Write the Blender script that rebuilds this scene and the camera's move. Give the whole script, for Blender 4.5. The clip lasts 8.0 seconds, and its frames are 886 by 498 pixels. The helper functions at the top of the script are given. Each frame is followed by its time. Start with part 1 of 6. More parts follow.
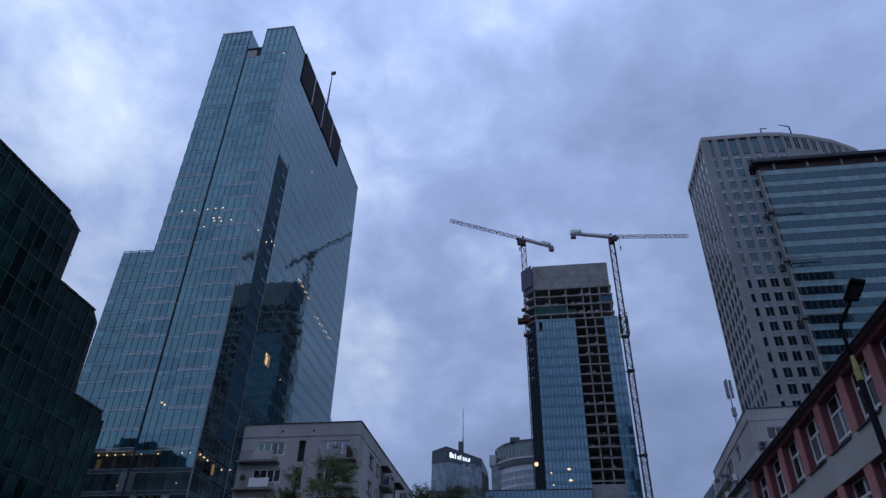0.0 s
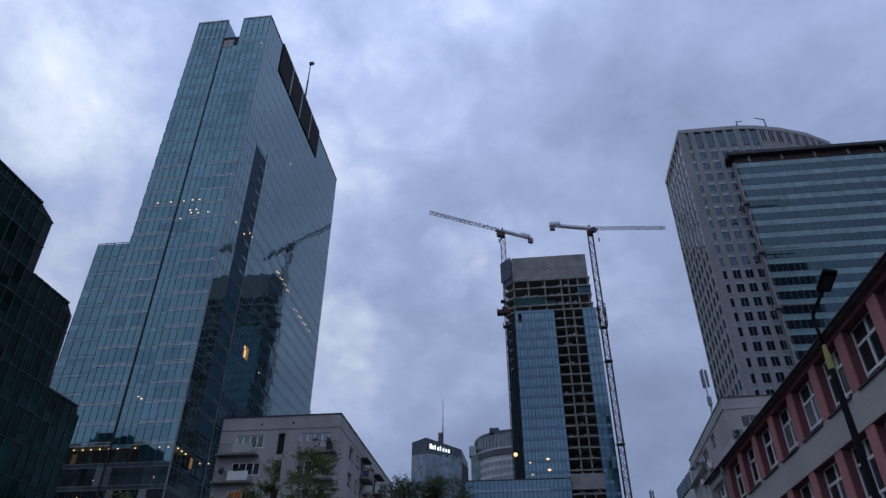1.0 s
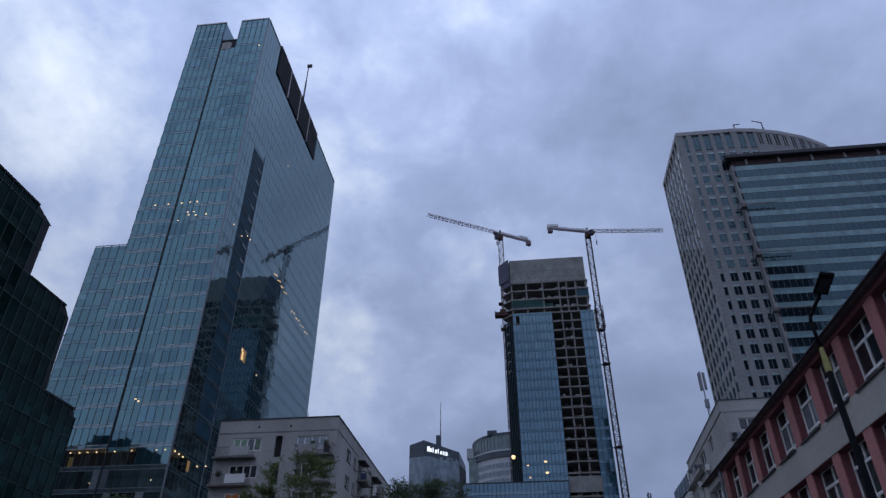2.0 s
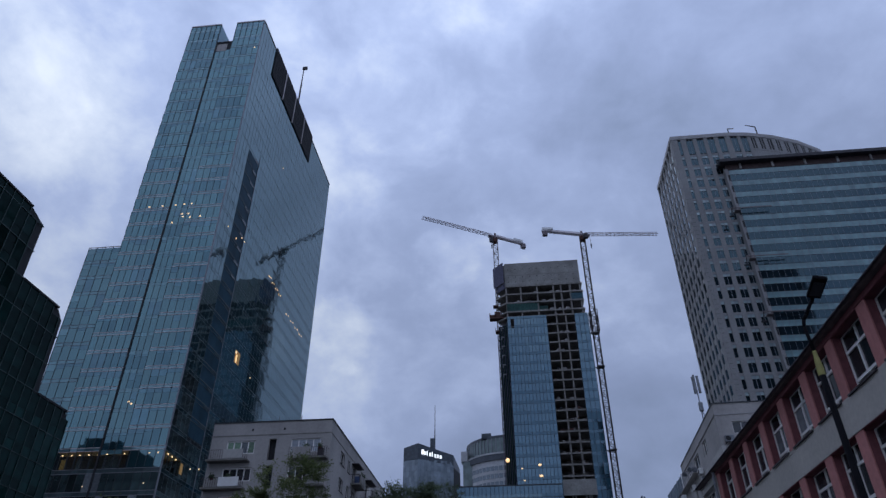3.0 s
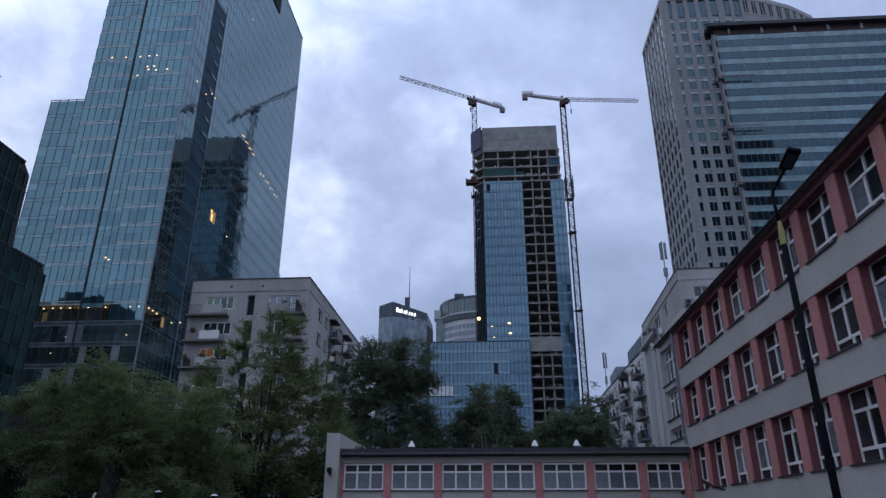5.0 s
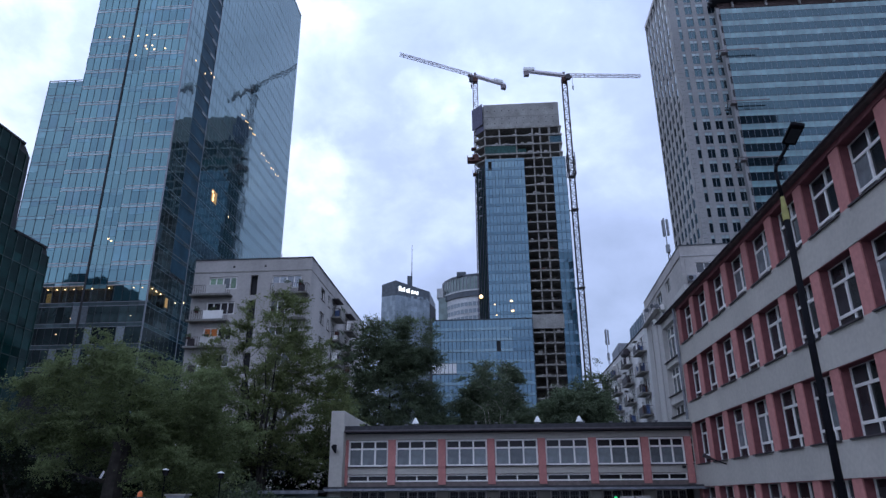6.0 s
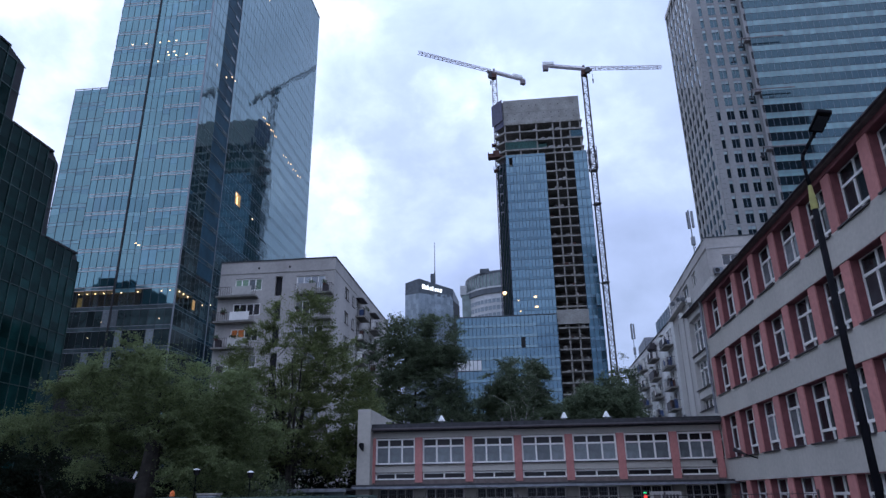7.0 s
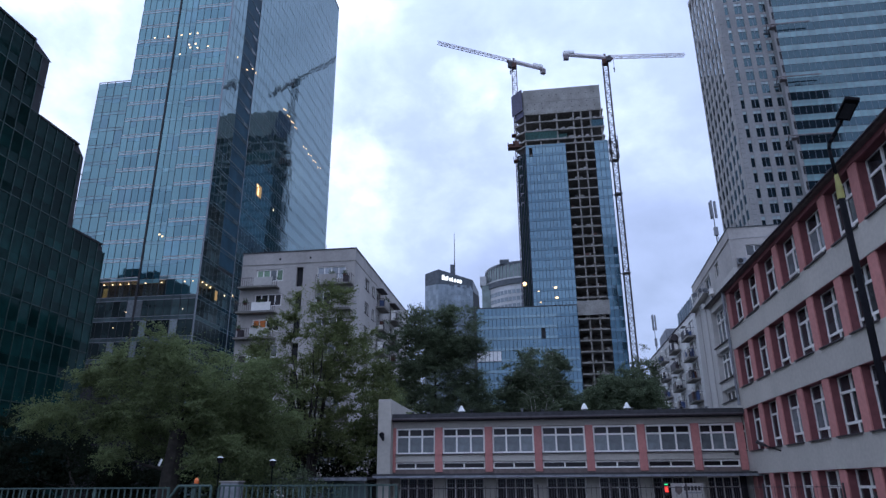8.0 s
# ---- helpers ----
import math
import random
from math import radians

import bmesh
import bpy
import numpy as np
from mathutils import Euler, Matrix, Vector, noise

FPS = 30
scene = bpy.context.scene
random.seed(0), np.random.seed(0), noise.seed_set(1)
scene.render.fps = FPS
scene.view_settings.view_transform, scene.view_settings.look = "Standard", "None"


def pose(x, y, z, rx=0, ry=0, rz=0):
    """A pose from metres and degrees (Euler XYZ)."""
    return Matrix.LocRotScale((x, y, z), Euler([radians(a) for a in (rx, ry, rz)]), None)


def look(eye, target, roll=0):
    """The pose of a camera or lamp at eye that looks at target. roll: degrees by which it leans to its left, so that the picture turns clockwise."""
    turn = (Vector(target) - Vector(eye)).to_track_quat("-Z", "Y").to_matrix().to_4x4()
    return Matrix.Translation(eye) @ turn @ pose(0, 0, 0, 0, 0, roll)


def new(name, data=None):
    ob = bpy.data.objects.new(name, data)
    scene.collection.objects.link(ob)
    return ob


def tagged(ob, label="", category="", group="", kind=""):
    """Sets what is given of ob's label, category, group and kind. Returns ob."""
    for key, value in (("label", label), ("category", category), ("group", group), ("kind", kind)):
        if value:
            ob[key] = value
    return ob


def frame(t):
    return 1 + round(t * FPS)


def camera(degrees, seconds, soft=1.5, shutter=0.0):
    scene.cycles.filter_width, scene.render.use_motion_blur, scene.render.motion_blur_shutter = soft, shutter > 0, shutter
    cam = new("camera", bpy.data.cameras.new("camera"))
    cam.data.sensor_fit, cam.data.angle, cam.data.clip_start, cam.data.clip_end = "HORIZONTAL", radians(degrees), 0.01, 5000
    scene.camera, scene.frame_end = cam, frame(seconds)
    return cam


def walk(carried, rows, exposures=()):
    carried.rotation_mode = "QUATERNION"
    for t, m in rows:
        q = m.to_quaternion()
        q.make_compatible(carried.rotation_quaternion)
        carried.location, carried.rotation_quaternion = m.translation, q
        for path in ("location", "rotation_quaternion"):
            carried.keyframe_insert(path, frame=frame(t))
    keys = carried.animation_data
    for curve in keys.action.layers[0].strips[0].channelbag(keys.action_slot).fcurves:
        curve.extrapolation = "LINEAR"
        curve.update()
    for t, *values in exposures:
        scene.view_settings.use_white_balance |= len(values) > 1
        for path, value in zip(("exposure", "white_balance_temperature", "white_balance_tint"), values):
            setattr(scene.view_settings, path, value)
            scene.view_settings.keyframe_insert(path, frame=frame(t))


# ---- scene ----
# ---------- camera ----------
EYE = (0.0, 0.0, 2.0)
cam = camera(67.2, 8.0, soft=1.4)
# seconds, yaw, pitch, roll in degrees: the camera stands still and turns
TURNS = (
    (0.0, 9.107, 34.250, -1.382),
    (0.5, 7.825, 33.930, -0.596),
    (1.0, 6.983, 33.575, -0.123),
    (1.5, 6.856, 33.490, -0.010),
    (1.7, 6.844, 33.580, -0.060),
    (2.8, 6.400, 34.110, 0.170),
    (3.0, 6.225, 34.026, 0.090),
    (3.5, 4.766, 31.453, 0.200),
    (4.0, 4.142, 28.029, 0.240),
    (4.5, 4.034, 24.912, -0.090),
    (5.0, 3.937, 22.347, -0.071),
    (5.2, 3.833, 21.615, 0.020),
    (6.3, 4.440, 20.480, 0.610),
    (6.5, 4.835, 20.545, 0.720),
    (7.0, 6.192, 20.297, 0.840),
    (7.5, 7.256, 19.752, 0.780),
    (8.0, 8.003, 19.524, 0.293),
)


def cam_pose(yaw, pitch, roll):
    return Matrix.Translation(EYE) @ (Euler((0, 0, radians(yaw))).to_matrix() @ Euler((radians(90 + pitch), 0, 0)).to_matrix()
                                      @ Euler((0, 0, radians(-roll))).to_matrix()).to_4x4()


walk(cam, [(t, cam_pose(y, p, r)) for t, y, p, r in TURNS],
     exposures=((0.0, -0.64, 5800, 10), (0.6, -0.60, 6180, 11), (1.5, -0.58, 6280, 10), (3.0, -0.60, 6280, 10), (4.0, -0.56, 6280, 10), (4.6, -0.42, 6350, 10),
                (5.2, 0.10, 6500, 9), (6.3, 0.43, 6330, 10), (8.0, 0.47, 6330, 10)))

# ---------- world: overcast evening sky ----------
world = bpy.data.worlds.new("evening_sky")
scene.world = world
world.use_nodes = True
wn, wl = world.node_tree.nodes, world.node_tree.links
wn.clear()
w_out = wn.new("ShaderNodeOutputWorld")
w_bg = wn.new("ShaderNodeBackground")
w_sky = wn.new("ShaderNodeTexSky")
w_sky.sky_type = "NISHITA"
w_sky.sun_disc = False
w_sky.sun_elevation = radians(9)
w_sky.sun_rotation = radians(-62)
w_sky.air_density, w_sky.dust_density, w_sky.ozone_density = 1.0, 1.0, 1.0
w_tc = wn.new("ShaderNodeTexCoord")


def w_math(op, a, b=None, clamp=False):
    n = wn.new("ShaderNodeMath")
    n.operation, n.use_clamp = op, clamp
    for i, v in enumerate((a, b)):
        if v is None:
            continue
        if isinstance(v, (int, float)):
            n.inputs[i].default_value = v
        else:
            wl.new(v, n.inputs[i])
    return n.outputs[0]


def w_noise(scale, detail, rough, stretch=(1, 1, 1), shift=(0, 0, 0), distort=0.0):
    mp = wn.new("ShaderNodeMapping")
    mp.inputs["Scale"].default_value = stretch
    mp.inputs["Location"].default_value = shift
    wl.new(w_tc.outputs["Generated"], mp.inputs["Vector"])
    n = wn.new("ShaderNodeTexNoise")
    n.inputs["Scale"].default_value, n.inputs["Detail"].default_value = scale, detail
    n.inputs["Roughness"].default_value, n.inputs["Distortion"].default_value = rough, distort
    wl.new(mp.outputs[0], n.inputs["Vector"])
    return n.outputs[0]


w_warp = wn.new("ShaderNodeTexNoise")
w_warp.inputs["Scale"].default_value, w_warp.inputs["Detail"].default_value, w_warp.inputs["Roughness"].default_value = 9.0, 5.0, 0.55
wl.new(w_tc.outputs["Generated"], w_warp.inputs["Vector"])
w_off = wn.new("ShaderNodeVectorMath")
w_off.operation = "MULTIPLY_ADD"
wl.new(w_warp.outputs["Color"], w_off.inputs[0])
w_off.inputs[1].default_value, w_off.inputs[2].default_value = (0.16, 0.16, 0.16), (-0.08, -0.08, -0.08)
w_ragged = wn.new("ShaderNodeVectorMath")
w_ragged.operation = "ADD"
wl.new(w_tc.outputs["Generated"], w_ragged.inputs[0])
wl.new(w_off.outputs[0], w_ragged.inputs[1])
w_unit = wn.new("ShaderNodeVectorMath")
w_unit.operation = "NORMALIZE"
wl.new(w_ragged.outputs[0], w_unit.inputs[0])


def w_glow(az, el, inner, outer, ragged=False):
    """0..1 over a patch of thinner cloud round a direction of the sky (degrees)."""
    d = Vector((math.sin(radians(az)) * math.cos(radians(el)), math.cos(radians(az)) * math.cos(radians(el)), math.sin(radians(el))))
    dot = wn.new("ShaderNodeVectorMath")
    dot.operation = "DOT_PRODUCT"
    wl.new(w_unit.outputs[0] if ragged else w_tc.outputs["Generated"], dot.inputs[0])
    dot.inputs[1].default_value = d
    mr = wn.new("ShaderNodeMapRange")
    mr.interpolation_type = "SMOOTHSTEP"
    mr.inputs["From Min"].default_value, mr.inputs["From Max"].default_value = math.cos(radians(outer)), math.cos(radians(inner))
    wl.new(dot.outputs["Value"], mr.inputs["Value"])
    return mr.outputs[0]


big = w_noise(2.6, 5, 0.5, (1, 1, 1.5), (3.1, 0.4, 1.2), 0.2)
small = w_noise(6.5, 8, 0.58, (1, 1, 1.4), (0.2, 5.3, 2.0), 0.2)
thin = w_math("ADD", w_math("MULTIPLY", w_glow(-42, 32, 3, 32), 0.20), w_math("MULTIPLY", w_glow(-6, 30, 2, 24), 0.12))
thin = w_math("SUBTRACT", thin, w_math("MULTIPLY", w_glow(20, 44, 2, 20), 0.16))
thin = w_math("SUBTRACT", thin, w_math("MULTIPLY", w_glow(10, 6, 3, 27), 0.34))
thin = w_math("SUBTRACT", thin, w_math("MULTIPLY", w_glow(-13, 8, 2, 18), 0.26))
# bright breaks and dark folds of the clouds: azimuth, elevation, radius in degrees, weight
for az_, el_, r_, a_ in (
    (-42.3, 40.6, 4.5, 0.40), (-48.1, 38.6, 4.5, 0.34), (-42.0, 31.9, 3.5, 0.30), (-42.1, 26.8, 3.5, 0.28), (-4.9, 34.2, 2.6, 0.36),
    (-15.8, 26.0, 2.2, 0.34), (-19.1, 44.5, 7.0, 0.16), (-1.1, 51.6, 9.0, 0.14), (-53.3, 43.2, 7.0, 0.14), (-12.9, 22.9, 5.0, 0.16),
    (-7.0, 33.6, 5.0, 0.20), (15.9, 43.2, 5.5, -0.30), (21.7, 40.2, 5.0, -0.24), (10.2, 45.4, 4.0, -0.16), (32.3, 42.5, 12.0, -0.12),
    (-38.9, 44.5, 5.0, -0.12), (-13.3, 39.5, 6.0, -0.08), (-51.7, 39.0, 4.0, -0.20)):
    thin = w_math("ADD", thin, w_math("MULTIPLY", w_glow(az_, el_, 0, r_ * 1.6, True), a_ * 0.6))
cl = w_math("ADD", w_math("MULTIPLY", w_math("SUBTRACT", big, 0.5), 1.2), w_math("MULTIPLY", w_math("SUBTRACT", small, 0.5), 1.35))
cl = w_math("MULTIPLY", w_math("ADD", w_math("ADD", cl, 0.56), thin), 0.72, clamp=True)
ramp = wn.new("ShaderNodeValToRGB")
wl.new(cl, ramp.inputs[0])
els = ramp.color_ramp.elements
els[0].position, els[0].color = 0.0, (0.345, 0.432, 0.67, 1)
els[1].position, els[1].color = 1.0, (1.20, 1.30, 1.48, 1)
for p_, c_ in ((0.252, (0.428, 0.527, 0.82, 1)), (0.446, (0.505, 0.617, 0.945, 1)), (0.59, (0.62, 0.745, 1.10, 1)), (0.76, (0.85, 0.97, 1.24, 1))):
    e_ = els.new(p_)
    e_.color = c_
w_mix = wn.new("ShaderNodeMix")
w_mix.data_type = "RGBA"
w_mix.inputs["Factor"].default_value = 0.93
w_scale = wn.new("ShaderNodeVectorMath")
w_scale.operation = "SCALE"
w_scale.inputs["Scale"].default_value = 0.10
wl.new(w_sky.outputs[0], w_scale.inputs[0])
wl.new(w_scale.outputs[0], w_mix.inputs["A"])
wl.new(ramp.outputs[0], w_mix.inputs["B"])
# an overcast sky is brighter overhead than near the horizon
w_sep = wn.new("ShaderNodeSeparateXYZ")
wl.new(w_tc.outputs["Generated"], w_sep.inputs[0])
w_up = wn.new("ShaderNodeMapRange")
w_up.interpolation_type = "SMOOTHSTEP"
for key, val in (("From Min", 0.42), ("From Max", 0.88), ("To Min", 1.0), ("To Max", 1.5)):
    w_up.inputs[key].default_value = val
wl.new(w_sep.outputs[2], w_up.inputs["Value"])
w_grad = wn.new("ShaderNodeVectorMath")
w_grad.operation = "SCALE"
wl.new(w_mix.outputs["Result"], w_grad.inputs[0])
wl.new(w_up.outputs[0], w_grad.inputs["Scale"])
wl.new(w_grad.outputs[0], w_bg.inputs["Color"])
w_bg.inputs["Strength"].default_value = 0.92
wl.new(w_bg.outputs[0], w_out.inputs[0])

sun = new("sun", bpy.data.lights.new("sun", "SUN"))
sun.data.energy, sun.data.angle, sun.data.color = 0.22, radians(120), (1.0, 0.97, 0.93)
sun.matrix_world = look((0, 0, 80), (30, 25, 20))


# ---------- materials ----------
def material(name, colour, rough=0.7, metal=0.0, grain=8.0, vary=0.15, bump=0.1, stain=0.0, stain_scale=0.15, ior=1.5, tint=None, emit=None, power=0.0,
             island=0.0, rnd=0.0, streak=False):
    """A surface with grain, larger stains and fine relief, all in object space at real size."""
    m = bpy.data.materials.new(name)
    m.use_nodes = True
    n, l = m.node_tree.nodes, m.node_tree.links
    bs = n["Principled BSDF"]
    bs.inputs["Roughness"].default_value, bs.inputs["Metallic"].default_value, bs.inputs["IOR"].default_value = rough, metal, ior
    if tint:
        bs.inputs["Specular Tint"].default_value = (*tint, 1)
    if emit:
        bs.inputs["Emission Color"].default_value = (*emit, 1)
        bs.inputs["Emission Strength"].default_value = power
    tc = n.new("ShaderNodeTexCoord")
    coord = tc.outputs["Object"]

    def noise_node(scale, detail=4.0, squash=None):
        src = coord
        if squash:
            mp = n.new("ShaderNodeMapping")
            mp.inputs["Scale"].default_value = squash
            l.new(coord, mp.inputs["Vector"])
            src = mp.outputs[0]
        t = n.new("ShaderNodeTexNoise")
        t.inputs["Scale"].default_value, t.inputs["Detail"].default_value = scale, detail
        l.new(src, t.inputs["Vector"])
        return t.outputs[0]

    def ranged(v, lo, hi):
        r = n.new("ShaderNodeMapRange")
        r.inputs["From Min"].default_value, r.inputs["From Max"].default_value = 0.3, 0.7
        r.inputs["To Min"].default_value, r.inputs["To Max"].default_value = lo, hi
        l.new(v, r.inputs["Value"])
        return r.outputs[0]

    def times(a, b):
        t = n.new("ShaderNodeMath")
        t.operation = "MULTIPLY"
        l.new(a, t.inputs[0])
        l.new(b, t.inputs[1])
        return t.outputs[0]

    fine = noise_node(grain)
    val = ranged(fine, 1 - vary, 1 + vary)
    if stain:
        val = times(val, ranged(noise_node(stain_scale, 5.0, (1, 1, 0.25) if streak else None), 1 - stain, 1 + stain * 0.5))
    if island:
        g = n.new("ShaderNodeNewGeometry")
        r = n.new("ShaderNodeMapRange")
        r.inputs["To Min"].default_value, r.inputs["To Max"].default_value = 1 - island, 1 + island
        l.new(g.outputs["Random Per Island"], r.inputs["Value"])
        val = times(val, r.outputs[0])
    if rnd:
        oi = n.new("ShaderNodeObjectInfo")
        r = n.new("ShaderNodeMapRange")
        r.inputs["To Min"].default_value, r.inputs["To Max"].default_value = 1 - rnd, 1 + rnd
        l.new(oi.outputs["Random"], r.inputs["Value"])
        val = times(val, r.outputs[0])
    sc = n.new("ShaderNodeVectorMath")
    sc.operation = "SCALE"
    sc.inputs[0].default_value = colour
    l.new(val, sc.inputs["Scale"])
    l.new(sc.outputs[0], bs.inputs["Base Color"])
    if bump:
        b = n.new("ShaderNodeBump")
        b.inputs["Strength"].default_value, b.inputs["Distance"].default_value = bump, 0.03
        l.new(fine, b.inputs["Height"])
        l.new(b.outputs[0], bs.inputs["Normal"])
    return m


M = {}


def clear_glass(name, shine):
    """See-through glazing: most light passes, part of it mirrors the sky."""
    m = bpy.data.materials.new(name)
    m.use_nodes = True
    n, l = m.node_tree.nodes, m.node_tree.links
    see, gloss, mix = n.new("ShaderNodeBsdfTransparent"), n.new("ShaderNodeBsdfGlossy"), n.new("ShaderNodeMixShader")
    see.inputs["Color"].default_value = (0.72, 0.80, 0.80, 1)
    gloss.inputs["Color"].default_value, gloss.inputs["Roughness"].default_value = (0.66, 0.90, 1.0, 1), 0.03
    mix.inputs[0].default_value = shine
    l.new(see.outputs[0], mix.inputs[1])
    l.new(gloss.outputs[0], mix.inputs[2])
    l.new(mix.outputs[0], n["Material Output"].inputs["Surface"])
    return m


M["clear_glazing"] = clear_glass("clear_office_glazing", 0.22)

def leaf_material(name, colour, rough, **more):
    """A leaf lets some light through to its other side."""
    m = material(name, colour, rough, **more)
    n, l = m.node_tree.nodes, m.node_tree.links
    bs, out = n["Principled BSDF"], n["Material Output"]
    tr, mix = n.new("ShaderNodeBsdfTranslucent"), n.new("ShaderNodeMixShader")
    mix.inputs[0].default_value = 0.5
    l.new(bs.inputs["Base Color"].links[0].from_socket, tr.inputs["Color"])
    l.new(bs.outputs[0], mix.inputs[1])
    l.new(tr.outputs[0], mix.inputs[2])
    l.new(mix.outputs[0], out.inputs["Surface"])
    return m


M["ground"] = material("asphalt_worn", (0.055, 0.056, 0.06), 0.9, grain=14, vary=0.3, bump=0.3, stain=0.3, stain_scale=0.12)
M["glass_teal"] = material("tower_glass", (0.014, 0.048, 0.058), 0.035, ior=2.85, tint=(0.57, 0.93, 0.98), grain=0.25, vary=0.25, bump=0, island=0.45, rnd=0.45)
M["glass_deep"] = material("tower_glass_deep", (0.010, 0.038, 0.050), 0.035, ior=2.62, tint=(0.53, 0.90, 1.0), grain=0.25, vary=0.25, bump=0, island=0.45, rnd=0.45)
M["glass_veil"] = material("tower_glass_half_blinds", (0.085, 0.18, 0.20), 0.05, ior=2.5, tint=(0.55, 0.86, 1.0), grain=0.3, vary=0.2, bump=0, island=0.4, rnd=0.4)
M["mullion_mid"] = material("silver_grey_mullion", (0.075, 0.10, 0.10), 0.5, 0.1, grain=5, vary=0.2, bump=0.05)
M["glass_blind"] = material("tower_glass_blinds", (0.12, 0.235, 0.26), 0.05, ior=2.4, tint=(0.66, 0.95, 1.0), grain=0.3, vary=0.2, bump=0, island=0.35, rnd=0.35)
M["glass_spandrel"] = material("spandrel_glass", (0.11, 0.185, 0.205), 0.06, ior=2.85, tint=(0.66, 0.95, 1.0), grain=0.4, vary=0.2, bump=0, island=0.25, rnd=0.25)
M["glass_east"] = material("tower_glass_side", (0.02, 0.05, 0.06), 0.03, ior=3.0, tint=(0.70, 0.98, 1.0), grain=0.25, vary=0.25, bump=0, island=0.3, rnd=0.3)
M["glass_blue"] = material("new_blue_glass", (0.02, 0.062, 0.09), 0.05, ior=2.65, tint=(0.55, 0.82, 1.0), grain=0.25, vary=0.2, bump=0, island=0.35, rnd=0.35)
M["glass_blue_band"] = material("new_blue_spandrel", (0.026, 0.07, 0.105), 0.07, ior=2.3, tint=(0.55, 0.82, 1.0), grain=0.3, vary=0.2, bump=0, island=0.25, rnd=0.25)
M["glass_green"] = material("dark_green_glass", (0.005, 0.019, 0.017), 0.06, ior=1.17, tint=(0.5, 0.95, 0.88), grain=0.6, vary=0.4, bump=0.7, island=0.5, rnd=0.5)
M["glass_window"] = material("window_glass", (0.012, 0.014, 0.017), 0.06, ior=1.75, grain=0.8, vary=0.3, bump=0, island=0.5, rnd=0.5)
M["glass_podium"] = material("podium_blue_glass", (0.017, 0.056, 0.09), 0.06, ior=2.5, tint=(0.56, 0.83, 1.0), grain=0.25, vary=0.25, bump=0, island=0.3, rnd=0.3)
M["glass_podium_pale"] = material("podium_pale_spandrel", (0.045, 0.105, 0.145), 0.06, ior=2.75, tint=(0.66, 0.9, 1.0), grain=0.25, vary=0.25, bump=0, island=0.25, rnd=0.25)
# Darker copy of the blue glass: a dark tower's reflection put into colour.
M["glass_flank"] = material("blue_glass_darkened", (0.014, 0.045, 0.065), 0.06, ior=2.0, tint=(0.5, 0.8, 1.0), grain=0.25, vary=0.25, bump=0, island=0.4, rnd=0.4)
M["glass_office"] = material("office_glass", (0.010, 0.020, 0.028), 0.05, ior=1.94, tint=(0.58, 0.90, 1.0), grain=0.3, vary=0.25, bump=0, island=0.3, rnd=0.3)
# Dimmer tower glass low down: the dark block it mirrors, put into the material.
M["glass_low"] = material("dim_low_glass", (0.045, 0.068, 0.068), 0.05, ior=2.0, tint=(0.7, 0.92, 1.0), grain=0.5, vary=0.5, bump=0, island=0.5, rnd=0.6)
M["spandrel_low"] = material("dull_glass_spandrel", (0.07, 0.098, 0.102), 0.15, ior=1.7, grain=0.5, vary=0.3, bump=0, island=0.3, rnd=0.3)
# Lamplight from lamps that are not built is put in as wall emission.
M["amber_room"] = material("amber_glow_wall", (0.45, 0.28, 0.10), 0.8, grain=0.8, vary=0.4, bump=0, emit=(1.0, 0.55, 0.16), power=0.16)
M["cornice"] = material("dark_grey_cornice", (0.06, 0.056, 0.062), 0.7, grain=2, vary=0.25, bump=0.1)
M["glass_dim"] = material("dim_window_glass", (0.02, 0.018, 0.02), 0.12, ior=1.3, grain=0.8, vary=0.3, bump=0, rnd=0.5)
M["glass_curtain"] = material("window_glass_net_curtain", (0.17, 0.19, 0.20), 0.2, ior=1.5, grain=3, vary=0.25, bump=0, island=0.3, rnd=0.3)
M["mullion"] = material("grey_mullion", (0.05, 0.055, 0.06), 0.5, 0.3, grain=5, vary=0.2, bump=0.05)
M["mullion_pale"] = material("pale_transom", (0.60, 0.52, 0.50), 0.45, 0.1, grain=3, vary=0.25, bump=0.05, stain=0.3, stain_scale=0.3)
M["mullion_navy"] = material("navy_mullion", (0.02, 0.036, 0.055), 0.6, grain=5, vary=0.2, bump=0.05)
M["mullion_green"] = material("green_grey_mullion", (0.022, 0.05, 0.044), 0.5, 0.1, grain=4, vary=0.3, bump=0.05)
M["black"] = material("matt_black", (0.012, 0.012, 0.014), 0.7, grain=6, vary=0.3, bump=0.1)
M["louvre"] = material("dark_louvre", (0.012, 0.011, 0.013), 0.75, grain=3, vary=0.3, bump=0.15)
M["core"] = material("dark_core", (0.02, 0.022, 0.025), 0.8, grain=1, vary=0.3, bump=0.1)
M["concrete"] = material("raw_concrete", (0.31, 0.30, 0.275), 0.9, grain=1.6, vary=0.14, bump=0.25, stain=0.3, stain_scale=0.22)
M["concrete_dark"] = material("slab_concrete", (0.27, 0.255, 0.23), 0.92, grain=1.2, vary=0.25, bump=0.25, stain=0.3, stain_scale=0.3)
M["netting"] = material("green_netting", (0.03, 0.085, 0.075), 0.9, grain=2, vary=0.35, bump=0.2, stain=0.4, stain_scale=0.3)
M["netting_blue"] = material("blue_netting", (0.045, 0.10, 0.125), 0.9, grain=2, vary=0.35, bump=0.2)
M["rust"] = material("rust_brown_steel", (0.09, 0.04, 0.03), 0.75, 0.2, grain=5, vary=0.4, bump=0.2)
M["crane"] = material("crane_steel", (0.16, 0.13, 0.14), 0.5, 0.2, grain=2, vary=0.3, bump=0.05)
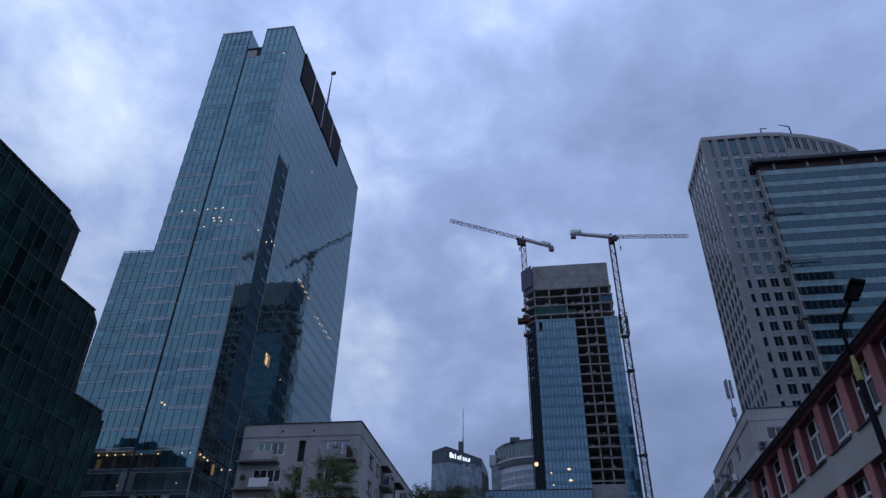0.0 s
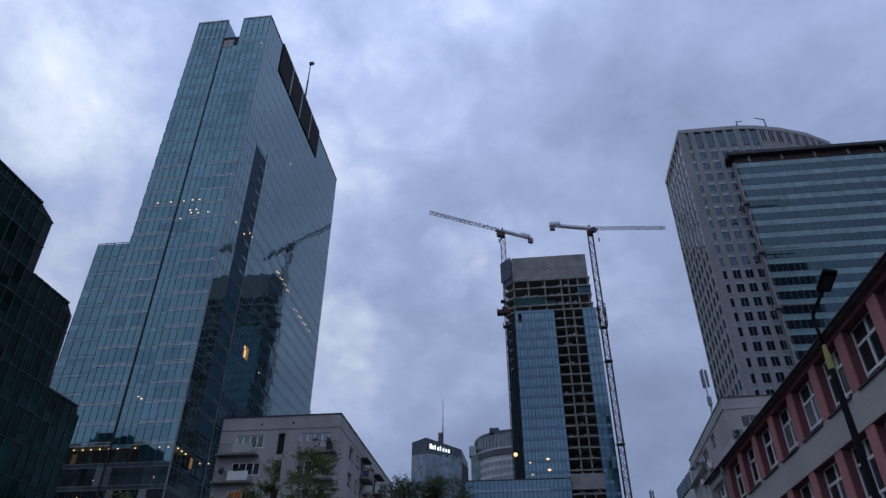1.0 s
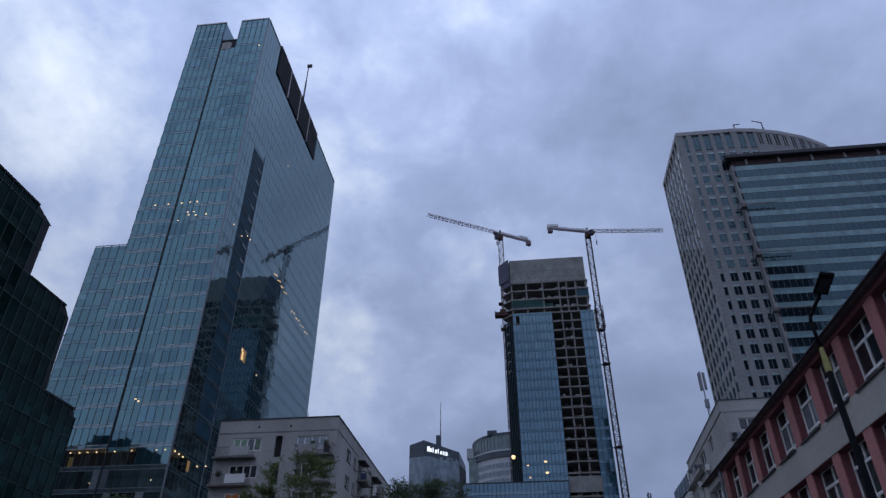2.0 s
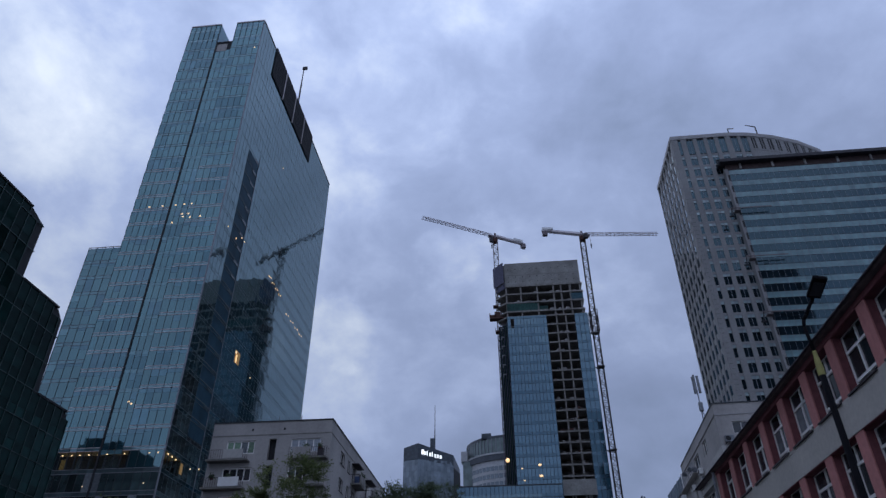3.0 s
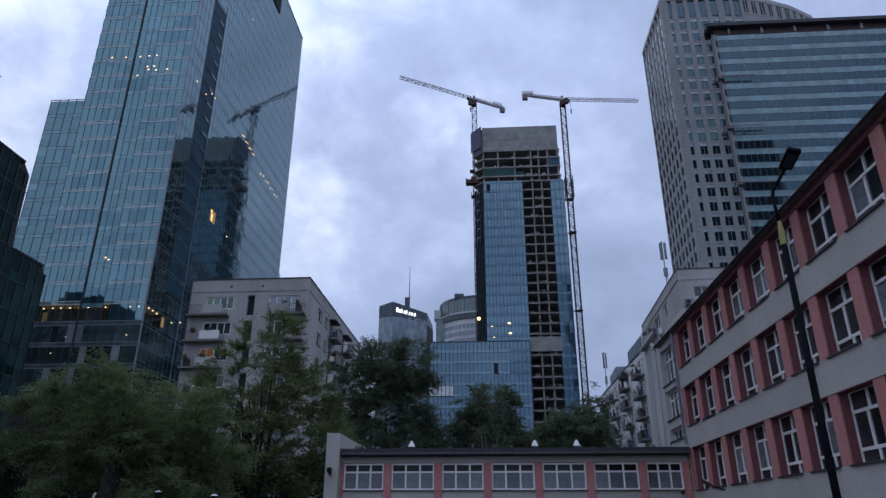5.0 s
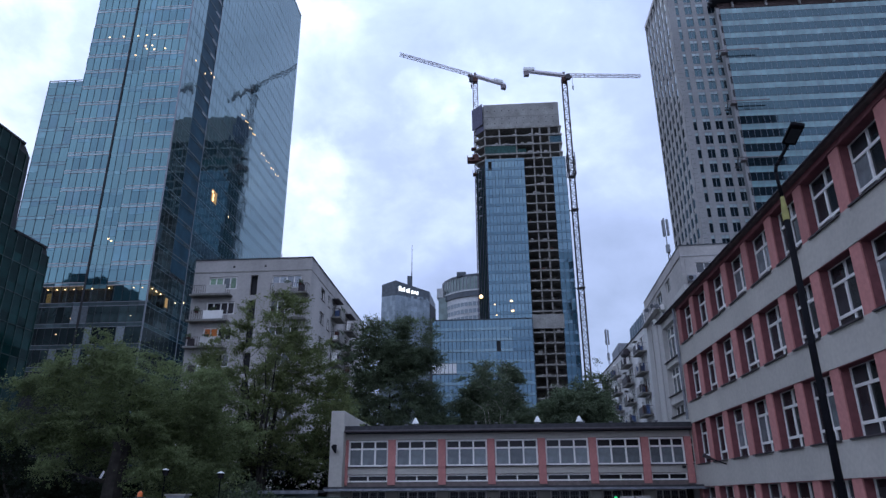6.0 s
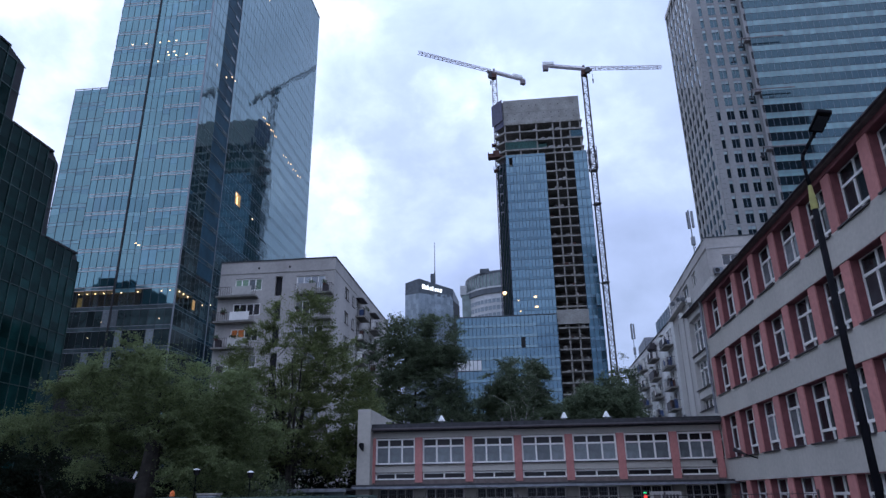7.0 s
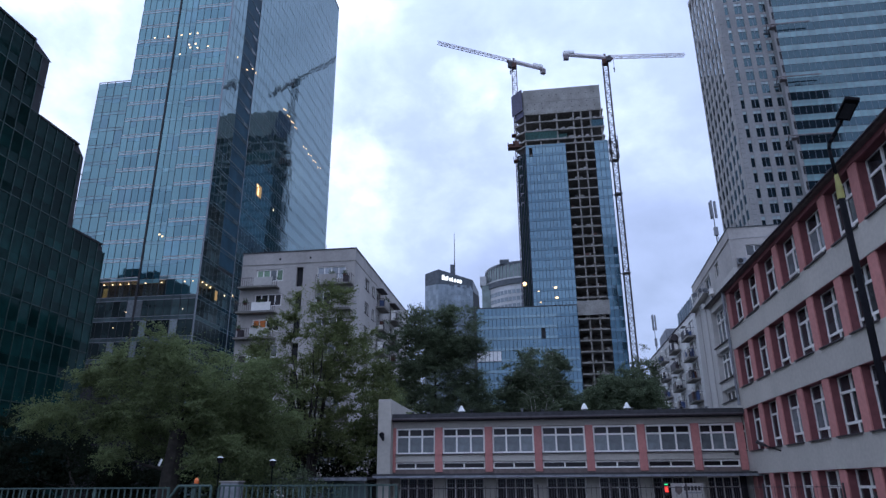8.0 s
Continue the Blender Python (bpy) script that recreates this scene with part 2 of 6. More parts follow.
M["crane_pale"] = material("crane_jib_steel", (0.58, 0.53, 0.54), 0.5, 0.1, grain=2, vary=0.3, bump=0.05)
M["crane_dark"] = material("crane_dark_steel", (0.045, 0.04, 0.045), 0.6, 0.2, grain=2, vary=0.3, bump=0.05)
M["white_sheet"] = material("white_panel", (0.82, 0.82, 0.80), 0.5, grain=2, vary=0.08, bump=0.05)
M["formwork"] = material("violet_grey_formwork", (0.075, 0.075, 0.12), 0.75, grain=1.5, vary=0.3, bump=0.1)
M["stone"] = material("beige_stone_cladding", (0.318, 0.312, 0.302), 0.8, grain=2.2, vary=0.12, bump=0.15, stain=0.22, stain_scale=0.08)
M["stone_joint"] = material("stone_trim", (0.42, 0.40, 0.39), 0.75, grain=2, vary=0.12, bump=0.1)
M["spandrel_pale"] = material("pale_glass_band", (0.208, 0.338, 0.352), 0.25, ior=1.7, grain=0.6, vary=0.15, bump=0, stain=0.2, stain_scale=0.2, island=0.12, rnd=0.12)
M["spandrel_white"] = material("pale_glass_spandrel", (0.36, 0.44, 0.45), 0.25, ior=1.7, grain=0.6, vary=0.15, bump=0, stain=0.2, stain_scale=0.2, island=0.15, rnd=0.15)
M["plaster"] = material("weathered_render", (0.475, 0.445, 0.415), 0.92, grain=3, vary=0.08, bump=0.25, stain=0.26, stain_scale=0.22, streak=True)
M["plaster_pale"] = material("pale_render", (0.55, 0.528, 0.49), 0.92, grain=3, vary=0.08, bump=0.25, stain=0.24, stain_scale=0.25, streak=True)
M["school_grey"] = material("grey_render", (0.475, 0.445, 0.395), 0.92, grain=6, vary=0.07, bump=0.2, stain=0.13, stain_scale=0.4, streak=True)
M["school_pink"] = material("salmon_pink_render", (0.515, 0.212, 0.193), 0.9, grain=6, vary=0.10, bump=0.25, stain=0.22, stain_scale=0.5, streak=True, rnd=0.08)
M["white_frame"] = material("white_window_frame", (0.86, 0.835, 0.79), 0.45, grain=5, vary=0.06, bump=0.03)
# The piers' red again, darkened for the shade in recesses and under eaves.
M["reveal"] = material("shaded_reveal_red", (0.20, 0.068, 0.072), 0.9, grain=5, vary=0.15, bump=0.2)
M["eaves"] = material("brown_eaves_board", (0.15, 0.118, 0.108), 0.7, grain=4, vary=0.3, bump=0.15)
M["roofing"] = material("bitumen_roofing", (0.045, 0.045, 0.05), 0.9, grain=5, vary=0.3, bump=0.3)
M["sill"] = material("dark_sheet_sill", (0.05, 0.04, 0.045), 0.6, 0.2, grain=4, vary=0.25, bump=0.05)
M["galv"] = material("galvanised_pipe", (0.22, 0.23, 0.25), 0.5, 0.4, grain=4, vary=0.25, bump=0.1)
M["pole"] = material("dark_painted_pole", (0.006, 0.006, 0.008), 0.85, 0.0, ior=1.2, grain=9, vary=0.3, bump=0.1)
M["yellow"] = material("faded_yellow_paint", (0.33, 0.30, 0.09), 0.65, grain=7, vary=0.2, bump=0.1, stain=0.2, stain_scale=3)
M["fence"] = material("green_fence_paint", (0.05, 0.085, 0.074), 0.8, grain=9, vary=0.25, bump=0.1)
M["bark"] = material("rough_bark", (0.034, 0.029, 0.024), 0.95, grain=5, vary=0.4, bump=0.7, stain=0.3, stain_scale=1.5)
# Near-black leaves: the deep shade under the trees is in their colour.
M["leaf_shade"] = leaf_material("deep_shade_leaf", (0.018, 0.025, 0.016), 0.85, ior=1.15, grain=0.9, vary=0.4, bump=0, island=0.2)
M["glass_school"] = material("school_window_glass", (0.03, 0.032, 0.036), 0.08, ior=1.42, grain=0.8, vary=0.4, bump=0, rnd=0.5)
M["birch"] = material("birch_bark", (0.42, 0.40, 0.37), 0.9, grain=4, vary=0.4, bump=0.4, stain=0.5, stain_scale=2)
M["leaf"] = leaf_material("tree_leaf", (0.172, 0.212, 0.098), 0.8, ior=1.2, grain=0.9, vary=0.4, bump=0, stain=0.3, stain_scale=0.35, island=0.16)
M["leaf_dark"] = leaf_material("dark_tree_leaf", (0.118, 0.150, 0.092), 0.8, ior=1.2, grain=0.9, vary=0.4, bump=0, stain=0.3, stain_scale=0.35, island=0.18)
M["leaf_pale"] = leaf_material("pale_tree_leaf", (0.180, 0.212, 0.092), 0.8, ior=1.2, grain=0.9, vary=0.4, bump=0, stain=0.3, stain_scale=0.35, island=0.18)
M["site_interior"] = material("dim_site_interior", (0.20, 0.175, 0.155), 0.9, grain=0.6, vary=0.5, bump=0, stain=0.5, stain_scale=0.2)
M["slot_dark"] = material("dark_blue_slot", (0.026, 0.064, 0.088), 0.3, ior=1.1, tint=(0.65, 0.88, 1.0), grain=0.4, vary=0.3, bump=0)
# No lamp: the ceiling itself glows to light the room.
M["lit_ceiling"] = material("glowing_room_ceiling", (0.7, 0.6, 0.4), 0.8, grain=1, vary=0.1, bump=0, emit=(1.0, 0.55, 0.2), power=0.09)
M["warm_lamp"] = material("warm_lamp", (0.8, 0.6, 0.3), 0.5, grain=1, vary=0.0, bump=0, emit=(1.0, 0.58, 0.24), power=2.2)
M["warm_wall"] = material("lit_room_wall", (0.24, 0.165, 0.09), 0.8, grain=0.7, vary=0.4, bump=0)
M["white_lamp"] = material("white_lamp", (0.9, 0.85, 0.7), 0.5, grain=1, vary=0.0, bump=0, emit=(1.0, 0.60, 0.27), power=2.2)
M["sign_light"] = material("lit_sign", (0.9, 0.9, 0.9), 0.5, grain=1, vary=0.0, bump=0, emit=(0.93, 0.97, 1.0), power=1.8)
M["red_led"] = material("red_signal", (0.6, 0.05, 0.03), 0.5, grain=1, vary=0, bump=0, emit=(1.0, 0.05, 0.04), power=1.2)
M["green_led"] = material("green_signal", (0.05, 0.6, 0.2), 0.5, grain=1, vary=0, bump=0, emit=(0.05, 1.0, 0.35), power=0.5)
M["orange"] = material("orange_beacon", (0.6, 0.14, 0.03), 0.35, grain=5, vary=0.15, bump=0, emit=(1.0, 0.22, 0.04), power=0.02)


# ---------- small building helpers ----------
def box(bm, x0, x1, y0, y1, z0, z1):
    v = [bm.verts.new(p) for p in ((x0, y0, z0), (x1, y0, z0), (x1, y1, z0), (x0, y1, z0), (x0, y0, z1), (x1, y0, z1), (x1, y1, z1), (x0, y1, z1))]
    for f in ((3, 2, 1, 0), (4, 5, 6, 7), (0, 1, 5, 4), (1, 2, 6, 5), (2, 3, 7, 6), (3, 0, 4, 7)):
        bm.faces.new([v[i] for i in f])


def boxes(*dims):
    bm = bmesh.new()
    for d in dims:
        box(bm, *d)
    return bm


def bar(bm, p, q, r, r2=None, n=4):
    """A tapered straight bar from p to q."""
    p, q = Vector(p), Vector(q)
    r2 = r if r2 is None else r2
    a = (q - p).normalized()
    s = a.orthogonal().normalized()
    t = a.cross(s)
    rings = []
    for c, rad in ((p, r), (q, r2)):
        rings.append([bm.verts.new(c + (s * math.cos(2 * math.pi * (i + 0.5) / n) + t * math.sin(2 * math.pi * (i + 0.5) / n)) * rad) for i in range(n)])
    for i in range(n):
        bm.faces.new((rings[0][i], rings[0][(i + 1) % n], rings[1][(i + 1) % n], rings[1][i]))
    bm.faces.new(rings[0][::-1])
    bm.faces.new(rings[1])


def prism(bm, pts, z0, z1):
    """An upright prism over a plan outline, anticlockwise."""
    lo = [bm.verts.new((x, y, z0)) for x, y in pts]
    hi = [bm.verts.new((x, y, z1)) for x, y in pts]
    n = len(pts)
    for i in range(n):
        bm.faces.new((lo[i], lo[(i + 1) % n], hi[(i + 1) % n], hi[i]))
    bm.faces.new(hi)
    bm.faces.new(lo[::-1])


def bevelled(bm, w, seg=2):
    bmesh.ops.bevel(bm, geom=bm.edges[:], offset=w, segments=seg, affect="EDGES", profile=0.7)
    return bm


def mesh_of(name, bm, mat, smooth=False):
    me = bpy.data.meshes.new(name)
    bmesh.ops.recalc_face_normals(bm, faces=bm.faces[:])
    bm.to_mesh(me)
    bm.free()
    me.materials.append(M[mat])
    if smooth:
        me.polygons.foreach_set("use_smooth", [True] * len(me.polygons))
    return me


def part(name, bm, mat, parent=None, label="", smooth=False, at=None):
    ob = new(name, bm if isinstance(bm, bpy.types.Mesh) else mesh_of(name, bm, mat, smooth))
    if parent is not None:
        ob.parent = parent
    if at is not None:
        ob.matrix_basis = at
    return tagged(ob, label)


def thing(name, label, category, at=None, group="", kind=""):
    ob = new(name)
    ob.empty_display_size = 0.5
    if at is not None:
        ob.matrix_basis = at
    return tagged(ob, label, category, group, kind)


def side(which, w, d):
    """From a facade's own axes (along, inwards, up) to its building's, whose front-left corner is the origin."""
    if which == "front":
        return Matrix.Identity(4)
    if which == "east":
        return Matrix(((0, -1, 0, w), (1, 0, 0, 0), (0, 0, 1, 0), (0, 0, 0, 1)))
    return Matrix(((0, 1, 0, 0), (-1, 0, 0, d), (0, 0, 1, 0), (0, 0, 0, 1)))


rng = random.Random(7)
PANE_MESHES = {}


def pane_mesh(w, h, mat, thick=0.05):
    key = (round(w, 3), round(h, 3), mat)
    if key not in PANE_MESHES:
        PANE_MESHES[key] = mesh_of("pane", boxes((-w / 2, w / 2, 0, thick, -h / 2, h / 2)), mat)
    return PANE_MESHES[key]


def glazing(parent, f, cells, near, tilt=0.0025, name="pane", gap=0.025, rest="glazing"):
    """Panes in a facade: cells of (u0, u1, z0, z1, material). Those for which near(u, z) holds are parts; the rest join into one mesh a material."""
    far = {}
    for u0, u1, z0, z1, mat in cells:
        w, h = u1 - u0 - gap, z1 - z0 - gap
        m = f @ Matrix.Translation(((u0 + u1) / 2, 0, (z0 + z1) / 2)) @ Euler((rng.gauss(0, tilt), 0, rng.gauss(0, tilt))).to_matrix().to_4x4()
        if near((u0 + u1) / 2, (z0 + z1) / 2):
            part(name, pane_mesh(w, h, mat), mat, parent, at=m)
        else:
            vs, fs = far.setdefault(mat, ([], []))
            b = len(vs)
            vs += [m @ Vector(p) for p in ((-w / 2, 0, -h / 2), (w / 2, 0, -h / 2), (w / 2, 0, h / 2), (-w / 2, 0, h / 2),
                                           (-w / 2, 0.05, -h / 2), (w / 2, 0.05, -h / 2), (w / 2, 0.05, h / 2), (-w / 2, 0.05, h / 2))]
            fs += [tuple(b + i for i in q) for q in ((0, 1, 2, 3), (1, 5, 6, 2), (4, 0, 3, 7), (3, 2, 6, 7), (4, 5, 1, 0))]
    for mat, (vs, fs) in far.items():
        me = bpy.data.meshes.new(rest)
        me.from_pydata([tuple(v) for v in vs], [], fs)
        me.materials.append(M[mat])
        tagged(part(rest, me, mat, parent), kind="stuff")


def bars_up(parent, f, us, z0, z1, w, out, mat, name="mullion"):
    me = mesh_of(name, boxes((-w / 2, w / 2, -out, 0.12, 0, z1 - z0)), mat)
    for u in us:
        part(name, me, mat, parent, at=f @ Matrix.Translation((u, 0, z0)))


def bars_across(parent, f, zs, u0, u1, h, out, mat, name="transom"):
    me = mesh_of(name, boxes((0, u1 - u0, -out, 0.12, -h / 2, h / 2)), mat)
    for z in zs:
        part(name, me, mat, parent, at=f @ Matrix.Translation((u0, 0, z)))


def steps(a, b, n):
    return [a + (b - a) * i / n for i in range(n + 1)]


def wall_with_holes(u0, u1, z0, z1, holes, thick, at_d=0.0):
    """A wall slab in facade axes with rectangular openings, as strips."""
    bm = bmesh.new()
    us = sorted({u0, u1, *[h[0] for h in holes], *[h[1] for h in holes]})
    zs = sorted({z0, z1, *[h[2] for h in holes], *[h[3] for h in holes]})
    verts = {}

    def vert(u, d, z):
        k = (round(u, 4), round(d, 4), round(z, 4))
        if k not in verts:
            verts[k] = bm.verts.new((u, d, z))
        return verts[k]
    solid = {}
    for i in range(len(us) - 1):
        for j in range(len(zs) - 1):
            cu, cz = (us[i] + us[i + 1]) / 2, (zs[j] + zs[j + 1]) / 2
            solid[i, j] = not any(a < cu < b and c < cz < d for a, b, c, d in holes)
    a, b = at_d, at_d + thick
    for (i, j), s in solid.items():
        if not s:
            continue
        p, q, r, t = us[i], us[i + 1], zs[j], zs[j + 1]
        bm.faces.new((vert(p, a, r), vert(q, a, r), vert(q, a, t), vert(p, a, t)))
        bm.faces.new((vert(p, b, t), vert(q, b, t), vert(q, b, r), vert(p, b, r)))
        for (di, dj), e in (((-1, 0), ((p, r), (p, t))), ((1, 0), ((q, t), (q, r))), ((0, -1), ((q, r), (p, r))), ((0, 1), ((p, t), (q, t)))):
            if not solid.get((i + di, j + dj), False):
                (e0u, e0z), (e1u, e1z) = e
                bm.faces.new((vert(e0u, a, e0z), vert(e1u, a, e1z), vert(e1u, b, e1z), vert(e0u, b, e0z)))
    return bm


# ---------- ground ----------
bm = bmesh.new()
bmesh.ops.create_grid(bm, x_segments=24, y_segments=24, size=2400)
tagged(part("ground", bm, "ground"), "worn dark asphalt ground of the yard and streets", "ground", kind="structure")


# ---------- glass tower with a notched roof ----------
def glass_tower():
    w, d, h = 18.7, 64.0, 141.5
    t = thing("glass_tower", "tall blue-green glass office tower with a notched roofline", "skyscraper", pose(-73.9, 99.8, 0))
    fr, ea = side("front", w, d), side("east", w, d)
    for dims in ((0.1, w - 0.14, 0.14, d - 0.6, 0, 31.7), (0.1, 12.6, 3.0, d - 0.6, 31.7, 35.3), (12.6, w - 3.0, 0.14, d - 0.6, 31.7, 35.3), (w - 3.0, w - 0.14, 7.1, d - 0.6, 31.7, 35.3),
                 (0.1, w - 0.14, 0.14, d - 0.6, 35.3, 134.5), (0.1, 7.6, 0.14, d - 0.6, 134.5, h - 0.3), (11.8, w - 0.14, 0.14, d - 0.6, 134.5, h - 0.3)):
        part("core", boxes(dims), "core", t)
    s = 3.47
    lines = [31.75 + s * k for k in range(-9, 32)]
    left, mid, right = steps(0, 7.75, 6), steps(7.95, 11.6, 3), steps(11.6, w, 5)
    cells, ecells = [], []
    ecols = steps(0, d, 42)
    # Below 19 m, near-black panels put the shade behind the trees into colour.
    lower = lambda z: "louvre" if z < 19 else "spandrel_low"
    for z in lines:
        top, low, lit = min(z + s - 0.33, h), z < 33, abs(z - 31.75) < 0.1
        for cols, middle in ((left, False), (mid, True), (right, False)):
            drawn, tone = 0.0, "glass_teal"
            for a, b in zip(cols, cols[1:]):
                if middle and z > 132:
                    continue
                # the middle strip carries a pale band in place of the twin lines
                lo, hi = (z - 0.85, z - 0.15) if middle and not low else (z - 0.33, z + 0.33)
                cells.append((a, b, lo, hi, lower(z) if low else "glass_blind" if middle else "glass_spandrel"))
                if lit and a < 12.5:
                    continue
                end = min(z + s - 0.85, 134.4) if middle and not low else top
                if low:
                    cells.append((a, b, hi, end, "louvre" if z < 19 else "glass_teal" if lit else "glass_curtain" if rng.random() < 0.12 else "glass_low"))
                    continue
                # blinds hang part-way down in runs of neighbouring panes
                if rng.random() < 0.4:
                    tone = rng.choice(("glass_teal", "glass_teal", "glass_deep"))
                if rng.random() < 0.45:
                    drawn = rng.choice((0.0, 0.0, 0.0, 0.5, 0.8, 1.3))
                elif rng.random() < 0.06:
                    drawn = end - hi - 0.05
                if drawn > 0.1:
                    cells += [(a, b, hi, end - drawn, tone), (a, b, end - drawn, end, "glass_veil")]
                else:
                    cells.append((a, b, hi, end, tone))
        for i in range(42):
            a, b = ecols[i], ecols[i + 1]
            if 6.0 < (a + b) / 2 < 11.6 and 36 < z < 104:
                continue
            if 9.0 < (a + b) / 2 < 43.0 and z > 131:
                continue
            ecells.append((a, b, z - 0.33, z + 0.33, "glass_east"))
            if lit and b < 7:
                continue
            ecells.append((a, b, z + 0.33, top, "glass_low" if z < 46 and b < 30 else "glass_east"))
    glazing(t, fr, cells, lambda u, z: 30 < z < 70 and u > 7.9, 0.0038)
    glazing(t, ea, ecells, lambda u, z: 30 < z < 46 and u < 30, 0.0026)
    bars_up(t, fr, sorted(set(left + mid + right) - {7.75, 7.95}), 0, 134.6, 0.055, 0.06, "mullion")
    bars_up(t, fr, [0.06, 1.3, 2.6, 3.9, 5.2, 6.4, 7.6, 11.75, 13.1, 14.5, 15.9, 17.3, w - 0.05], 134.6, h, 0.09, 0.10, "mullion")
    for a, b in ((0, 7.75), (11.6, w)):
        bars_across(t, fr, [z + dz for z in lines if 33 < z < 97 for dz in (-0.28, 0.28)], a, b, 0.10, 0.05, "mullion_pale")
        bars_across(t, fr, [z + dz for z in lines if 97 < z < 134 for dz in (-0.28, 0.28)], a, b, 0.06, 0.03, "mullion_mid")
    for z in [z for z in lines if 76 < z < 130]:
        part("corner_panel", pane_mesh(0.16, 1.5, "glass_blind", 0.2), "glass_blind", t, at=fr @ Matrix.Translation((-0.04, -0.05, z - 1.1)))
    part("notch_side", boxes((7.62, 7.73, 0.15, 14, 134.76, h - 0.3)), "glass_veil", t, "glazed inner side of the roof notch")
    part("notch_panel", boxes((8.1, 10.6, -0.05, 0.05, 131.2, 133.7)), "plaster", t, "pale opaque panel under the notch")
    bars_across(t, fr, [z + dz for z in lines if 20 < z < 33 for dz in (-0.33, 0.33)], 0, w, 0.09, 0.05, "galv")
    bars_up(t, ea, [u for u in ecols if not 6.5 < u < 12], 0, h - 9.5, 0.05, 0.02, "mullion_mid")
    bars_up(t, ea, [u for u in ecols if 6.5 < u < 12], 0, 39.2, 0.05, 0.02, "mullion_mid")
    bars_up(t, ea, [u for u in ecols if 6.5 < u < 12], 107, h - 9.5, 0.05, 0.02, "mullion_mid")
    bars_up(t, ea, [u for u in ecols if u < 8.6 or u > 43], h - 9.5, h, 0.05, 0.02, "mullion_mid")
    bars_across(t, ea, [z + dz for z in lines if z < 131 for dz in ((-0.33, 0.33) if z < 90 else (0.33,))], 0, d, 0.08, 0.02, "mullion_mid")
    # A flat black strip, proud of the glass, stands for the groove's shade.
    part("groove", boxes((7.70, 8.02, -0.13, 0.1, 0, 134.4)), "black", t, "black strip for the shade of a vertical groove")
    part("roof_coping", boxes((-0.05, 7.7, -0.12, 0.5, h - 0.25, h + 0.1), (11.7, w + 0.05, -0.12, 0.5, h - 0.25, h + 0.1)), "mullion_pale", t)
    part("side_coping", boxes((w - 0.5, w + 0.12, 0.5, d, h - 0.15, h + 0.1)), "mullion", t)
    part("notch_floor", boxes((7.7, 11.7, 0.0, 14, 134.5, 134.75)), "mullion", t)
    part("corner_post", boxes((w - 0.12, w + 0.09, -0.09, 0.12, 0, h)), "galv", t)
    # dark vertical strip on the side
    part("dark_strip", boxes((w - 0.14, w - 0.05, 6.1, 12.2, 39.2, 107.0)), "slot_dark", t, "dark recessed vertical glass strip")
    part("edge_fin", boxes((w, w + 0.08, 12.14, 12.28, 0, 107.0)), "galv", t, "pale vertical edge fin")
    for z in [z for z in lines if 41 < z < 105]:
        part("strip_transom", pane_mesh(6.0, 0.10, "mullion_mid"), "mullion_mid", t, at=ea @ Matrix.Translation((9.15, -0.02, z + 0.4)))
        part("strip_panel", pane_mesh(2.2, 0.45, "spandrel_low"), "spandrel_low", t, at=ea @ Matrix.Translation((10.8, -0.03, z)))
    # plant louvres under the roof
    for i in range(4):
        y0 = 9.3 + i * 8.4
        p = part("louvre_panel", boxes((w - 0.2, w + 0.25, y0, y0 + 8.0, h - 9.3, h + 0.9)), "louvre", t, "near-black plant louvre panel")
        for j in range(12):
            part("slat", pane_mesh(7.9, 0.12, "black", 0.08), "black", p, at=ea @ Matrix.Translation((y0 + 4.0, -0.32, h - 8.9 + j * 0.8)))
    for i in range(3):
        part("louvre_post", boxes((w - 0.1, w + 0.35, 17.32 + i * 8.4, 17.68 + i * 8.4, h - 9.5, h + 0.4)), "mullion_pale", t)
    # lit storey seen through clear openings
    z0, z1 = 31.9, 35.1
    part("lit_room", boxes((0.3, 12.6, 2.8, 2.95, z0, z1), (0.3, 12.6, 0.2, 2.8, z0 - 0.12, z0)), "warm_wall", t, "warmly lit room behind glass")
    part("lit_room", boxes((w - 2.9, w - 2.75, 0.6, 7.0, z0, z1), (w - 2.8, w - 0.2, 0.6, 7.0, z0 - 0.12, z0)), "warm_wall", t)
    part("lit_ceiling", boxes((0.3, 12.6, 0.2, 2.9, z1, z1 + 0.1), (w - 2.8, w - 0.2, 0.6, 7.0, z1, z1 + 0.1)), "lit_ceiling", t, "glowing warm ceiling")
    for x, wd, mt in ((3.4, 0.5, "plaster"), (5.4, 0.4, "warm_wall"), (7.9, 2.4, "plaster")):
        part("room_divider", boxes((x, x + wd, 1.5, 1.9, z0, z1 - 0.35)), mt, t)
    for cols in (left, mid, right[:2]):
        for a, b in zip(cols, cols[1:]):
            part("clear_pane", pane_mesh(b - a - 0.03, 2.75, "clear_glazing", 0.03), "clear_glazing", t, "clear glass before the lit rooms", at=fr @ Matrix.Translation(((a + b) / 2, 0.05, 33.47)))
    for a, b in zip(ecols, ecols[1:]):
        if b < 7:
            part("clear_pane", pane_mesh(b - a - 0.03, 2.75, "clear_glazing", 0.03), "clear_glazing", t, at=ea @ Matrix.Translation(((a + b) / 2, 0.05, 33.47)))
    for x, wd, hh_ in ((0.8, 0.9, 2.2), (12.0, 1.0, 2.5)):
        part("lit_partition", boxes((x, x + wd, 1.2, 1.3, z0, z0 + hh_)), "amber_room", t, "partition wall glowing amber for lamplight")
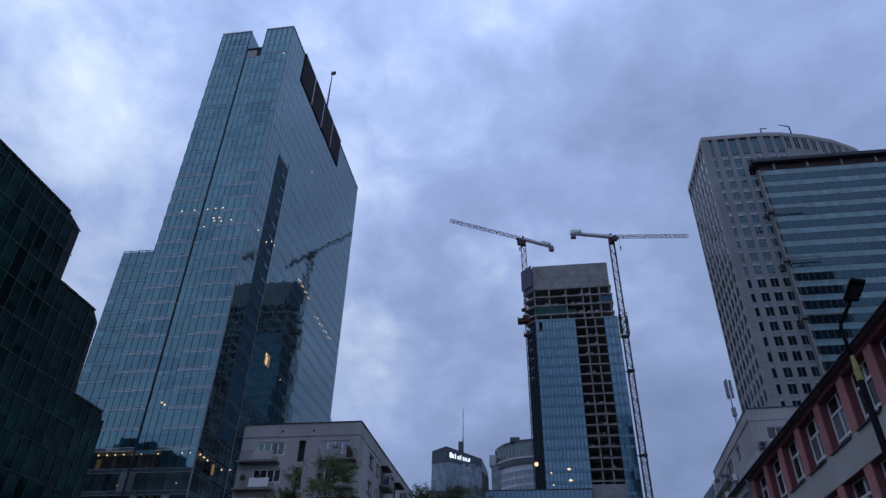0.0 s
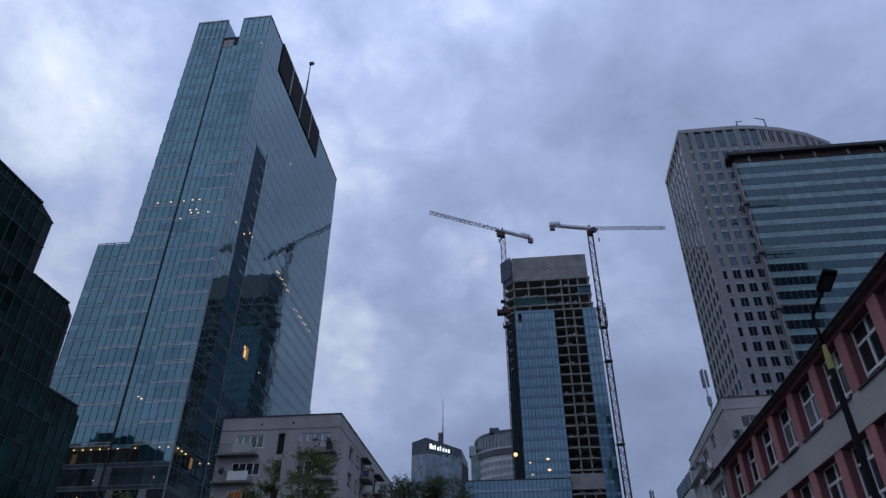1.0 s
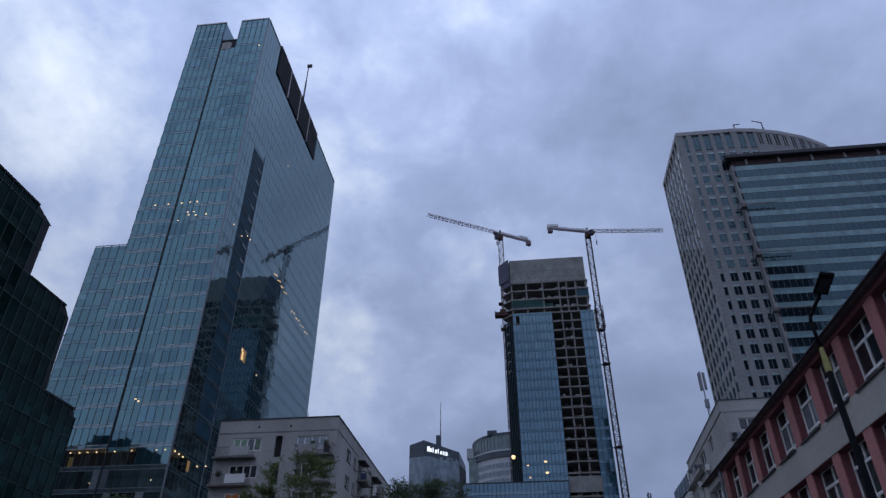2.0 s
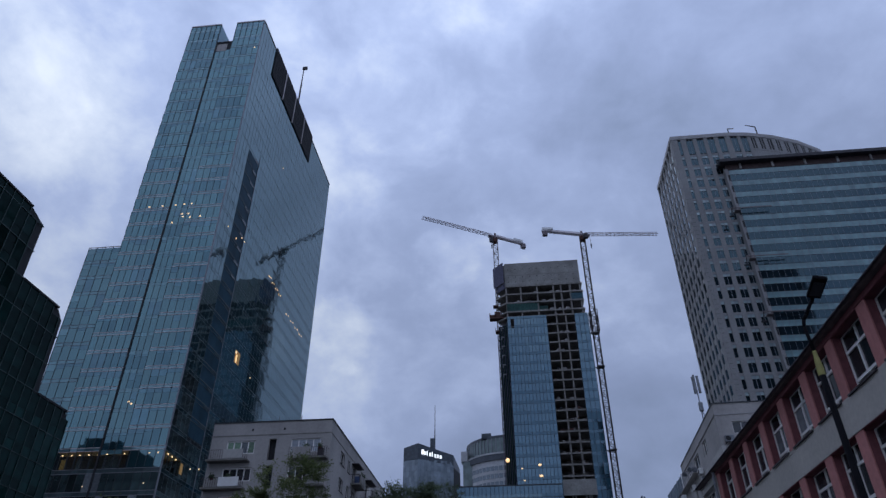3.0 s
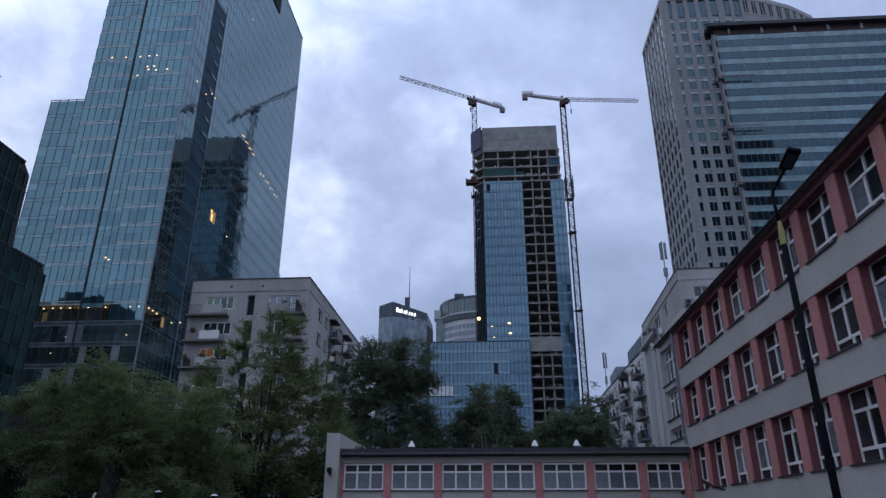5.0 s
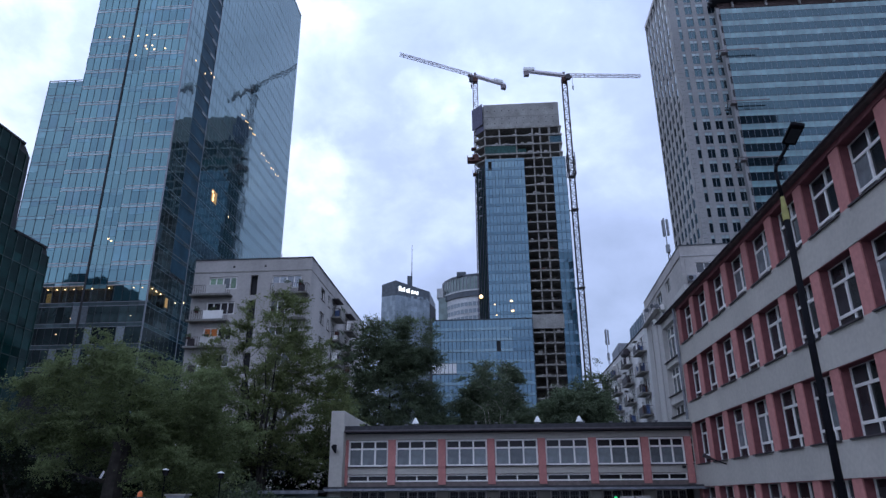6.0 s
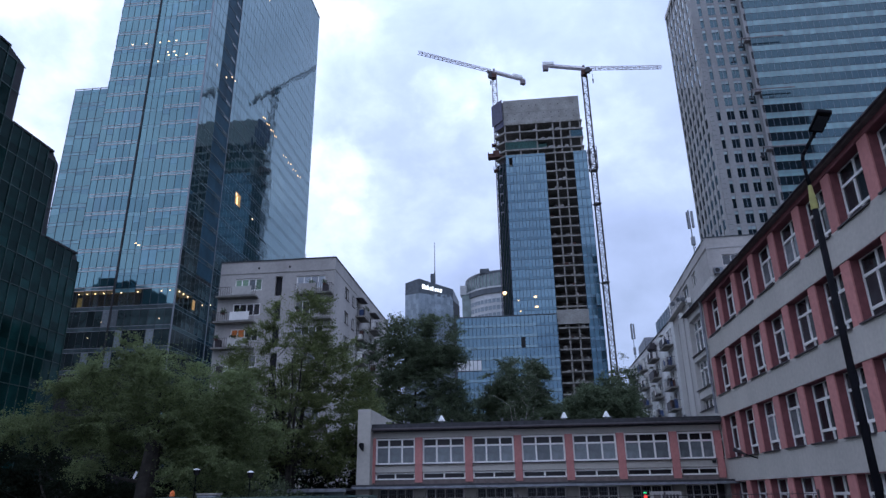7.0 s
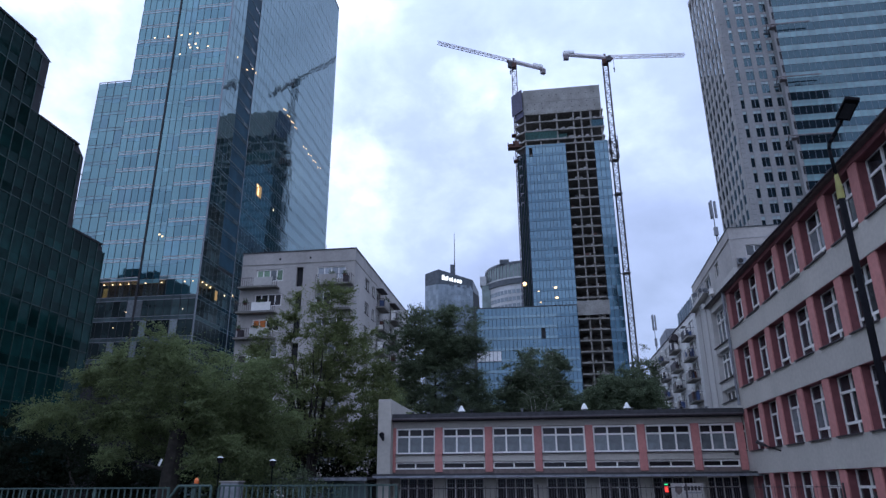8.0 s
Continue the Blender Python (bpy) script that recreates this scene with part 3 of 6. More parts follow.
    for x in (1.55, 3.1, 4.5, 6.0, 7.6, 9.1, 12.0, 16.15, 17.6):
        part("ceiling_light", boxes((x, x + 0.2, -0.07, -0.02, 34.3, 34.44)), "white_lamp", t)
    for y, z in ((1.1, 34.4), (2.5, 34.35), (3.95, 34.3), (9.4, 34.3), (12.6, 35.2)):
        part("ceiling_light", boxes((w + 0.0, w + 0.05, y, y + 0.3, z, z + 0.2)), "white_lamp", t)
    part("lit_doorway", boxes((w - 0.0, w + 0.03, 6.0, 6.9, 32.7, 34.4)), "amber_room", t)
    # scattered lamps behind the glazing
    for x, z in ((3.2, 84.4), (6.0, 84.4), (8.8, 84.4), (10.55, 84.5), (12.05, 84.5), (10.65, 82.0), (11.95, 82.0), (10.95, 81.3), (12.45, 81.1), (14.55, 81.2), (9.0, 80.0), (17.5, 131.4), (10.2, 43.0), (10.8, 42.6),
                 (6.4, 29.4), (16.4, 29.6), (4.5, 26.8)):
        part("ceiling_light", boxes((x, x + (0.32 if z > 40 else 0.14), -0.05, 0.0, z, z + (0.2 if z > 40 else 0.16))), "white_lamp", t)
    for y, z in ((4.2, 81.4), (8.6, 81.5), (11.0, 83.3), (12.6, 83.4), (25.7, 115.4), (27.5, 58.5)):
        part("ceiling_light", boxes((w + 0.01, w + 0.06, y, y + 0.26, z, z + 0.24)), "white_lamp", t)
    part("lit_partition", boxes((w + 0.004, w + 0.03, 18.4, 20.9, 58.3, 60.9)), "amber_room", t, "partition wall glowing amber for lamplight")
    part("lit_doorway", boxes((w + 0.034, w + 0.05, 19.0, 19.5, 58.4, 60.1)), "warm_lamp", t)
    part("ceiling_light", boxes((w + 0.034, w + 0.06, 18.5, 19.0, 60.2, 60.6)), "white_lamp", t)
    for i in range(8):
        part("ceiling_light", boxes((w + 0.01, w + 0.04, 28.4 + i * 1.25, 28.9 + i * 1.25, 84.4 - 0.1 * i + 0.5 * (i % 2), 84.6 - 0.1 * i + 0.5 * (i % 2))), "warm_lamp", t)
        part("ceiling_light", boxes((w + 0.01, w + 0.04, 42.5 + i * 1.9, 43.0 + i * 1.9, 82.0 + 0.5 * (i % 2), 82.2 + 0.5 * (i % 2))), "warm_lamp", t)
    # lower wing in the same plane
    ww, wh = 6.6, 75.3
    f = Matrix.Translation((-ww, 0.06, 0))
    part("wing_core", boxes((-ww + 0.1, -0.05, 0.25, 50, 0, wh - 0.2)), "core", t)
    wc = []
    for k, z in enumerate(lines):
        if z > wh - 2:
            break
        for i in range(4):
            a, b = ww * i / 4, ww * (i + 1) / 4
            lo, hi = z + 1.55, min(z + 2.15, wh)
            wc.append((a, b, lo, hi, lower(z) if z < 31 else "glass_blind"))
            end = min(lo + s, wh)
            cut = end - (0 if z < 31 else 1.3 if i == 0 else rng.choice((0.0, 0.0, 0.6, 1.0)))
            if cut - hi > 0.2:
                wc.append((a, b, hi, cut, "glass_low" if z < 31 else "glass_veil" if rng.random() < (0.3 if i == 0 else 0.06) else "glass_teal"))
                if end - cut > 0.1:
                    wc.append((a, b, cut, end, "glass_veil" if i else "glass_blind"))
    glazing(t, f, wc, lambda u, z: False, 0.002)
    bars_up(t, f, steps(0, ww, 4), 0, wh, 0.06, 0.06, "mullion", "wing_mullion")
    bars_across(t, f, [z + dz for z in lines if 20 < z < wh - 2 for dz in (1.55, 2.15)] + [wh - 0.05], 0, ww, 0.07, 0.05, "galv", "wing_transom")
    # mast on the roof
    bm = bmesh.new()
    bar(bm, (9.3, 50.2, h - 8), (9.3, 50.2, 175), 0.40, 0.26, 8)
    bar(bm, (9.3, 50.2, 175), (9.3, 50.2, 183), 0.2, 0.14, 6)
    part("roof_mast", bm, "crane_dark", t)
    part("mast_head", boxes((8.9, 10.5, 49.9, 50.5, 182.2, 183.4)), "crane_dark", t)


glass_tower()


# ---------- terraced dark glass office block ----------
def terraced_block():
    t = thing("terraced_office_block", "dark green-black glass office block stepping down in terraces", "office building", pose(-54.7, 0, 0))
    prof = [(10, 50.2), (56.6, 50.2), (59.3, 49.3), (59.4, 42.1), (66.3, 42.0), (67.7, 40.8), (68.0, 31.5), (73.7, 31.5), (74.3, 30.6), (74.4, 0), (10, 0)]
    bm = bmesh.new()
    a = [bm.verts.new((-0.15, y, z)) for y, z in prof]
    b = [bm.verts.new((-20, y, z)) for y, z in prof]
    n = len(prof)
    bm.faces.new(a)
    bm.faces.new(b[::-1])
    for i in range(n):
        bm.faces.new((a[i], b[i], b[(i + 1) % n], a[(i + 1) % n]))
    part("body", bm, "core", t)
    cells = []
    s = 3.5

    def limit(y):
        return 50.0 if y < 57.5 else 49.2 if y < 59.3 else 41.9 if y < 66.5 else 40.8 if y < 67.9 else 31.3 if y < 74.0 else 30.5
    for i in range(40):
        y0, y1 = 14.4 + i * 1.5, 15.9 + i * 1.5
        for k in range(15):
            z0, z1 = k * s, (k + 1) * s
            top = min(z1, limit(y1))
            if top - z0 > 0.8:
                cells.append((y0, y1, z0, z0 + 1.1, "glass_green"))
                if top - z0 > 1.6:
                    cells.append((y0, y1, z0 + 1.1, top, "glass_green"))
    f = Matrix(((0, -1, 0, 0), (1, 0, 0, 0), (0, 0, 1, 0), (0, 0, 0, 1)))
    glazing(t, f, cells, lambda u, z: u > 52 and z > 29, 0.016)
    for i in range(41):
        y = 14.4 + i * 1.5
        part("mullion", boxes((0, 0.1, y - 0.04, y + 0.04, 0, limit(y))), "mullion_green", t)
    for k in range(1, 15):
        e = 74.3 if k * s < 30.5 else 67.9 if k * s < 40.8 else 59.3
        part("transom", boxes((0, 0.07, 14.4, e, k * s - 0.05, k * s + 0.05)), "mullion_green", t)
    # Unseen rear blocks and roof boxes, added to shape the tower's mirrored skyline.
    part("body", boxes((-33, -20, 10, 56, 0, 44)), "core", t)
    part("body", boxes((-62, -33, 10, 56.6, 0, 50.2)), "core", t)
    part("plant_room", boxes((-46.0, -43.0, 46, 54, 50.2, 52.7), (-43.0, -38.0, 46, 54, 50.2, 52.2)), "core", t)
    for y0, y1, z in ((10, 56.6, 50.2), (59.4, 66.3, 42.0), (68.0, 73.7, 31.5)):
        part("parapet", boxes((-1.5, 0.12, y0, y1, z - 0.2, z + 0.05)), "black", t)


terraced_block()


# ---------- tower under construction ----------
def construction_tower():
    t = thing("unfinished_tower", "unfinished office tower, blue glass below bare concrete floors", "skyscraper", pose(-0.2, 250, 0))
    w, d, s = 33.3, 30.0, 4.12
    gl, ob0, ob1 = 135.0, 16.4, 27.8      # glass top, open bay
    zs = [gl - 0.2 + s * k for k in range(-32, 1)] + [137.3, 141.6, 145.8, 149.7]
    for z in zs:
        bm = bmesh.new()
        if z > gl - 1:
            prism(bm, [(0, -0.5), (w - 0.6, -0.5), (w - 0.6, d), (10.2, d), (-4.2, 3.4)], z - 0.34, z + 0.34)
        else:
            prism(bm, [(0.3, 0.25), (w - 0.3, 0.25), (w - 0.3, d), (10.6, d), (-3.6, 3.6)], z - 0.3, z + 0.3)
        part("floor_slab", bm, "concrete_dark", t)
    part("core", boxes((11, w - 2.0, 7.5, d - 2, 0, gl + 14.4), (2, 11.0, 7.5, 11, 0, gl + 14.4)), "site_interior", t, "dim unlit interior")
    # slabs and columns of the open bay
    cm = mesh_of("column", boxes((-0.28, 0.28, 0.2, 0.8, 0, gl + 0.2)), "concrete_dark")
    for u in (20.5, 24.3):
        part("column", cm, "concrete_dark", t, at=pose(u, -0.35, 0))
    em = mesh_of("slab_edge", boxes((ob0, ob1, -0.42, 0.3, -0.3, 0.3)), "concrete_dark")
    for z in zs[:33]:
        part("slab_edge", em, "concrete_dark", t, at=pose(0, 0, z))
    for z in zs[:33]:
        for k in range(5):
            u = ob0 + 0.8 + rng.random() * (ob1 - ob0 - 1.8)
            if rng.random() < 0.6:
                part("stored_material", boxes((u, u + 0.4 + rng.random() * 1.2, 0.5, 1.3, z + 0.35, z + 0.7 + rng.random() * 1.0)), rng.choice(["concrete", "concrete_dark", "rust", "core", "plaster"]), t)
    part("concrete_panel", bevelled(boxes((16.2, 28.2, -0.75, -0.35, 62.0, 67.6)), 0.05, 1), "concrete", t)
    # bare storeys on top
    cm2 = mesh_of("column", boxes((-0.33, 0.33, -0.1, 0.6, 0, 16.0)), "concrete_dark")
    for u in (0.3, 6.5, 13.5, 20.4, 23.6, 27.4, w - 1.6):
        part("column", cm2, "concrete_dark", t, at=pose(u, 0, gl))
    for yy in (4.2, 14, 24):
        part("column", cm2, "concrete_dark", t, at=pose(-3.6 + (yy - 4.2) * 0.53, yy, gl))
    part("green_netting", boxes((0.2, 13.2, -0.3, -0.2, 137.7, 141.2)), "netting", t, "green safety netting")
    part("blue_netting", boxes((27.6, w - 0.8, -0.3, -0.2, 142.0, 145.0)), "netting_blue", t)
    part("green_netting", boxes((13.9, 17.5, 0.9, 1.0, 137.8, 140.2)), "netting", t)
    for k in range(3):
        for j in range(9):
            u = 1 + j * 3.4 + rng.random() * 2
            part("stored_material", boxes((u, u + 0.6 + rng.random() * 1.6, 0.6, 1.5, zs[33 + k] + 0.3, zs[33 + k] + 0.7 + rng.random() * 1.0)), rng.choice(["concrete", "plaster", "core", "concrete"]), t)
    # concrete crown in three lifts
    lifts = ((149.9, 155.4), (155.5, 161.7))
    for i, (z0, z1) in enumerate(lifts):
        for u0, u1, base in ((0.0, 5.4, 0), (5.4, 24.0, -0.06), (24.0, w - 1.2, -0.04)):
            part("crown_wall", boxes((u0, u1, base, 0.5, z0, z1)), "concrete", t, "bare cast concrete wall")
    tie = mesh_of("tie_hole", boxes((-0.16, 0.16, -0.12, 0, -0.16, 0.16)), "black")
    for z in (152.2, 154.6, 158.5):
        for k in range(10):
            part("tie_hole", tie, "black", t, at=pose(1.6 + k * 3.1, 0, z))
    bm = bmesh.new()
    prism(bm, [(0, 0), (0.3, 0.4), (-3.6, 3.9), (-3.9, 3.5)], 149.9, 161.0)
    part("crown_wall", bm, "concrete", t)
    part("crown_wall", boxes((w - 1.6, w - 1.2, 0.5, d, 149.9, 161.7), (10.4, w - 1.6, d - 0.4, d, 149.9, 161)), "concrete", t)
    bm = bmesh.new()
    prism(bm, [(-0.6, -1.3), (-0.45, -1.15), (-4.95, 4.0), (-5.1, 3.85)], 151.4, 161.6)
    part("formwork_panel", bm, "formwork", t, "violet-grey climbing formwork panel")
    bm = bmesh.new()
    prism(bm, [(-0.2, -1.0), (-0.05, -0.85), (-3.95, 3.6), (-4.1, 3.45)], 148.6, 151.2)
    part("formwork_panel", bm, "formwork", t)
    for z in (150.2, 155.8, 160.2):
        part("panel_bracket", boxes((-0.9, -0.7, -1.0, 0.6, z, z + 0.25), (-3.7, -3.5, 2.2, 3.6, z, z + 0.25)), "crane_dark", t)
    for u in (23.4, ob1 - 0.2):
        part("fin_wall", boxes((u, u + 0.35, -0.25, 0.3, gl + 6.6, gl + 14.6)), "concrete_dark", t)
    # blue curtain wall
    cells = []
    for cols, z_hi in ((steps(0, ob0 - 0.1, 12), gl), (steps(ob1 + 0.1, w, 3), gl + 1.0)):
        for k in range(33):
            z = zs[k]
            for i in range(len(cols) - 1):
                if abs(z - zs[31]) < 0.1 and i == 1 and cols[0] < 1:
                    continue
                cells.append((cols[i], cols[i + 1], z - 1.0, z + 0.2, "glass_blue_band"))
                # Right strip below 92 m: darker glass stands in for a dark reflection.
                if k < 32 and z + 0.2 < z_hi - 1:
                    cells.append((cols[i], cols[i + 1], z + 0.2, z + s - 1.0, "glass_flank" if cols[0] > 20 and z < 92 else "glass_blue"))
    glazing(t, Matrix.Translation((0, -0.55, 0)), cells, lambda u, z: z > 66 and u < 18 and (z < 112), 0.008)
    bars_up(t, Matrix.Translation((0, -0.55, 0)), steps(0, ob0 - 0.1, 12) + steps(ob1 + 0.1, w, 3), 0, gl - 0.8, 0.15, 0.10, "mullion_navy")
    bars_across(t, Matrix.Translation((0, -0.55, 0)), [z - 1.0 for z in zs[:33]], 0, ob0 - 0.1, 0.10, 0.02, "mullion_navy")
    bars_across(t, Matrix.Translation((0, -0.55, 0)), [z - 1.0 for z in zs[:33]], ob1 + 0.1, w, 0.10, 0.02, "mullion_navy")
    # angled side with vertical blades and hoist
    for k in range(7):
        a = k / 6
        x, y = -3.9 * a, 3.5 * a
        part("facade_blade", boxes((x - 0.45, x - 0.27, y - 0.1, y + 0.2, 0, gl - 2)), "mullion" if k % 2 else "formwork", t)
    part("angled_glazing", (lambda b: (prism(b, [(0, 0.1), (0.2, 0.2), (-3.7, 3.7), (-3.9, 3.5)], 0, gl - 3), b)[1])(bmesh.new()), "glass_green", t)
    part("work_platform", boxes((-7.4, -1.4, 1.2, 4.2, 135.6, 136.2), (-7.4, -7.1, 1.2, 4.2, 136.2, 138.0), (-7.4, -4.4, 1.2, 1.4, 136.2, 137.3), (-5.2, -2.6, 1.2, 3.0, 136.2, 138.6)), "rust", t, "rust-brown steel work platform")
    part("work_platform", boxes((-5.2, -3.4, 1.6, 4.2, 129.5, 130.0), (-5.2, -5.0, 1.6, 4.2, 130.0, 131.4)), "rust", t)
    part("work_platform", boxes((-5.6, -3.6, 1.6, 4.0, 141.6, 142.1)), "rust", t)
    # lamps glowing behind the lower glass
    for u, z, r in ((8.6, 73.2, 0.5), (8.9, 69.2, 0.5), (2.1, 72.0, 0.26), (2.7, 67.7, 0.26)):
        bm = bmesh.new()
        bmesh.ops.create_uvsphere(bm, u_segments=12, v_segments=8, radius=r)
        bmesh.ops.scale(bm, verts=bm.verts, vec=(1.3, 0.3, 0.75))
        part("site_lamp", bm, "white_lamp", t, smooth=True, at=pose(u, -0.75, z))
    # pale brackets up the angled side
    for k in range(6):
        z = gl - 4.5 - 4.12 * k
        part("side_bracket", boxes((-2.9, -1.7, 1.0, 1.5, z, z + 0.3), (-2.9, -2.65, 1.0, 1.5, z - 1.1, z)), "galv", t, "pale hoist bracket")
    return t


site_tower = construction_tower()


def podium():
    t = thing("glass_podium", "blue glass podium block at the foot of the unfinished tower", "office building", pose(-22.2, 248.6, 0))
    w, h = 38.0, 65.8
    part("core", boxes((0.1, w - 0.1, 0.2, 1.4, 0, h - 0.2), (0.1, 15.5, 0.2, 24, 0, h - 0.2)), "core", t)
    cells = []
    for k in range(16):
        z = h - 4.12 * (k + 1)
        for i in range(25):
            a, b = w * i / 25, w * (i + 1) / 25
            if k == 2 and i == 16:
                continue
            if k in (4,) and i < 6:
                cells.append((a, b, z + 0.3, z + 4.12, "white_sheet"))
                continue
            cells.append((a, b, z, z + 1.1, "glass_podium_pale" if k > 2 or i < 20 else "glass_blue_band"))
            cells.append((a, b, z + 1.1, z + 4.12, "glass_podium"))
    glazing(t, Matrix.Identity(4), cells, lambda u, z: z > 48 and u > 6, 0.005)
    bars_up(t, Matrix.Identity(4), steps(0, w, 25), 0, h, 0.15, 0.10, "mullion_navy")
    bars_across(t, Matrix.Identity(4), [h - 4.12 * k for k in range(12)], 0, w, 0.14, 0.06, "mullion")
    part("coping", boxes((-0.1, w + 0.1, -0.15, 0.6, h, h + 0.35)), "mullion", t)


podium()


# ---------- cranes ----------
def lattice(bm, p, q, width, step, r, rd, tri=False):
    """A square or three-sided lattice girder from p to q."""
    p, q = Vector(p), Vector(q)
    a = (q - p).normalized()
    up = Vector((0, 0, 1)) if abs(a.z) < 0.9 else Vector((0, 1, 0))
    s = a.cross(up).normalized()
    v = s.cross(a).normalized()
    cor = [(-0.5, 0), (0.5, 0), (0, 0.9)] if tri else [(-0.5, -0.5), (0.5, -0.5), (0.5, 0.5), (-0.5, 0.5)]
    cor = [(s * x + v * y) * width for x, y in cor]
    for c in cor:
        bar(bm, p + c, q + c, r)
    n = max(2, int((q - p).length / step))
    for i in range(n):
        b0, b1 = p + (q - p) * i / n, p + (q - p) * (i + 1) / n
        for j in range(len(cor)):
            c0, c1 = cor[j], cor[(j + 1) % len(cor)]
            if i % 2:
                c0, c1 = c1, c0
            bar(bm, b0 + c0, b1 + c1, rd)
            bar(bm, b0 + c0, b0 + c1, rd)


def tower_crane(base, z, tip, tail, label, ballast_up, mast_mat, foot=0.0, hook=3.6):
    t = thing("tower_crane", label, "crane", pose(*base, 0), group="tower cranes")
    tip, tail = Vector(tip) - Vector((*base, 0)), Vector(tail) - Vector((*base, 0))
    bm = bmesh.new()
    lattice(bm, (0, 0, foot), (0, 0, z - 3.2), 2.1, 2.4, 0.17, 0.10)
    part("mast", bm, mast_mat, t)
    part("slewing_ring", bevelled(boxes((-1.25, 1.25, -1.25, 1.25, z - 3.4, z - 0.9)), 0.3, 1), "rust", t)
    out = Vector((tip.x, tip.y, 0)).normalized()
    bm = bmesh.new()
    lattice(bm, Vector((0, 0, z)) + out * 1.5, Vector((tip.x, tip.y, z + 0.2)), 1.5, 1.9, 0.15, 0.085, True)
    part("jib", bm, "crane_pale", t, "pale red-grey lattice jib")
    bm = bmesh.new()
    back = Vector((tail.x, tail.y, 0))
    bar(bm, Vector((0, 0, z + 0.2)), back * 0.8 + Vector((0, 0, z)), 0.85, 0.75, 6)
    bar(bm, back * 0.8 + Vector((0, 0, z)), back + Vector((0, 0, z)), 0.7, 0.6, 6)
    bar(bm, Vector((0, 0, z + 1.5)), back + Vector((0, 0, z + 0.9)), 0.12)
    part("counter_jib", bm, "crane_pale", t)
    rot = math.degrees(math.atan2(out.y, out.x))
    bk = back * 0.93
    part("counterweight", bevelled(boxes((-1.1, 1.1, -0.8, 0.8, -2.5, -0.1)), 0.12, 1), "crane", t, at=pose(bk.x, bk.y, z, 0, 0, rot))
    bk = back * (0.86 if ballast_up else 0.76)
    part("winch_cover", bevelled(boxes((-2.4, 2.4, -0.8, 0.8, 0.5, 1.9)), 0.15, 1), "white_sheet", t, "white winch housing", at=pose(bk.x, bk.y, z, 0, 0, rot))
    part("cab", bevelled(boxes((-1.0, 1.0, -1.9, -0.4, -3.4, -0.9)), 0.15, 1), "crane_dark", t, at=pose(out.x * 1.2, out.y * 1.2 - 1.2, z, 0, 0, rot))
    part("apex", boxes((-0.5, 0.5, -0.5, 0.5, z - 0.9, z + 1.9)), "crane", t)
    part("machinery", bevelled(boxes((0.6, 3.4, -0.7, 0.7, -0.9, 0.3)), 0.15, 1), "crane", t, at=pose(0, 0, z, 0, 0, rot))
    bm = bmesh.new()
    hk = out * hook
    bar(bm, hk + Vector((0, 0, z)), hk + Vector((0, 0, z - 6)), 0.07)
    bar(bm, hk + Vector((0, 0, z - 5)), hk + Vector((0, 0, z - 7)), 0.35, 0.2, 6)
    part("hook_block", bm, "crane_dark", t)
    return t


tower_crane((-3.53, 258.6), 182.6, (-35.77, 240.35, 0), (10.47, 266.6, 0), "pale lattice tower crane behind the unfinished tower's corner", False, "crane", 0.0, 1.9)
c2 = tower_crane((35.5, 250.8), 175.2, (69.5, 254.5, 0), (17.6, 245.6, 0), "dark lattice tower crane tied to the tower's flank", True, "crane_dark")
for z_ in (126.0, 111.0, 78.0):
    part("tie_collar", boxes((-1.5, 1.5, -1.4, 1.4, z_ - 0.15, z_ + 0.15), (-3.6, -1.5, -0.2, 0.2, z_ - 0.12, z_ + 0.12)), "crane_dark", c2)
bm = bmesh.new()
lattice(bm, (0, 0, 126.5), (0, 0, 136.5), 3.2, 2.5, 0.16, 0.10)
part("climbing_frame", bm, "crane_dark", c2)
bm = bmesh.new()
bmesh.ops.create_uvsphere(bm, u_segments=14, v_segments=10, radius=0.75)
part("flood_lamp", bm, "white_lamp", site_tower, "bright site flood lamp", smooth=True, at=pose(-3.06, 1.8, 75.95))
part("lamp_bracket", boxes((-3.2, -2.9, 2.3, 3.2, 75.8, 76.1)), "crane_dark", site_tower)


# ---------- stone tower with a curved front ----------
def along(p, q):
    """Facade axes for a wall seen from its right-hand side as one walks from p to q."""
    u = (Vector((q[0] - p[0], q[1] - p[1], 0))).normalized()
    return Matrix(((u.x, -u.y, 0, p[0]), (u.y, u.x, 0, p[1]), (0, 0, 1, 0), (0, 0, 0, 1)))


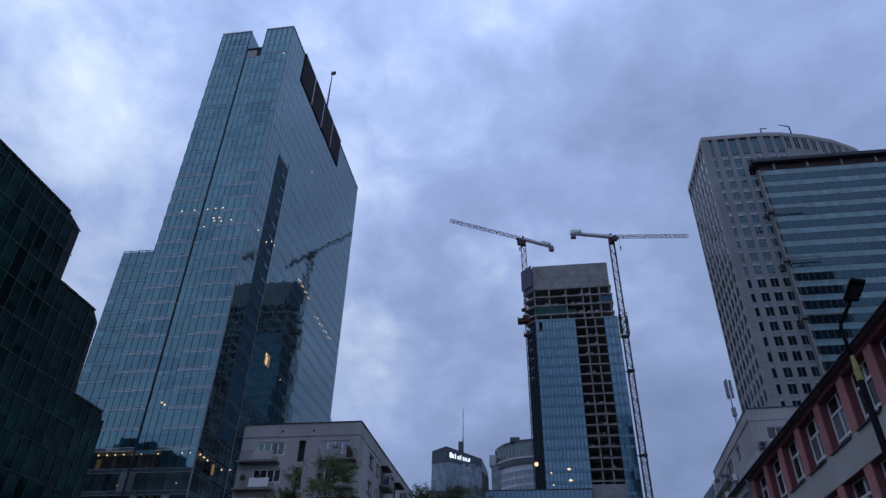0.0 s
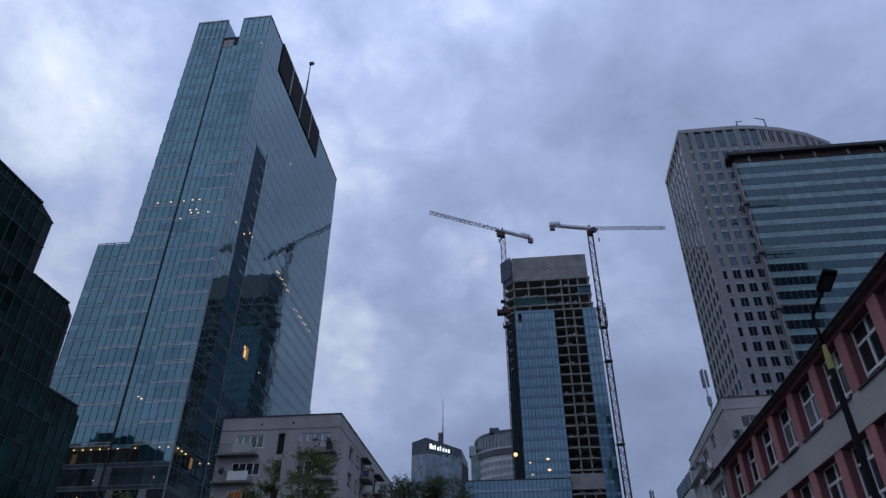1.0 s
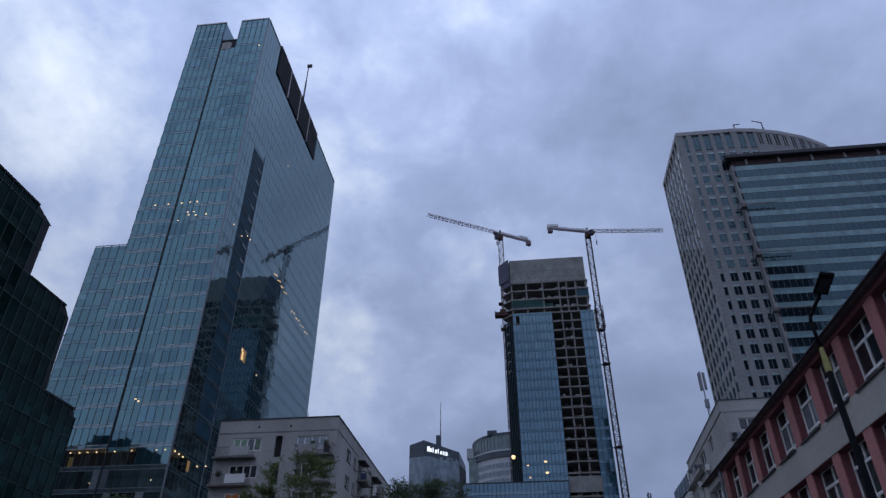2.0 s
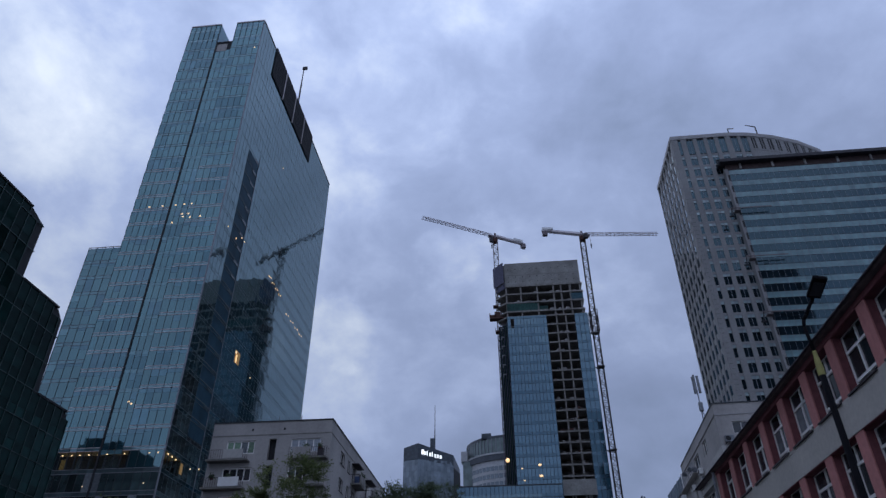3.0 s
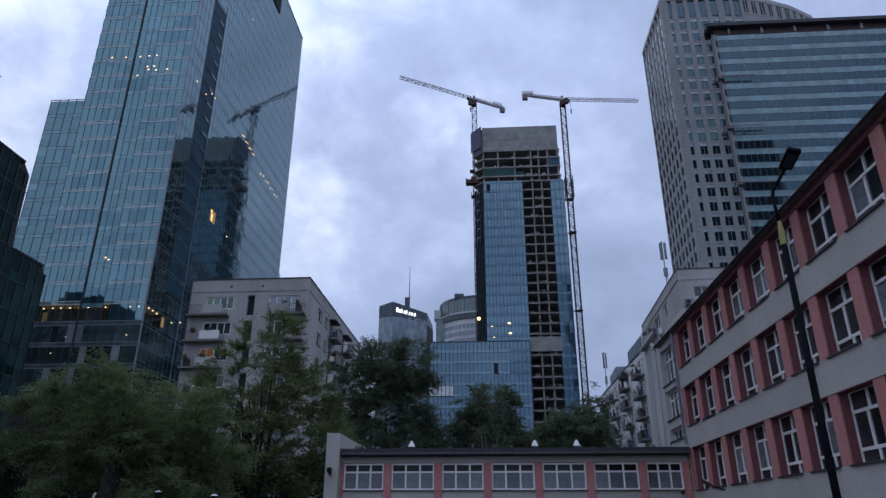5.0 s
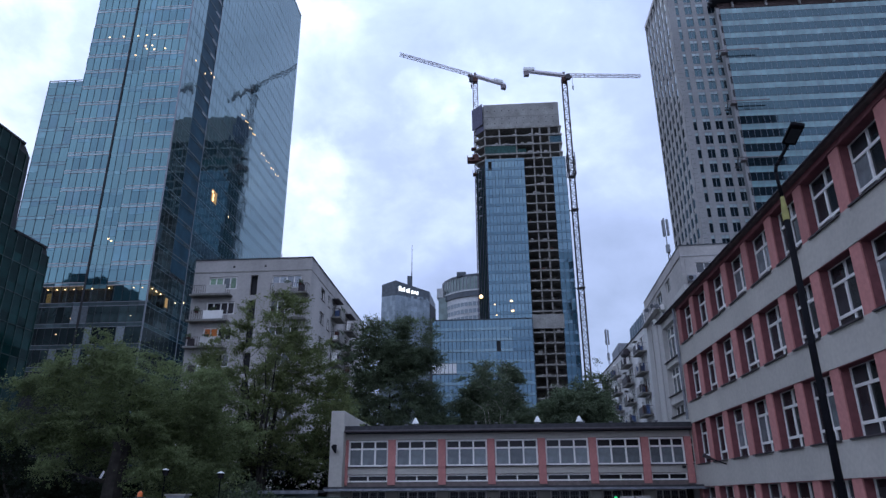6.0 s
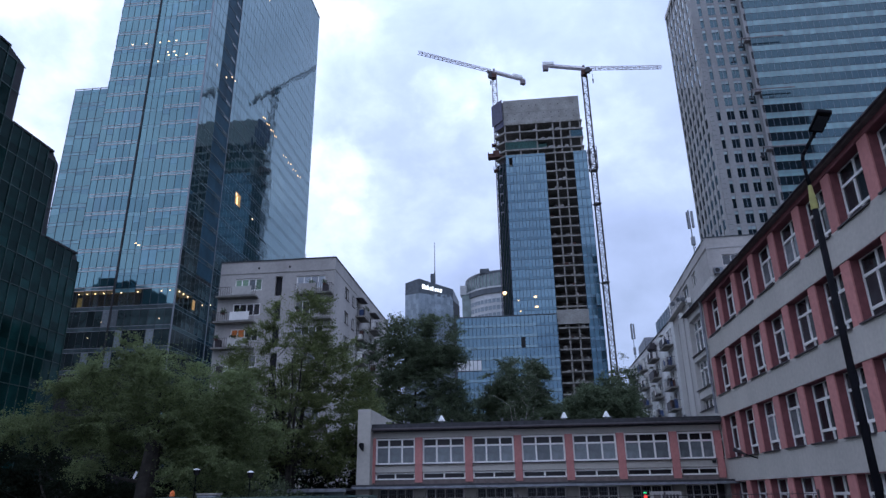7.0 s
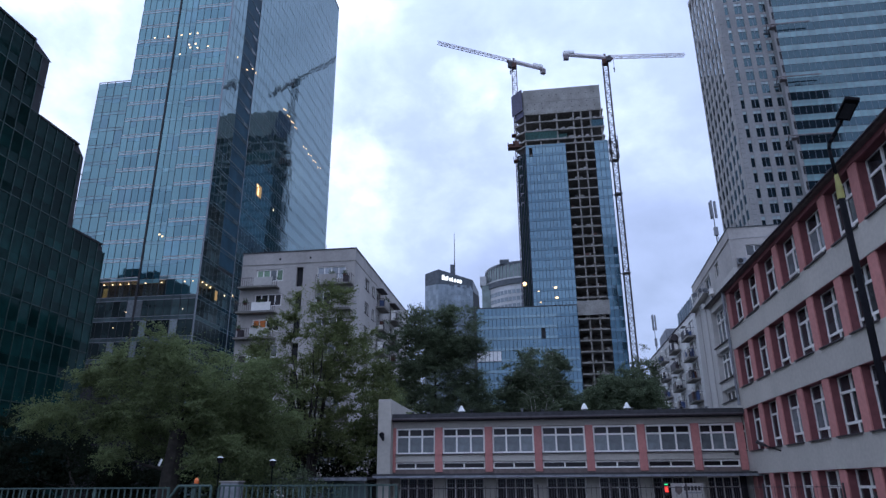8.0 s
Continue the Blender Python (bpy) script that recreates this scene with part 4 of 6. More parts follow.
def stone_tower():
    t = thing("stone_tower", "beige stone-clad high-rise with a curved front and dark windows", "skyscraper", pose(46.5, 138, 0))
    h, s = 127.5, 3.62
    arc = [(0, 0), (15.0, 0), (20.2, 0.6), (27, 2.3), (34.5, 5.2), (41.5, 9.3), (48, 15.0)]
    bm = bmesh.new()
    prism(bm, [(x + 0.4 * (i == 0), y + 0.62) for i, (x, y) in enumerate(arc)] + [(48, 22), (0.4, 22)], 0, h - 0.4)
    part("core", bm, "core", t)
    zs = [118.2 - s * k for k in range(29)]      # middles of the window rows

    def pier(f, u0, u1, z0, z1, out=0.0):
        key = ("pier", round(u1 - u0, 3), round(z1 - z0, 2))
        if key not in PANE_MESHES:
            PANE_MESHES[key] = mesh_of("pier", boxes((0, u1 - u0, 0, 0.7, 0, z1 - z0)), "stone")
        part("pier", PANE_MESHES[key], "stone", t, at=f @ Matrix.Translation((u0, -out, z0)))
    # front, bay by bay over the segments
    for i in range(len(arc) - 1):
        p, q = arc[i], arc[i + 1]
        f = along(p, q)
        length = math.hypot(q[0] - p[0], q[1] - p[1])
        if i == 0:
            bays = [(1.65, 2.45)] + [(3.85 + 2.77 * k, 5.55 + 2.77 * k) for k in range(4)]
        else:
            n = max(2, round(length / 2.77))
            bays = [((k + 0.18) * length / n, (k + 0.82) * length / n) for k in range(n)]
        edges = [0.0] + [e for b in bays for e in b] + [length]
        for k in range(0, len(edges), 2):
            pier(f, edges[k], edges[k + 1], 8, h - 1.2)
        cells, slits = [], []
        for a, b in bays:
            mid = (a + b) / 2
            halves = ((a, mid), (mid, b)) if b - a > 1 else ((a, b),)
            for z in zs if i < 2 else zs[1:]:
                cells += [(p_, q_, z - 1.05, z + 1.05, "glass_office") for p_, q_ in halves]
                cells += [(p_, q_, z + 1.12, z + 1.95, "spandrel_white") for p_, q_ in halves]
            if i < 2:
                cells += [(p_, q_, 121.0, 125.7, "glass_office") for p_, q_ in halves]
            else:
                slits += [mid - 0.62, mid + 0.12]
        glazing(t, f @ Matrix.Translation((0, 0.13, 0)), cells, lambda u, z: i == 0 and 40 < z < 95, 0.003, gap=0.1)
        bars_up(t, f @ Matrix.Translation((0, 0.12, 0)), [(a + b) / 2 for a, b in bays if b - a > 1], 8, h - (1.2 if i < 2 else 8.4), 0.1, 0.02, "galv", "window_mullion")
        em = mesh_of("spandrel", boxes((0, length, 0.03, 0.55, 0, s - 3.02)), "stone")
        for z in zs if i < 2 else zs[2:]:
            part("spandrel", em, "stone", t, at=f @ Matrix.Translation((0, 0.06, z + 1.96)))
        part("parapet", boxes((-0.05, length + 0.05, -0.12, 0.6, h - 1.2, h)), "stone_joint", t, at=f)
        if i >= 2:
            part("band", boxes((-0.02, length + 0.02, -0.06, 0.3, h - 5.95, h - 5.6)), "stone", t, at=f)
        if i >= 2:
            part("attic_panel", wall_with_holes(0, length, h - 8.4, h - 1.2, [(u, u + 0.5, h - 5.3, h - 1.45) for u in slits], 0.6, -0.012), "stone", t, at=f)
            for u in slits:
                part("slit_pane", pane_mesh(0.5, 3.85, "black"), "black", t, at=f @ Matrix.Translation((u + 0.25, 0.2, h - 3.375)))
    # flank
    f = along((0, 21.6), (0, 0.72))
    cols = [0.65 + 2.86 * k for k in range(7)]
    edges = [0.0] + [e for c in cols for e in (c, c + 1.7)] + [20.86]
    for k in range(0, len(edges), 2):
        pier(f, edges[k], edges[k + 1], 8, h - 1.2)
    cells = [(c, c + 1.7, z - 1.1, z + 1.1, "glass_office") for c in cols for z in [zs[0] + s, *zs]]
    glazing(t, f @ Matrix.Translation((0, 0.13, 0)), cells, lambda u, z: False, 0.003, gap=0.06)
    em = mesh_of("spandrel", boxes((0, 20.86, 0.1, 0.6, 0, s - 2.2)), "stone")
    for z in [zs[0] + s, *zs]:
        part("spandrel", em, "stone", t, at=f @ Matrix.Translation((0, 0.10, z + 1.1)))
    part("parapet", boxes((-0.05, 20.8, -0.12, 0.6, h - 1.2, h)), "stone_joint", t, at=f)
    # horizontal joints of the cladding
    jm = mesh_of("joint", boxes((0, 0.9, -0.012, 0.0, 0, 0.05)), "mullion")
    f0 = along(arc[0], arc[1])
    for z in zs[4:]:
        for k in range(3):
            part("joint", jm, "mullion", t, at=f0 @ Matrix.Translation((0, 0, z + k * 1.2)))
    # roof davits
    for x, d_, reach in ((16.0, 1, 1.3), (23.2, -1, 2.7)):
        bm = bmesh.new()
        bar(bm, (x, 1.5, h - 0.3), (x, 1.5, h + 2.8), 0.18, 0.14, 6)
        bar(bm, (x, 1.5, h + 2.7), (x + d_ * reach, 0.8, h + 2.3 + (0.7 if d_ < 0 else -0.2)), 0.14, 0.1, 6)
        part("roof_davit", bm, "crane_dark", t)


stone_tower()


M["arm_brown"] = material("brown_grey_arm", (0.20, 0.165, 0.165), 0.6, 0.1, grain=2, vary=0.2, bump=0.05)
M["attic_brown"] = material("brown_attic_panel", (0.085, 0.055, 0.05), 0.75, grain=1.5, vary=0.3, bump=0.1)


def banded_block():
    """The wing with pale glass bands that stands against the stone tower."""
    t = thing("banded_office_wing", "office wing with pale glass bands and a dark flat cornice", "office building", pose(57.6, 136.5, 0))
    w, h, s = 62.0, 116.2, 3.58
    part("core", boxes((0.15, w, 0.25, 14, 0, h - 3)), "core", t)
    zs = [112.6 - s * k for k in range(30)]      # middles of the pale bands
    n = 46
    cells = []
    for z in zs:
        for i in range(n):
            a, b = 0.5 + i * (w - 0.5) / n, 0.5 + (i + 1) * (w - 0.5) / n
            cells.append((a, b, z - 0.76, z + 0.76, "spandrel_pale"))
            cells.append((a, b, z - s + 0.78, z - 0.78, "glass_office"))
    glazing(t, Matrix.Identity(4), cells, lambda u, z: u < 12 and 60 < z < 84, 0.003, gap=0.07)
    bars_up(t, Matrix.Identity(4), [0.5 + i * (w - 0.5) / n for i in range(n + 1)], 20, h - 3, 0.05, 0.01, "galv")
    bars_across(t, Matrix.Identity(4), [z + dz for z in zs for dz in (-0.77, 0.77)], 0.4, w, 0.07, 0.03, "mullion")
    part("side_strip", boxes((-0.35, 0.42, 0.0, 6, 0, h - 2.5)), "stone", t)
    nm = mesh_of("side_notch", boxes((0.05, 0.46, -0.05, 0.3, 0, 1.9)), "black")
    for z in zs:
        part("side_notch", nm, "black", t, at=pose(0, 0, z - 2.7))
    part("roof_slab", boxes((-1.5, w, -1.4, 14, h - 0.9, h)), "cornice", t, "dark overhanging flat cornice")
    part("attic_wall", boxes((0.2, w, 0.2, 14, h - 2.55, h - 0.9)), "attic_brown", t)
    for k in range(8):
        part("attic_post", boxes((3.5 + k * 7.9, 3.95 + k * 7.9, -0.2, 0.6, h - 2.55, h - 0.91)), "stone_joint", t)
    part("cornice_end", boxes((-2.3, -1.5, -1.4, -1.1, h - 0.5, h - 0.25), (-2.3, -2.15, -1.4, -1.25, h - 1.9, h - 0.5), (-2.6, -1.7, -1.45, -1.1, h - 2.2, h - 1.85)), "black", t)
    for z in (100.35, 86.45, 71.9):
        a = part("facade_arm", boxes((-2.1, 7.3, -1.38, -1.2, z, z + 0.24), (-1.2, 0.1, -1.2, 0.15, z - 0.45, z - 0.25), (-0.3, 0.0, -1.2, -1.0, z - 0.25, z)), "arm_brown", t, "slim horizontal facade arm")
        bm = boxes((-3.0, -1.9, -1.45, -1.1, z - 2.4, z - 2.1))
        bar(bm, (-1.95, -1.3, z + 0.1), (-2.45, -1.3, z - 2.1), 0.13, n=6)
        part("arm_lamp", bm, "black", a)


banded_block()


def side_tower():
    """Stands beside the yard, out of direct view; the windows opposite mirror it."""
    t = thing("dark_office_tower", "plain dark office tower mirrored in the windows opposite", "skyscraper", pose(76, 22, 0))
    part("body", boxes((0, 37.7, 0, 18, 0, 142.3)), "core", t)
    for k in range(36):
        part("floor_band", boxes((-0.1, 37.8, 18.0, 18.1, 3 + k * 3.75, 4.0 + k * 3.75)), "mullion", t)


side_tower()


# ---------- far towers ----------
def far_tower():
    t = thing("far_office_tower", "distant grey glass tower with a dark crown and lit sign", "skyscraper", pose(-71.9, 420, 0))
    plan = [(0, 4), (9.7, 0), (31.8, 8), (34.5, 22), (10, 34), (0, 26)]
    bm = bmesh.new()
    prism(bm, [(x + 0.25, y + 0.25) for x, y in plan], 0, 124)
    part("body", bm, "core", t)
    for i in range(2):
        p, q = plan[i], plan[i + 1]
        ln = math.hypot(q[0] - p[0], q[1] - p[1])
        n = 5 if i == 0 else 11
        cells = [(ln * k / n, ln * (k + 1) / n, z, z + 3.5, "glass_far") for k in range(n) for z in steps(20, 128, 31)[:-1]]
        glazing(t, along(p, q), cells, lambda u, z: False, 0.004, gap=0.05)
    f = along(plan[2], plan[3])
    glazing(t, f, [(14.3 * k / 5, 14.3 * (k + 1) / 5, z, z + 3.5, "glass_far") for k in range(5) for z in steps(20, 118, 28)[:-1]], lambda u, z: False, 0.004, gap=0.05)
    # sloping dark crown
    bm = bmesh.new()
    tops = (136.5, 138.2, 132.0, 127, 134, 136)
    lo = [bm.verts.new((x, y, (127.8, 128.3, 125.0, 120, 124, 126)[i])) for i, (x, y) in enumerate(plan)]
    hi = [bm.verts.new((x, y, z)) for (x, y), z in zip(plan, tops)]
    for i in range(6):
        bm.faces.new((lo[i], lo[(i + 1) % 6], hi[(i + 1) % 6], hi[i]))
    bm.faces.new(hi)
    part("crown", bm, "crown_dark", t, "dark sloping crown")
    f = along(plan[1], plan[2])
    for k, wd in enumerate((1.5, 1.1, 0.6, 1.1, 0.5, 0.9, 0.9, 1.1)):
        u = 2.4 + k * 1.72
        part("sign_bar", boxes((u, u + wd, -0.4, -0.1, 131.2 - 0.28 * k, 133.3 + (0.9 if k in (0, 2, 4) else 0) - 0.28 * k)), "sign_light", t, "white glowing sign bar", at=f)
    part("lift_house", boxes((16.5, 19.6, 9, 12, 130, 144.0)), "crown_dark", t)
    bm = bmesh.new()
    bar(bm, (19.4, 10, 132), (19.4, 10, 146), 0.5, 0.35, 6)
    bar(bm, (19.4, 10, 146), (19.4, 10, 167), 0.28, 0.14, 6)
    part("roof_mast", bm, "crane_dark", t)


M["glass_far"] = material("far_glass", (0.19, 0.225, 0.25), 0.15, ior=1.8, tint=(0.8, 0.92, 1.0), grain=0.2, vary=0.2, bump=0, island=0.2)
M["glass_drum"] = material("drum_glass", (0.17, 0.225, 0.215), 0.2, ior=1.5, grain=0.3, vary=0.3, bump=0)
M["crown_dark"] = material("dark_crown_cladding", (0.055, 0.07, 0.085), 0.4, grain=0.5, vary=0.3, bump=0)
M["pale_clad"] = material("pale_stone_drum", (0.52, 0.53, 0.53), 0.7, grain=0.6, vary=0.12, bump=0.1, stain=0.2, stain_scale=0.1)
far_tower()


def drum_building():
    t = thing("round_office_building", "pale round office building with a glazed drum on top", "office building", pose(-4.2, 389.5, 0))
    r = 25.5

    def ring(r0, z0, z1, n=48):
        bm = bmesh.new()
        prism(bm, [(r0 * math.cos(2 * math.pi * k / n), r0 * math.sin(2 * math.pi * k / n)) for k in range(n)], z0, z1)
        return bm
    part("drum", ring(r, 0, 109.5), "pale_clad", t)
    part("cornice", ring(r + 0.8, 109.5, 112.6), "crown_dark", t, "grey cornice ring")
    part("glazed_drum", ring(r - 1.2, 112.6, 122.0), "glass_drum", t)
    part("roof_ring", ring(r - 0.9, 122.0, 123.3), "crown_dark", t)
    part("ledge_ring", ring(r + 1.0, 112.6, 113.5), "pale_clad", t)
    wm = mesh_of("window", boxes((-1.0, 1.0, -0.12, 0.05, -1.15, 1.15)), "glass_far")
    pm = mesh_of("pilaster", boxes((-0.2, 0.2, -0.3, 0.1, 0.9, 9.4)), "galv")
    for k in range(26):
        a = radians(176 + k * 5.6)
        m = Matrix.Rotation(a + math.pi / 2, 4, "Z")
        for j in range(8):
            part("window", wm, "glass_window", t, at=Matrix.Translation((r * math.cos(a), r * math.sin(a), 105.2 - j * 4.1)) @ m)
        rr = r - 1.2
        part("pilaster", pm, "galv", t, at=Matrix.Translation((rr * math.cos(a), rr * math.sin(a), 112.6)) @ m)
    part("stair_tower", boxes((-25.6, -20, -15, -8, 0, 112)), "glass_drum", t)
    part("stair_cap", boxes((-26.6, -23.0, -15.4, -9, 112, 117.5)), "pale_clad", t)
    part("plant_room", bevelled(boxes((-14.5, -9, -22, -14, 122.2, 125.4)), 0.8, 2), "crown_dark", t)
    part("dark_recess", boxes((-2.4, 1.8, -25.2, -24, 60, 95)), "core", t)


drum_building()


# ---------- panel-built apartment block with balconies ----------
def lattice_frame(w, h, us, zs, bar_w, thick=0.08):
    """A window frame in one piece, with an opening between each pair of bars."""
    holes = []
    for i in range(len(us) - 1):
        for j in range(len(zs) - 1):
            e = [bar_w if i == 0 else bar_w / 2, bar_w if i == len(us) - 2 else bar_w / 2, bar_w if j == 0 else bar_w / 2, bar_w if j == len(zs) - 2 else bar_w / 2]
            holes.append((us[i] + e[0], us[i + 1] - e[1], zs[j] + e[2], zs[j + 1] - e[3]))
    return wall_with_holes(0, w, 0, h, holes, thick)


def window_unit(parent, f, u0, u1, z0, z1, mat, splits=2, depth=0.12, frame_w=0.07, name="window"):
    """A framed window: the frame is the part, each pane a piece of it."""
    key = (name, round(u1 - u0, 3), round(z1 - z0, 3), splits)
    w, h = u1 - u0, z1 - z0
    if key not in PANE_MESHES:
        PANE_MESHES[key] = mesh_of(name, lattice_frame(w, h, [w * k / splits for k in range(splits + 1)], [0, h], frame_w), "white_frame")
    win = part(name, PANE_MESHES[key], "white_frame", parent, at=f @ Matrix.Translation((u0, depth, z0)))
    for k in range(splits):
        part("pane", pane_mesh(w / splits - 0.02, h - 0.04, mat[k % len(mat)] if isinstance(mat, tuple) else rng.choice(mat) if isinstance(mat, list) else mat), "", win,
             at=Matrix.Translation((w * (k + 0.5) / splits, 0.045, h / 2)))
    return win


def balcony(parent, f, u0, u1, z, deep, panel, mat="plaster_pale"):
    b = part("balcony", boxes((u0, u1, -deep, 0.0, z - 0.16, z)), "concrete_dark", parent, at=f)
    part("balcony_panel", boxes((panel[0], panel[1], -deep - 0.04, -deep + 0.04, z + 0.06, z + 1.0)), mat, b)
    part("railing", lattice_frame(u1 - u0, 1.02, steps(0, u1 - u0, max(2, int((u1 - u0) / 0.24))), [0, 1.02], 0.035, 0.03), "sill", b, at=Matrix.Translation((u0, -deep + 0.08, z)))
    for u in (u0, u1 - 0.03):
        part("side_rail", boxes((u, u + 0.03, -deep + 0.11, 0, z + 0.97, z + 1.01)), "sill", b)
    return b


def balcony_plant(parent, u, d, z, r, at=None):
    """A loose clump of small leaves rising from a rail-high pot."""
    bm = boxes((u - 0.16, u + 0.16, d - 0.1, d + 0.12, z - 0.2, z))
    part("plant_pot", bm, "rust", parent, at=at)
    bm = bmesh.new()
    for _ in range(70):
        v = Vector((rng.gauss(0, r * 0.5), rng.gauss(0, r * 0.4), abs(rng.gauss(0, r * 0.6))))
        a = Vector((rng.uniform(-1, 1), rng.uniform(-1, 1), rng.uniform(-1, 1))).normalized() * 0.11
        b = a.orthogonal().normalized() * 0.06
        c = Vector((u, d, z)) + v
        bm.faces.new([bm.verts.new(c + q) for q in (-a, b, a, -b)])
    part("leaves", bm, "leaf_dark", parent, at=at)


def apartment_block():
    w, d, h, s = 13.4, 31.0, 27.4, 2.9
    t = thing("apartment_block", "weathered grey apartment block with balconies and a flat roof", "apartment building", pose(-33.1, 69.2, 0))
    fr, ea = side("front", w, d), side("east", w, d)
    floors = [23.2 - s * k for k in range(8)]
    fh, eh = [], []
    erows = ((4.6, 6.5), (8.1, 9.3), (10.6, 12.0), (13.6, 14.7), (15.7, 16.7), (18.0, 20.0), (22.0, 23.5), (25.3, 26.7), (28.2, 29.6))
    for z in floors:
        fh += [(1.8, 5.0, z + 0.75, z + 2.2), (6.55, 7.35, z + 0.0, z + 2.3), (9.0, 12.3, z + 0.75, z + 2.2)]
        eh += [(a, b, z + (0.1 if k in (2, 5) else 0.8), z + 2.2) for k, (a, b) in enumerate(erows)]
    part("front_wall", wall_with_holes(0, w, 0, h, fh, 0.35), "plaster", t)
    part("side_wall", wall_with_holes(0.36, d, 0, h, eh, 0.35), "plaster", t, at=ea)
    part("core", boxes((0.0, w - 1.3, 1.3, d, 0, h - 0.3)), "core", t)
    part("roof", boxes((-0.08, w + 0.08, -0.08, d + 0.1, h, h + 0.11)), "roofing", t)
    part("cornice_line", boxes((-0.03, w + 0.03, -0.035, 0, h - 1.5, h - 1.38)), "concrete_dark", t)
    part("cornice_line", boxes((w, w + 0.035, 0, d, h - 1.5, h - 1.38)), "concrete_dark", t)
    for u in (4.4, 8.0):
        part("vent_hole", boxes((u, u + 0.22, -0.02, 0.05, h - 0.95, h - 0.72)), "black", t)
    part("west_wall", boxes((-0.0, 0.34, 0.36, d, 0, h)), "plaster", t)
    for k, z in enumerate(floors):
        window_unit(t, fr, 1.8, 5.0, z + 0.75, z + 2.2, ("green_curtain", "green_curtain", "glass_curtain", "green_curtain") if k == 0 else ("warm_curtain", "warm_curtain", "glass_dim", "glass_dim") if k == 2 else ["glass_dim", "glass_dim", "glass_window"], 4, frame_w=0.13)
        window_unit(t, fr, 9.0, 12.3, z + 0.75, z + 2.2, "net_pale" if k == 0 else ["glass_window", "glass_curtain", "glass_dim"], 4, frame_w=0.1)
        part("stair_slot", boxes((6.5, 7.4, 0.5, 0.6, z, z + 2.3)), "black", t)
        balcony(t, fr, 0.15, 4.7, z - 0.02, 1.05, (2.0, 4.2), "plaster_pale" if k % 2 == 0 else "white_frame")
        if k % 2 == 0 or k > 3:
            balcony(t, fr, 9.2, 13.3, z - 0.02, 1.05, (9.6, 11.6), "plaster")
        else:
            balcony(t, fr, 11.2, 13.3, z - 0.02, 1.05, (11.3, 12.4), "plaster")
        for j, (a, b) in enumerate(erows):
            door = j in (2, 5)
            window_unit(t, ea, a, b, z + (0.1 if door else 0.8), z + 2.2, ["glass_dim", "glass_dim", "glass_dim", "glass_window"], 2, depth=0.16, frame_w=0.07)
            if door:
                bal = balcony(t, ea, a - 0.7, b + 1.1, z - 0.02, 1.15, (a - 0.5, b + 0.7), rng.choice(["sill", "concrete_dark", "concrete_dark"]))
                for q in range(5):
                    c, tall = a - 0.5 + rng.random() * (b - a + 1.0), 0.5 + rng.random() * 0.9
                    part("balcony_clutter", bevelled(boxes((c, c + 0.3 + rng.random() * 0.4, -0.9 + 0.4 * rng.random(), -0.3, z, z + tall)), 0.04, 1), rng.choice(["sill", "black", "balcony_blue", "rust", "white_frame"]), bal)
                for q in range(2):
                    balcony_plant(bal, a - 0.3 + rng.random() * (b - a + 0.6), -1.0, z + 0.95, 0.4)
                if k % 2 == 0:
                    part("canopy", boxes((a - 0.6, b + 0.9, -0.9, 0.0, z + 2.25, z + 2.31)), "sill", bal, "dark sheet canopy")
            else:
                part("sill", boxes((a - 0.05, b + 0.05, -0.08, 0.1, z + 0.74, z + 0.79)), "sill", t, at=ea)
    # plants and boxes on the front balconies
    for u0, z in ((11.0, 23.2), (12.5, 23.2), (9.7, 20.3), (1.2, 20.3), (3.0, 20.3), (0.7, 17.4), (2.6, 17.4), (12.2, 17.4)):
        balcony_plant(t, u0, -0.95, z + 0.95, 0.36, fr)
    for u0, z in ((0.6, 17.4), (12.3, 23.2), (10.2, 20.3), (1.0, 14.5)):
        part("balcony_box", bevelled(boxes((u0, u0 + 0.6, -0.9, -0.5, z, z + 0.85)), 0.03, 1), "sill", t, at=fr)
    for u in (6.6, 9.2):
        bm = bmesh.new()
        bar(bm, (u, 2, h), (u, 2, h + 1.3), 0.05, 0.04, 6)
        part("roof_pipe", bm, "sill", t)


M["balcony_blue"] = material("blue_balcony_sheet", (0.05, 0.085, 0.19), 0.7, grain=3, vary=0.25, bump=0.1)
M["net_pale"] = material("window_glass_pale_net", (0.36, 0.39, 0.43), 0.3, ior=1.5, grain=2, vary=0.35, bump=0, rnd=0.3)
M["green_curtain"] = material("window_glass_green_curtain", (0.20, 0.30, 0.20), 0.3, ior=1.4, grain=4, vary=0.35, bump=0, rnd=0.35)
# Room light behind this curtain is put in as a faint glow.
M["warm_curtain"] = material("glowing_orange_curtain", (0.5, 0.16, 0.05), 0.8, grain=2, vary=0.3, bump=0, emit=(1.0, 0.32, 0.10), power=0.045)
apartment_block()


M["render_white"] = material("whitish_render", (0.74, 0.73, 0.70), 0.92, grain=3, vary=0.12, bump=0.25, stain=0.3, stain_scale=0.3, streak=True)


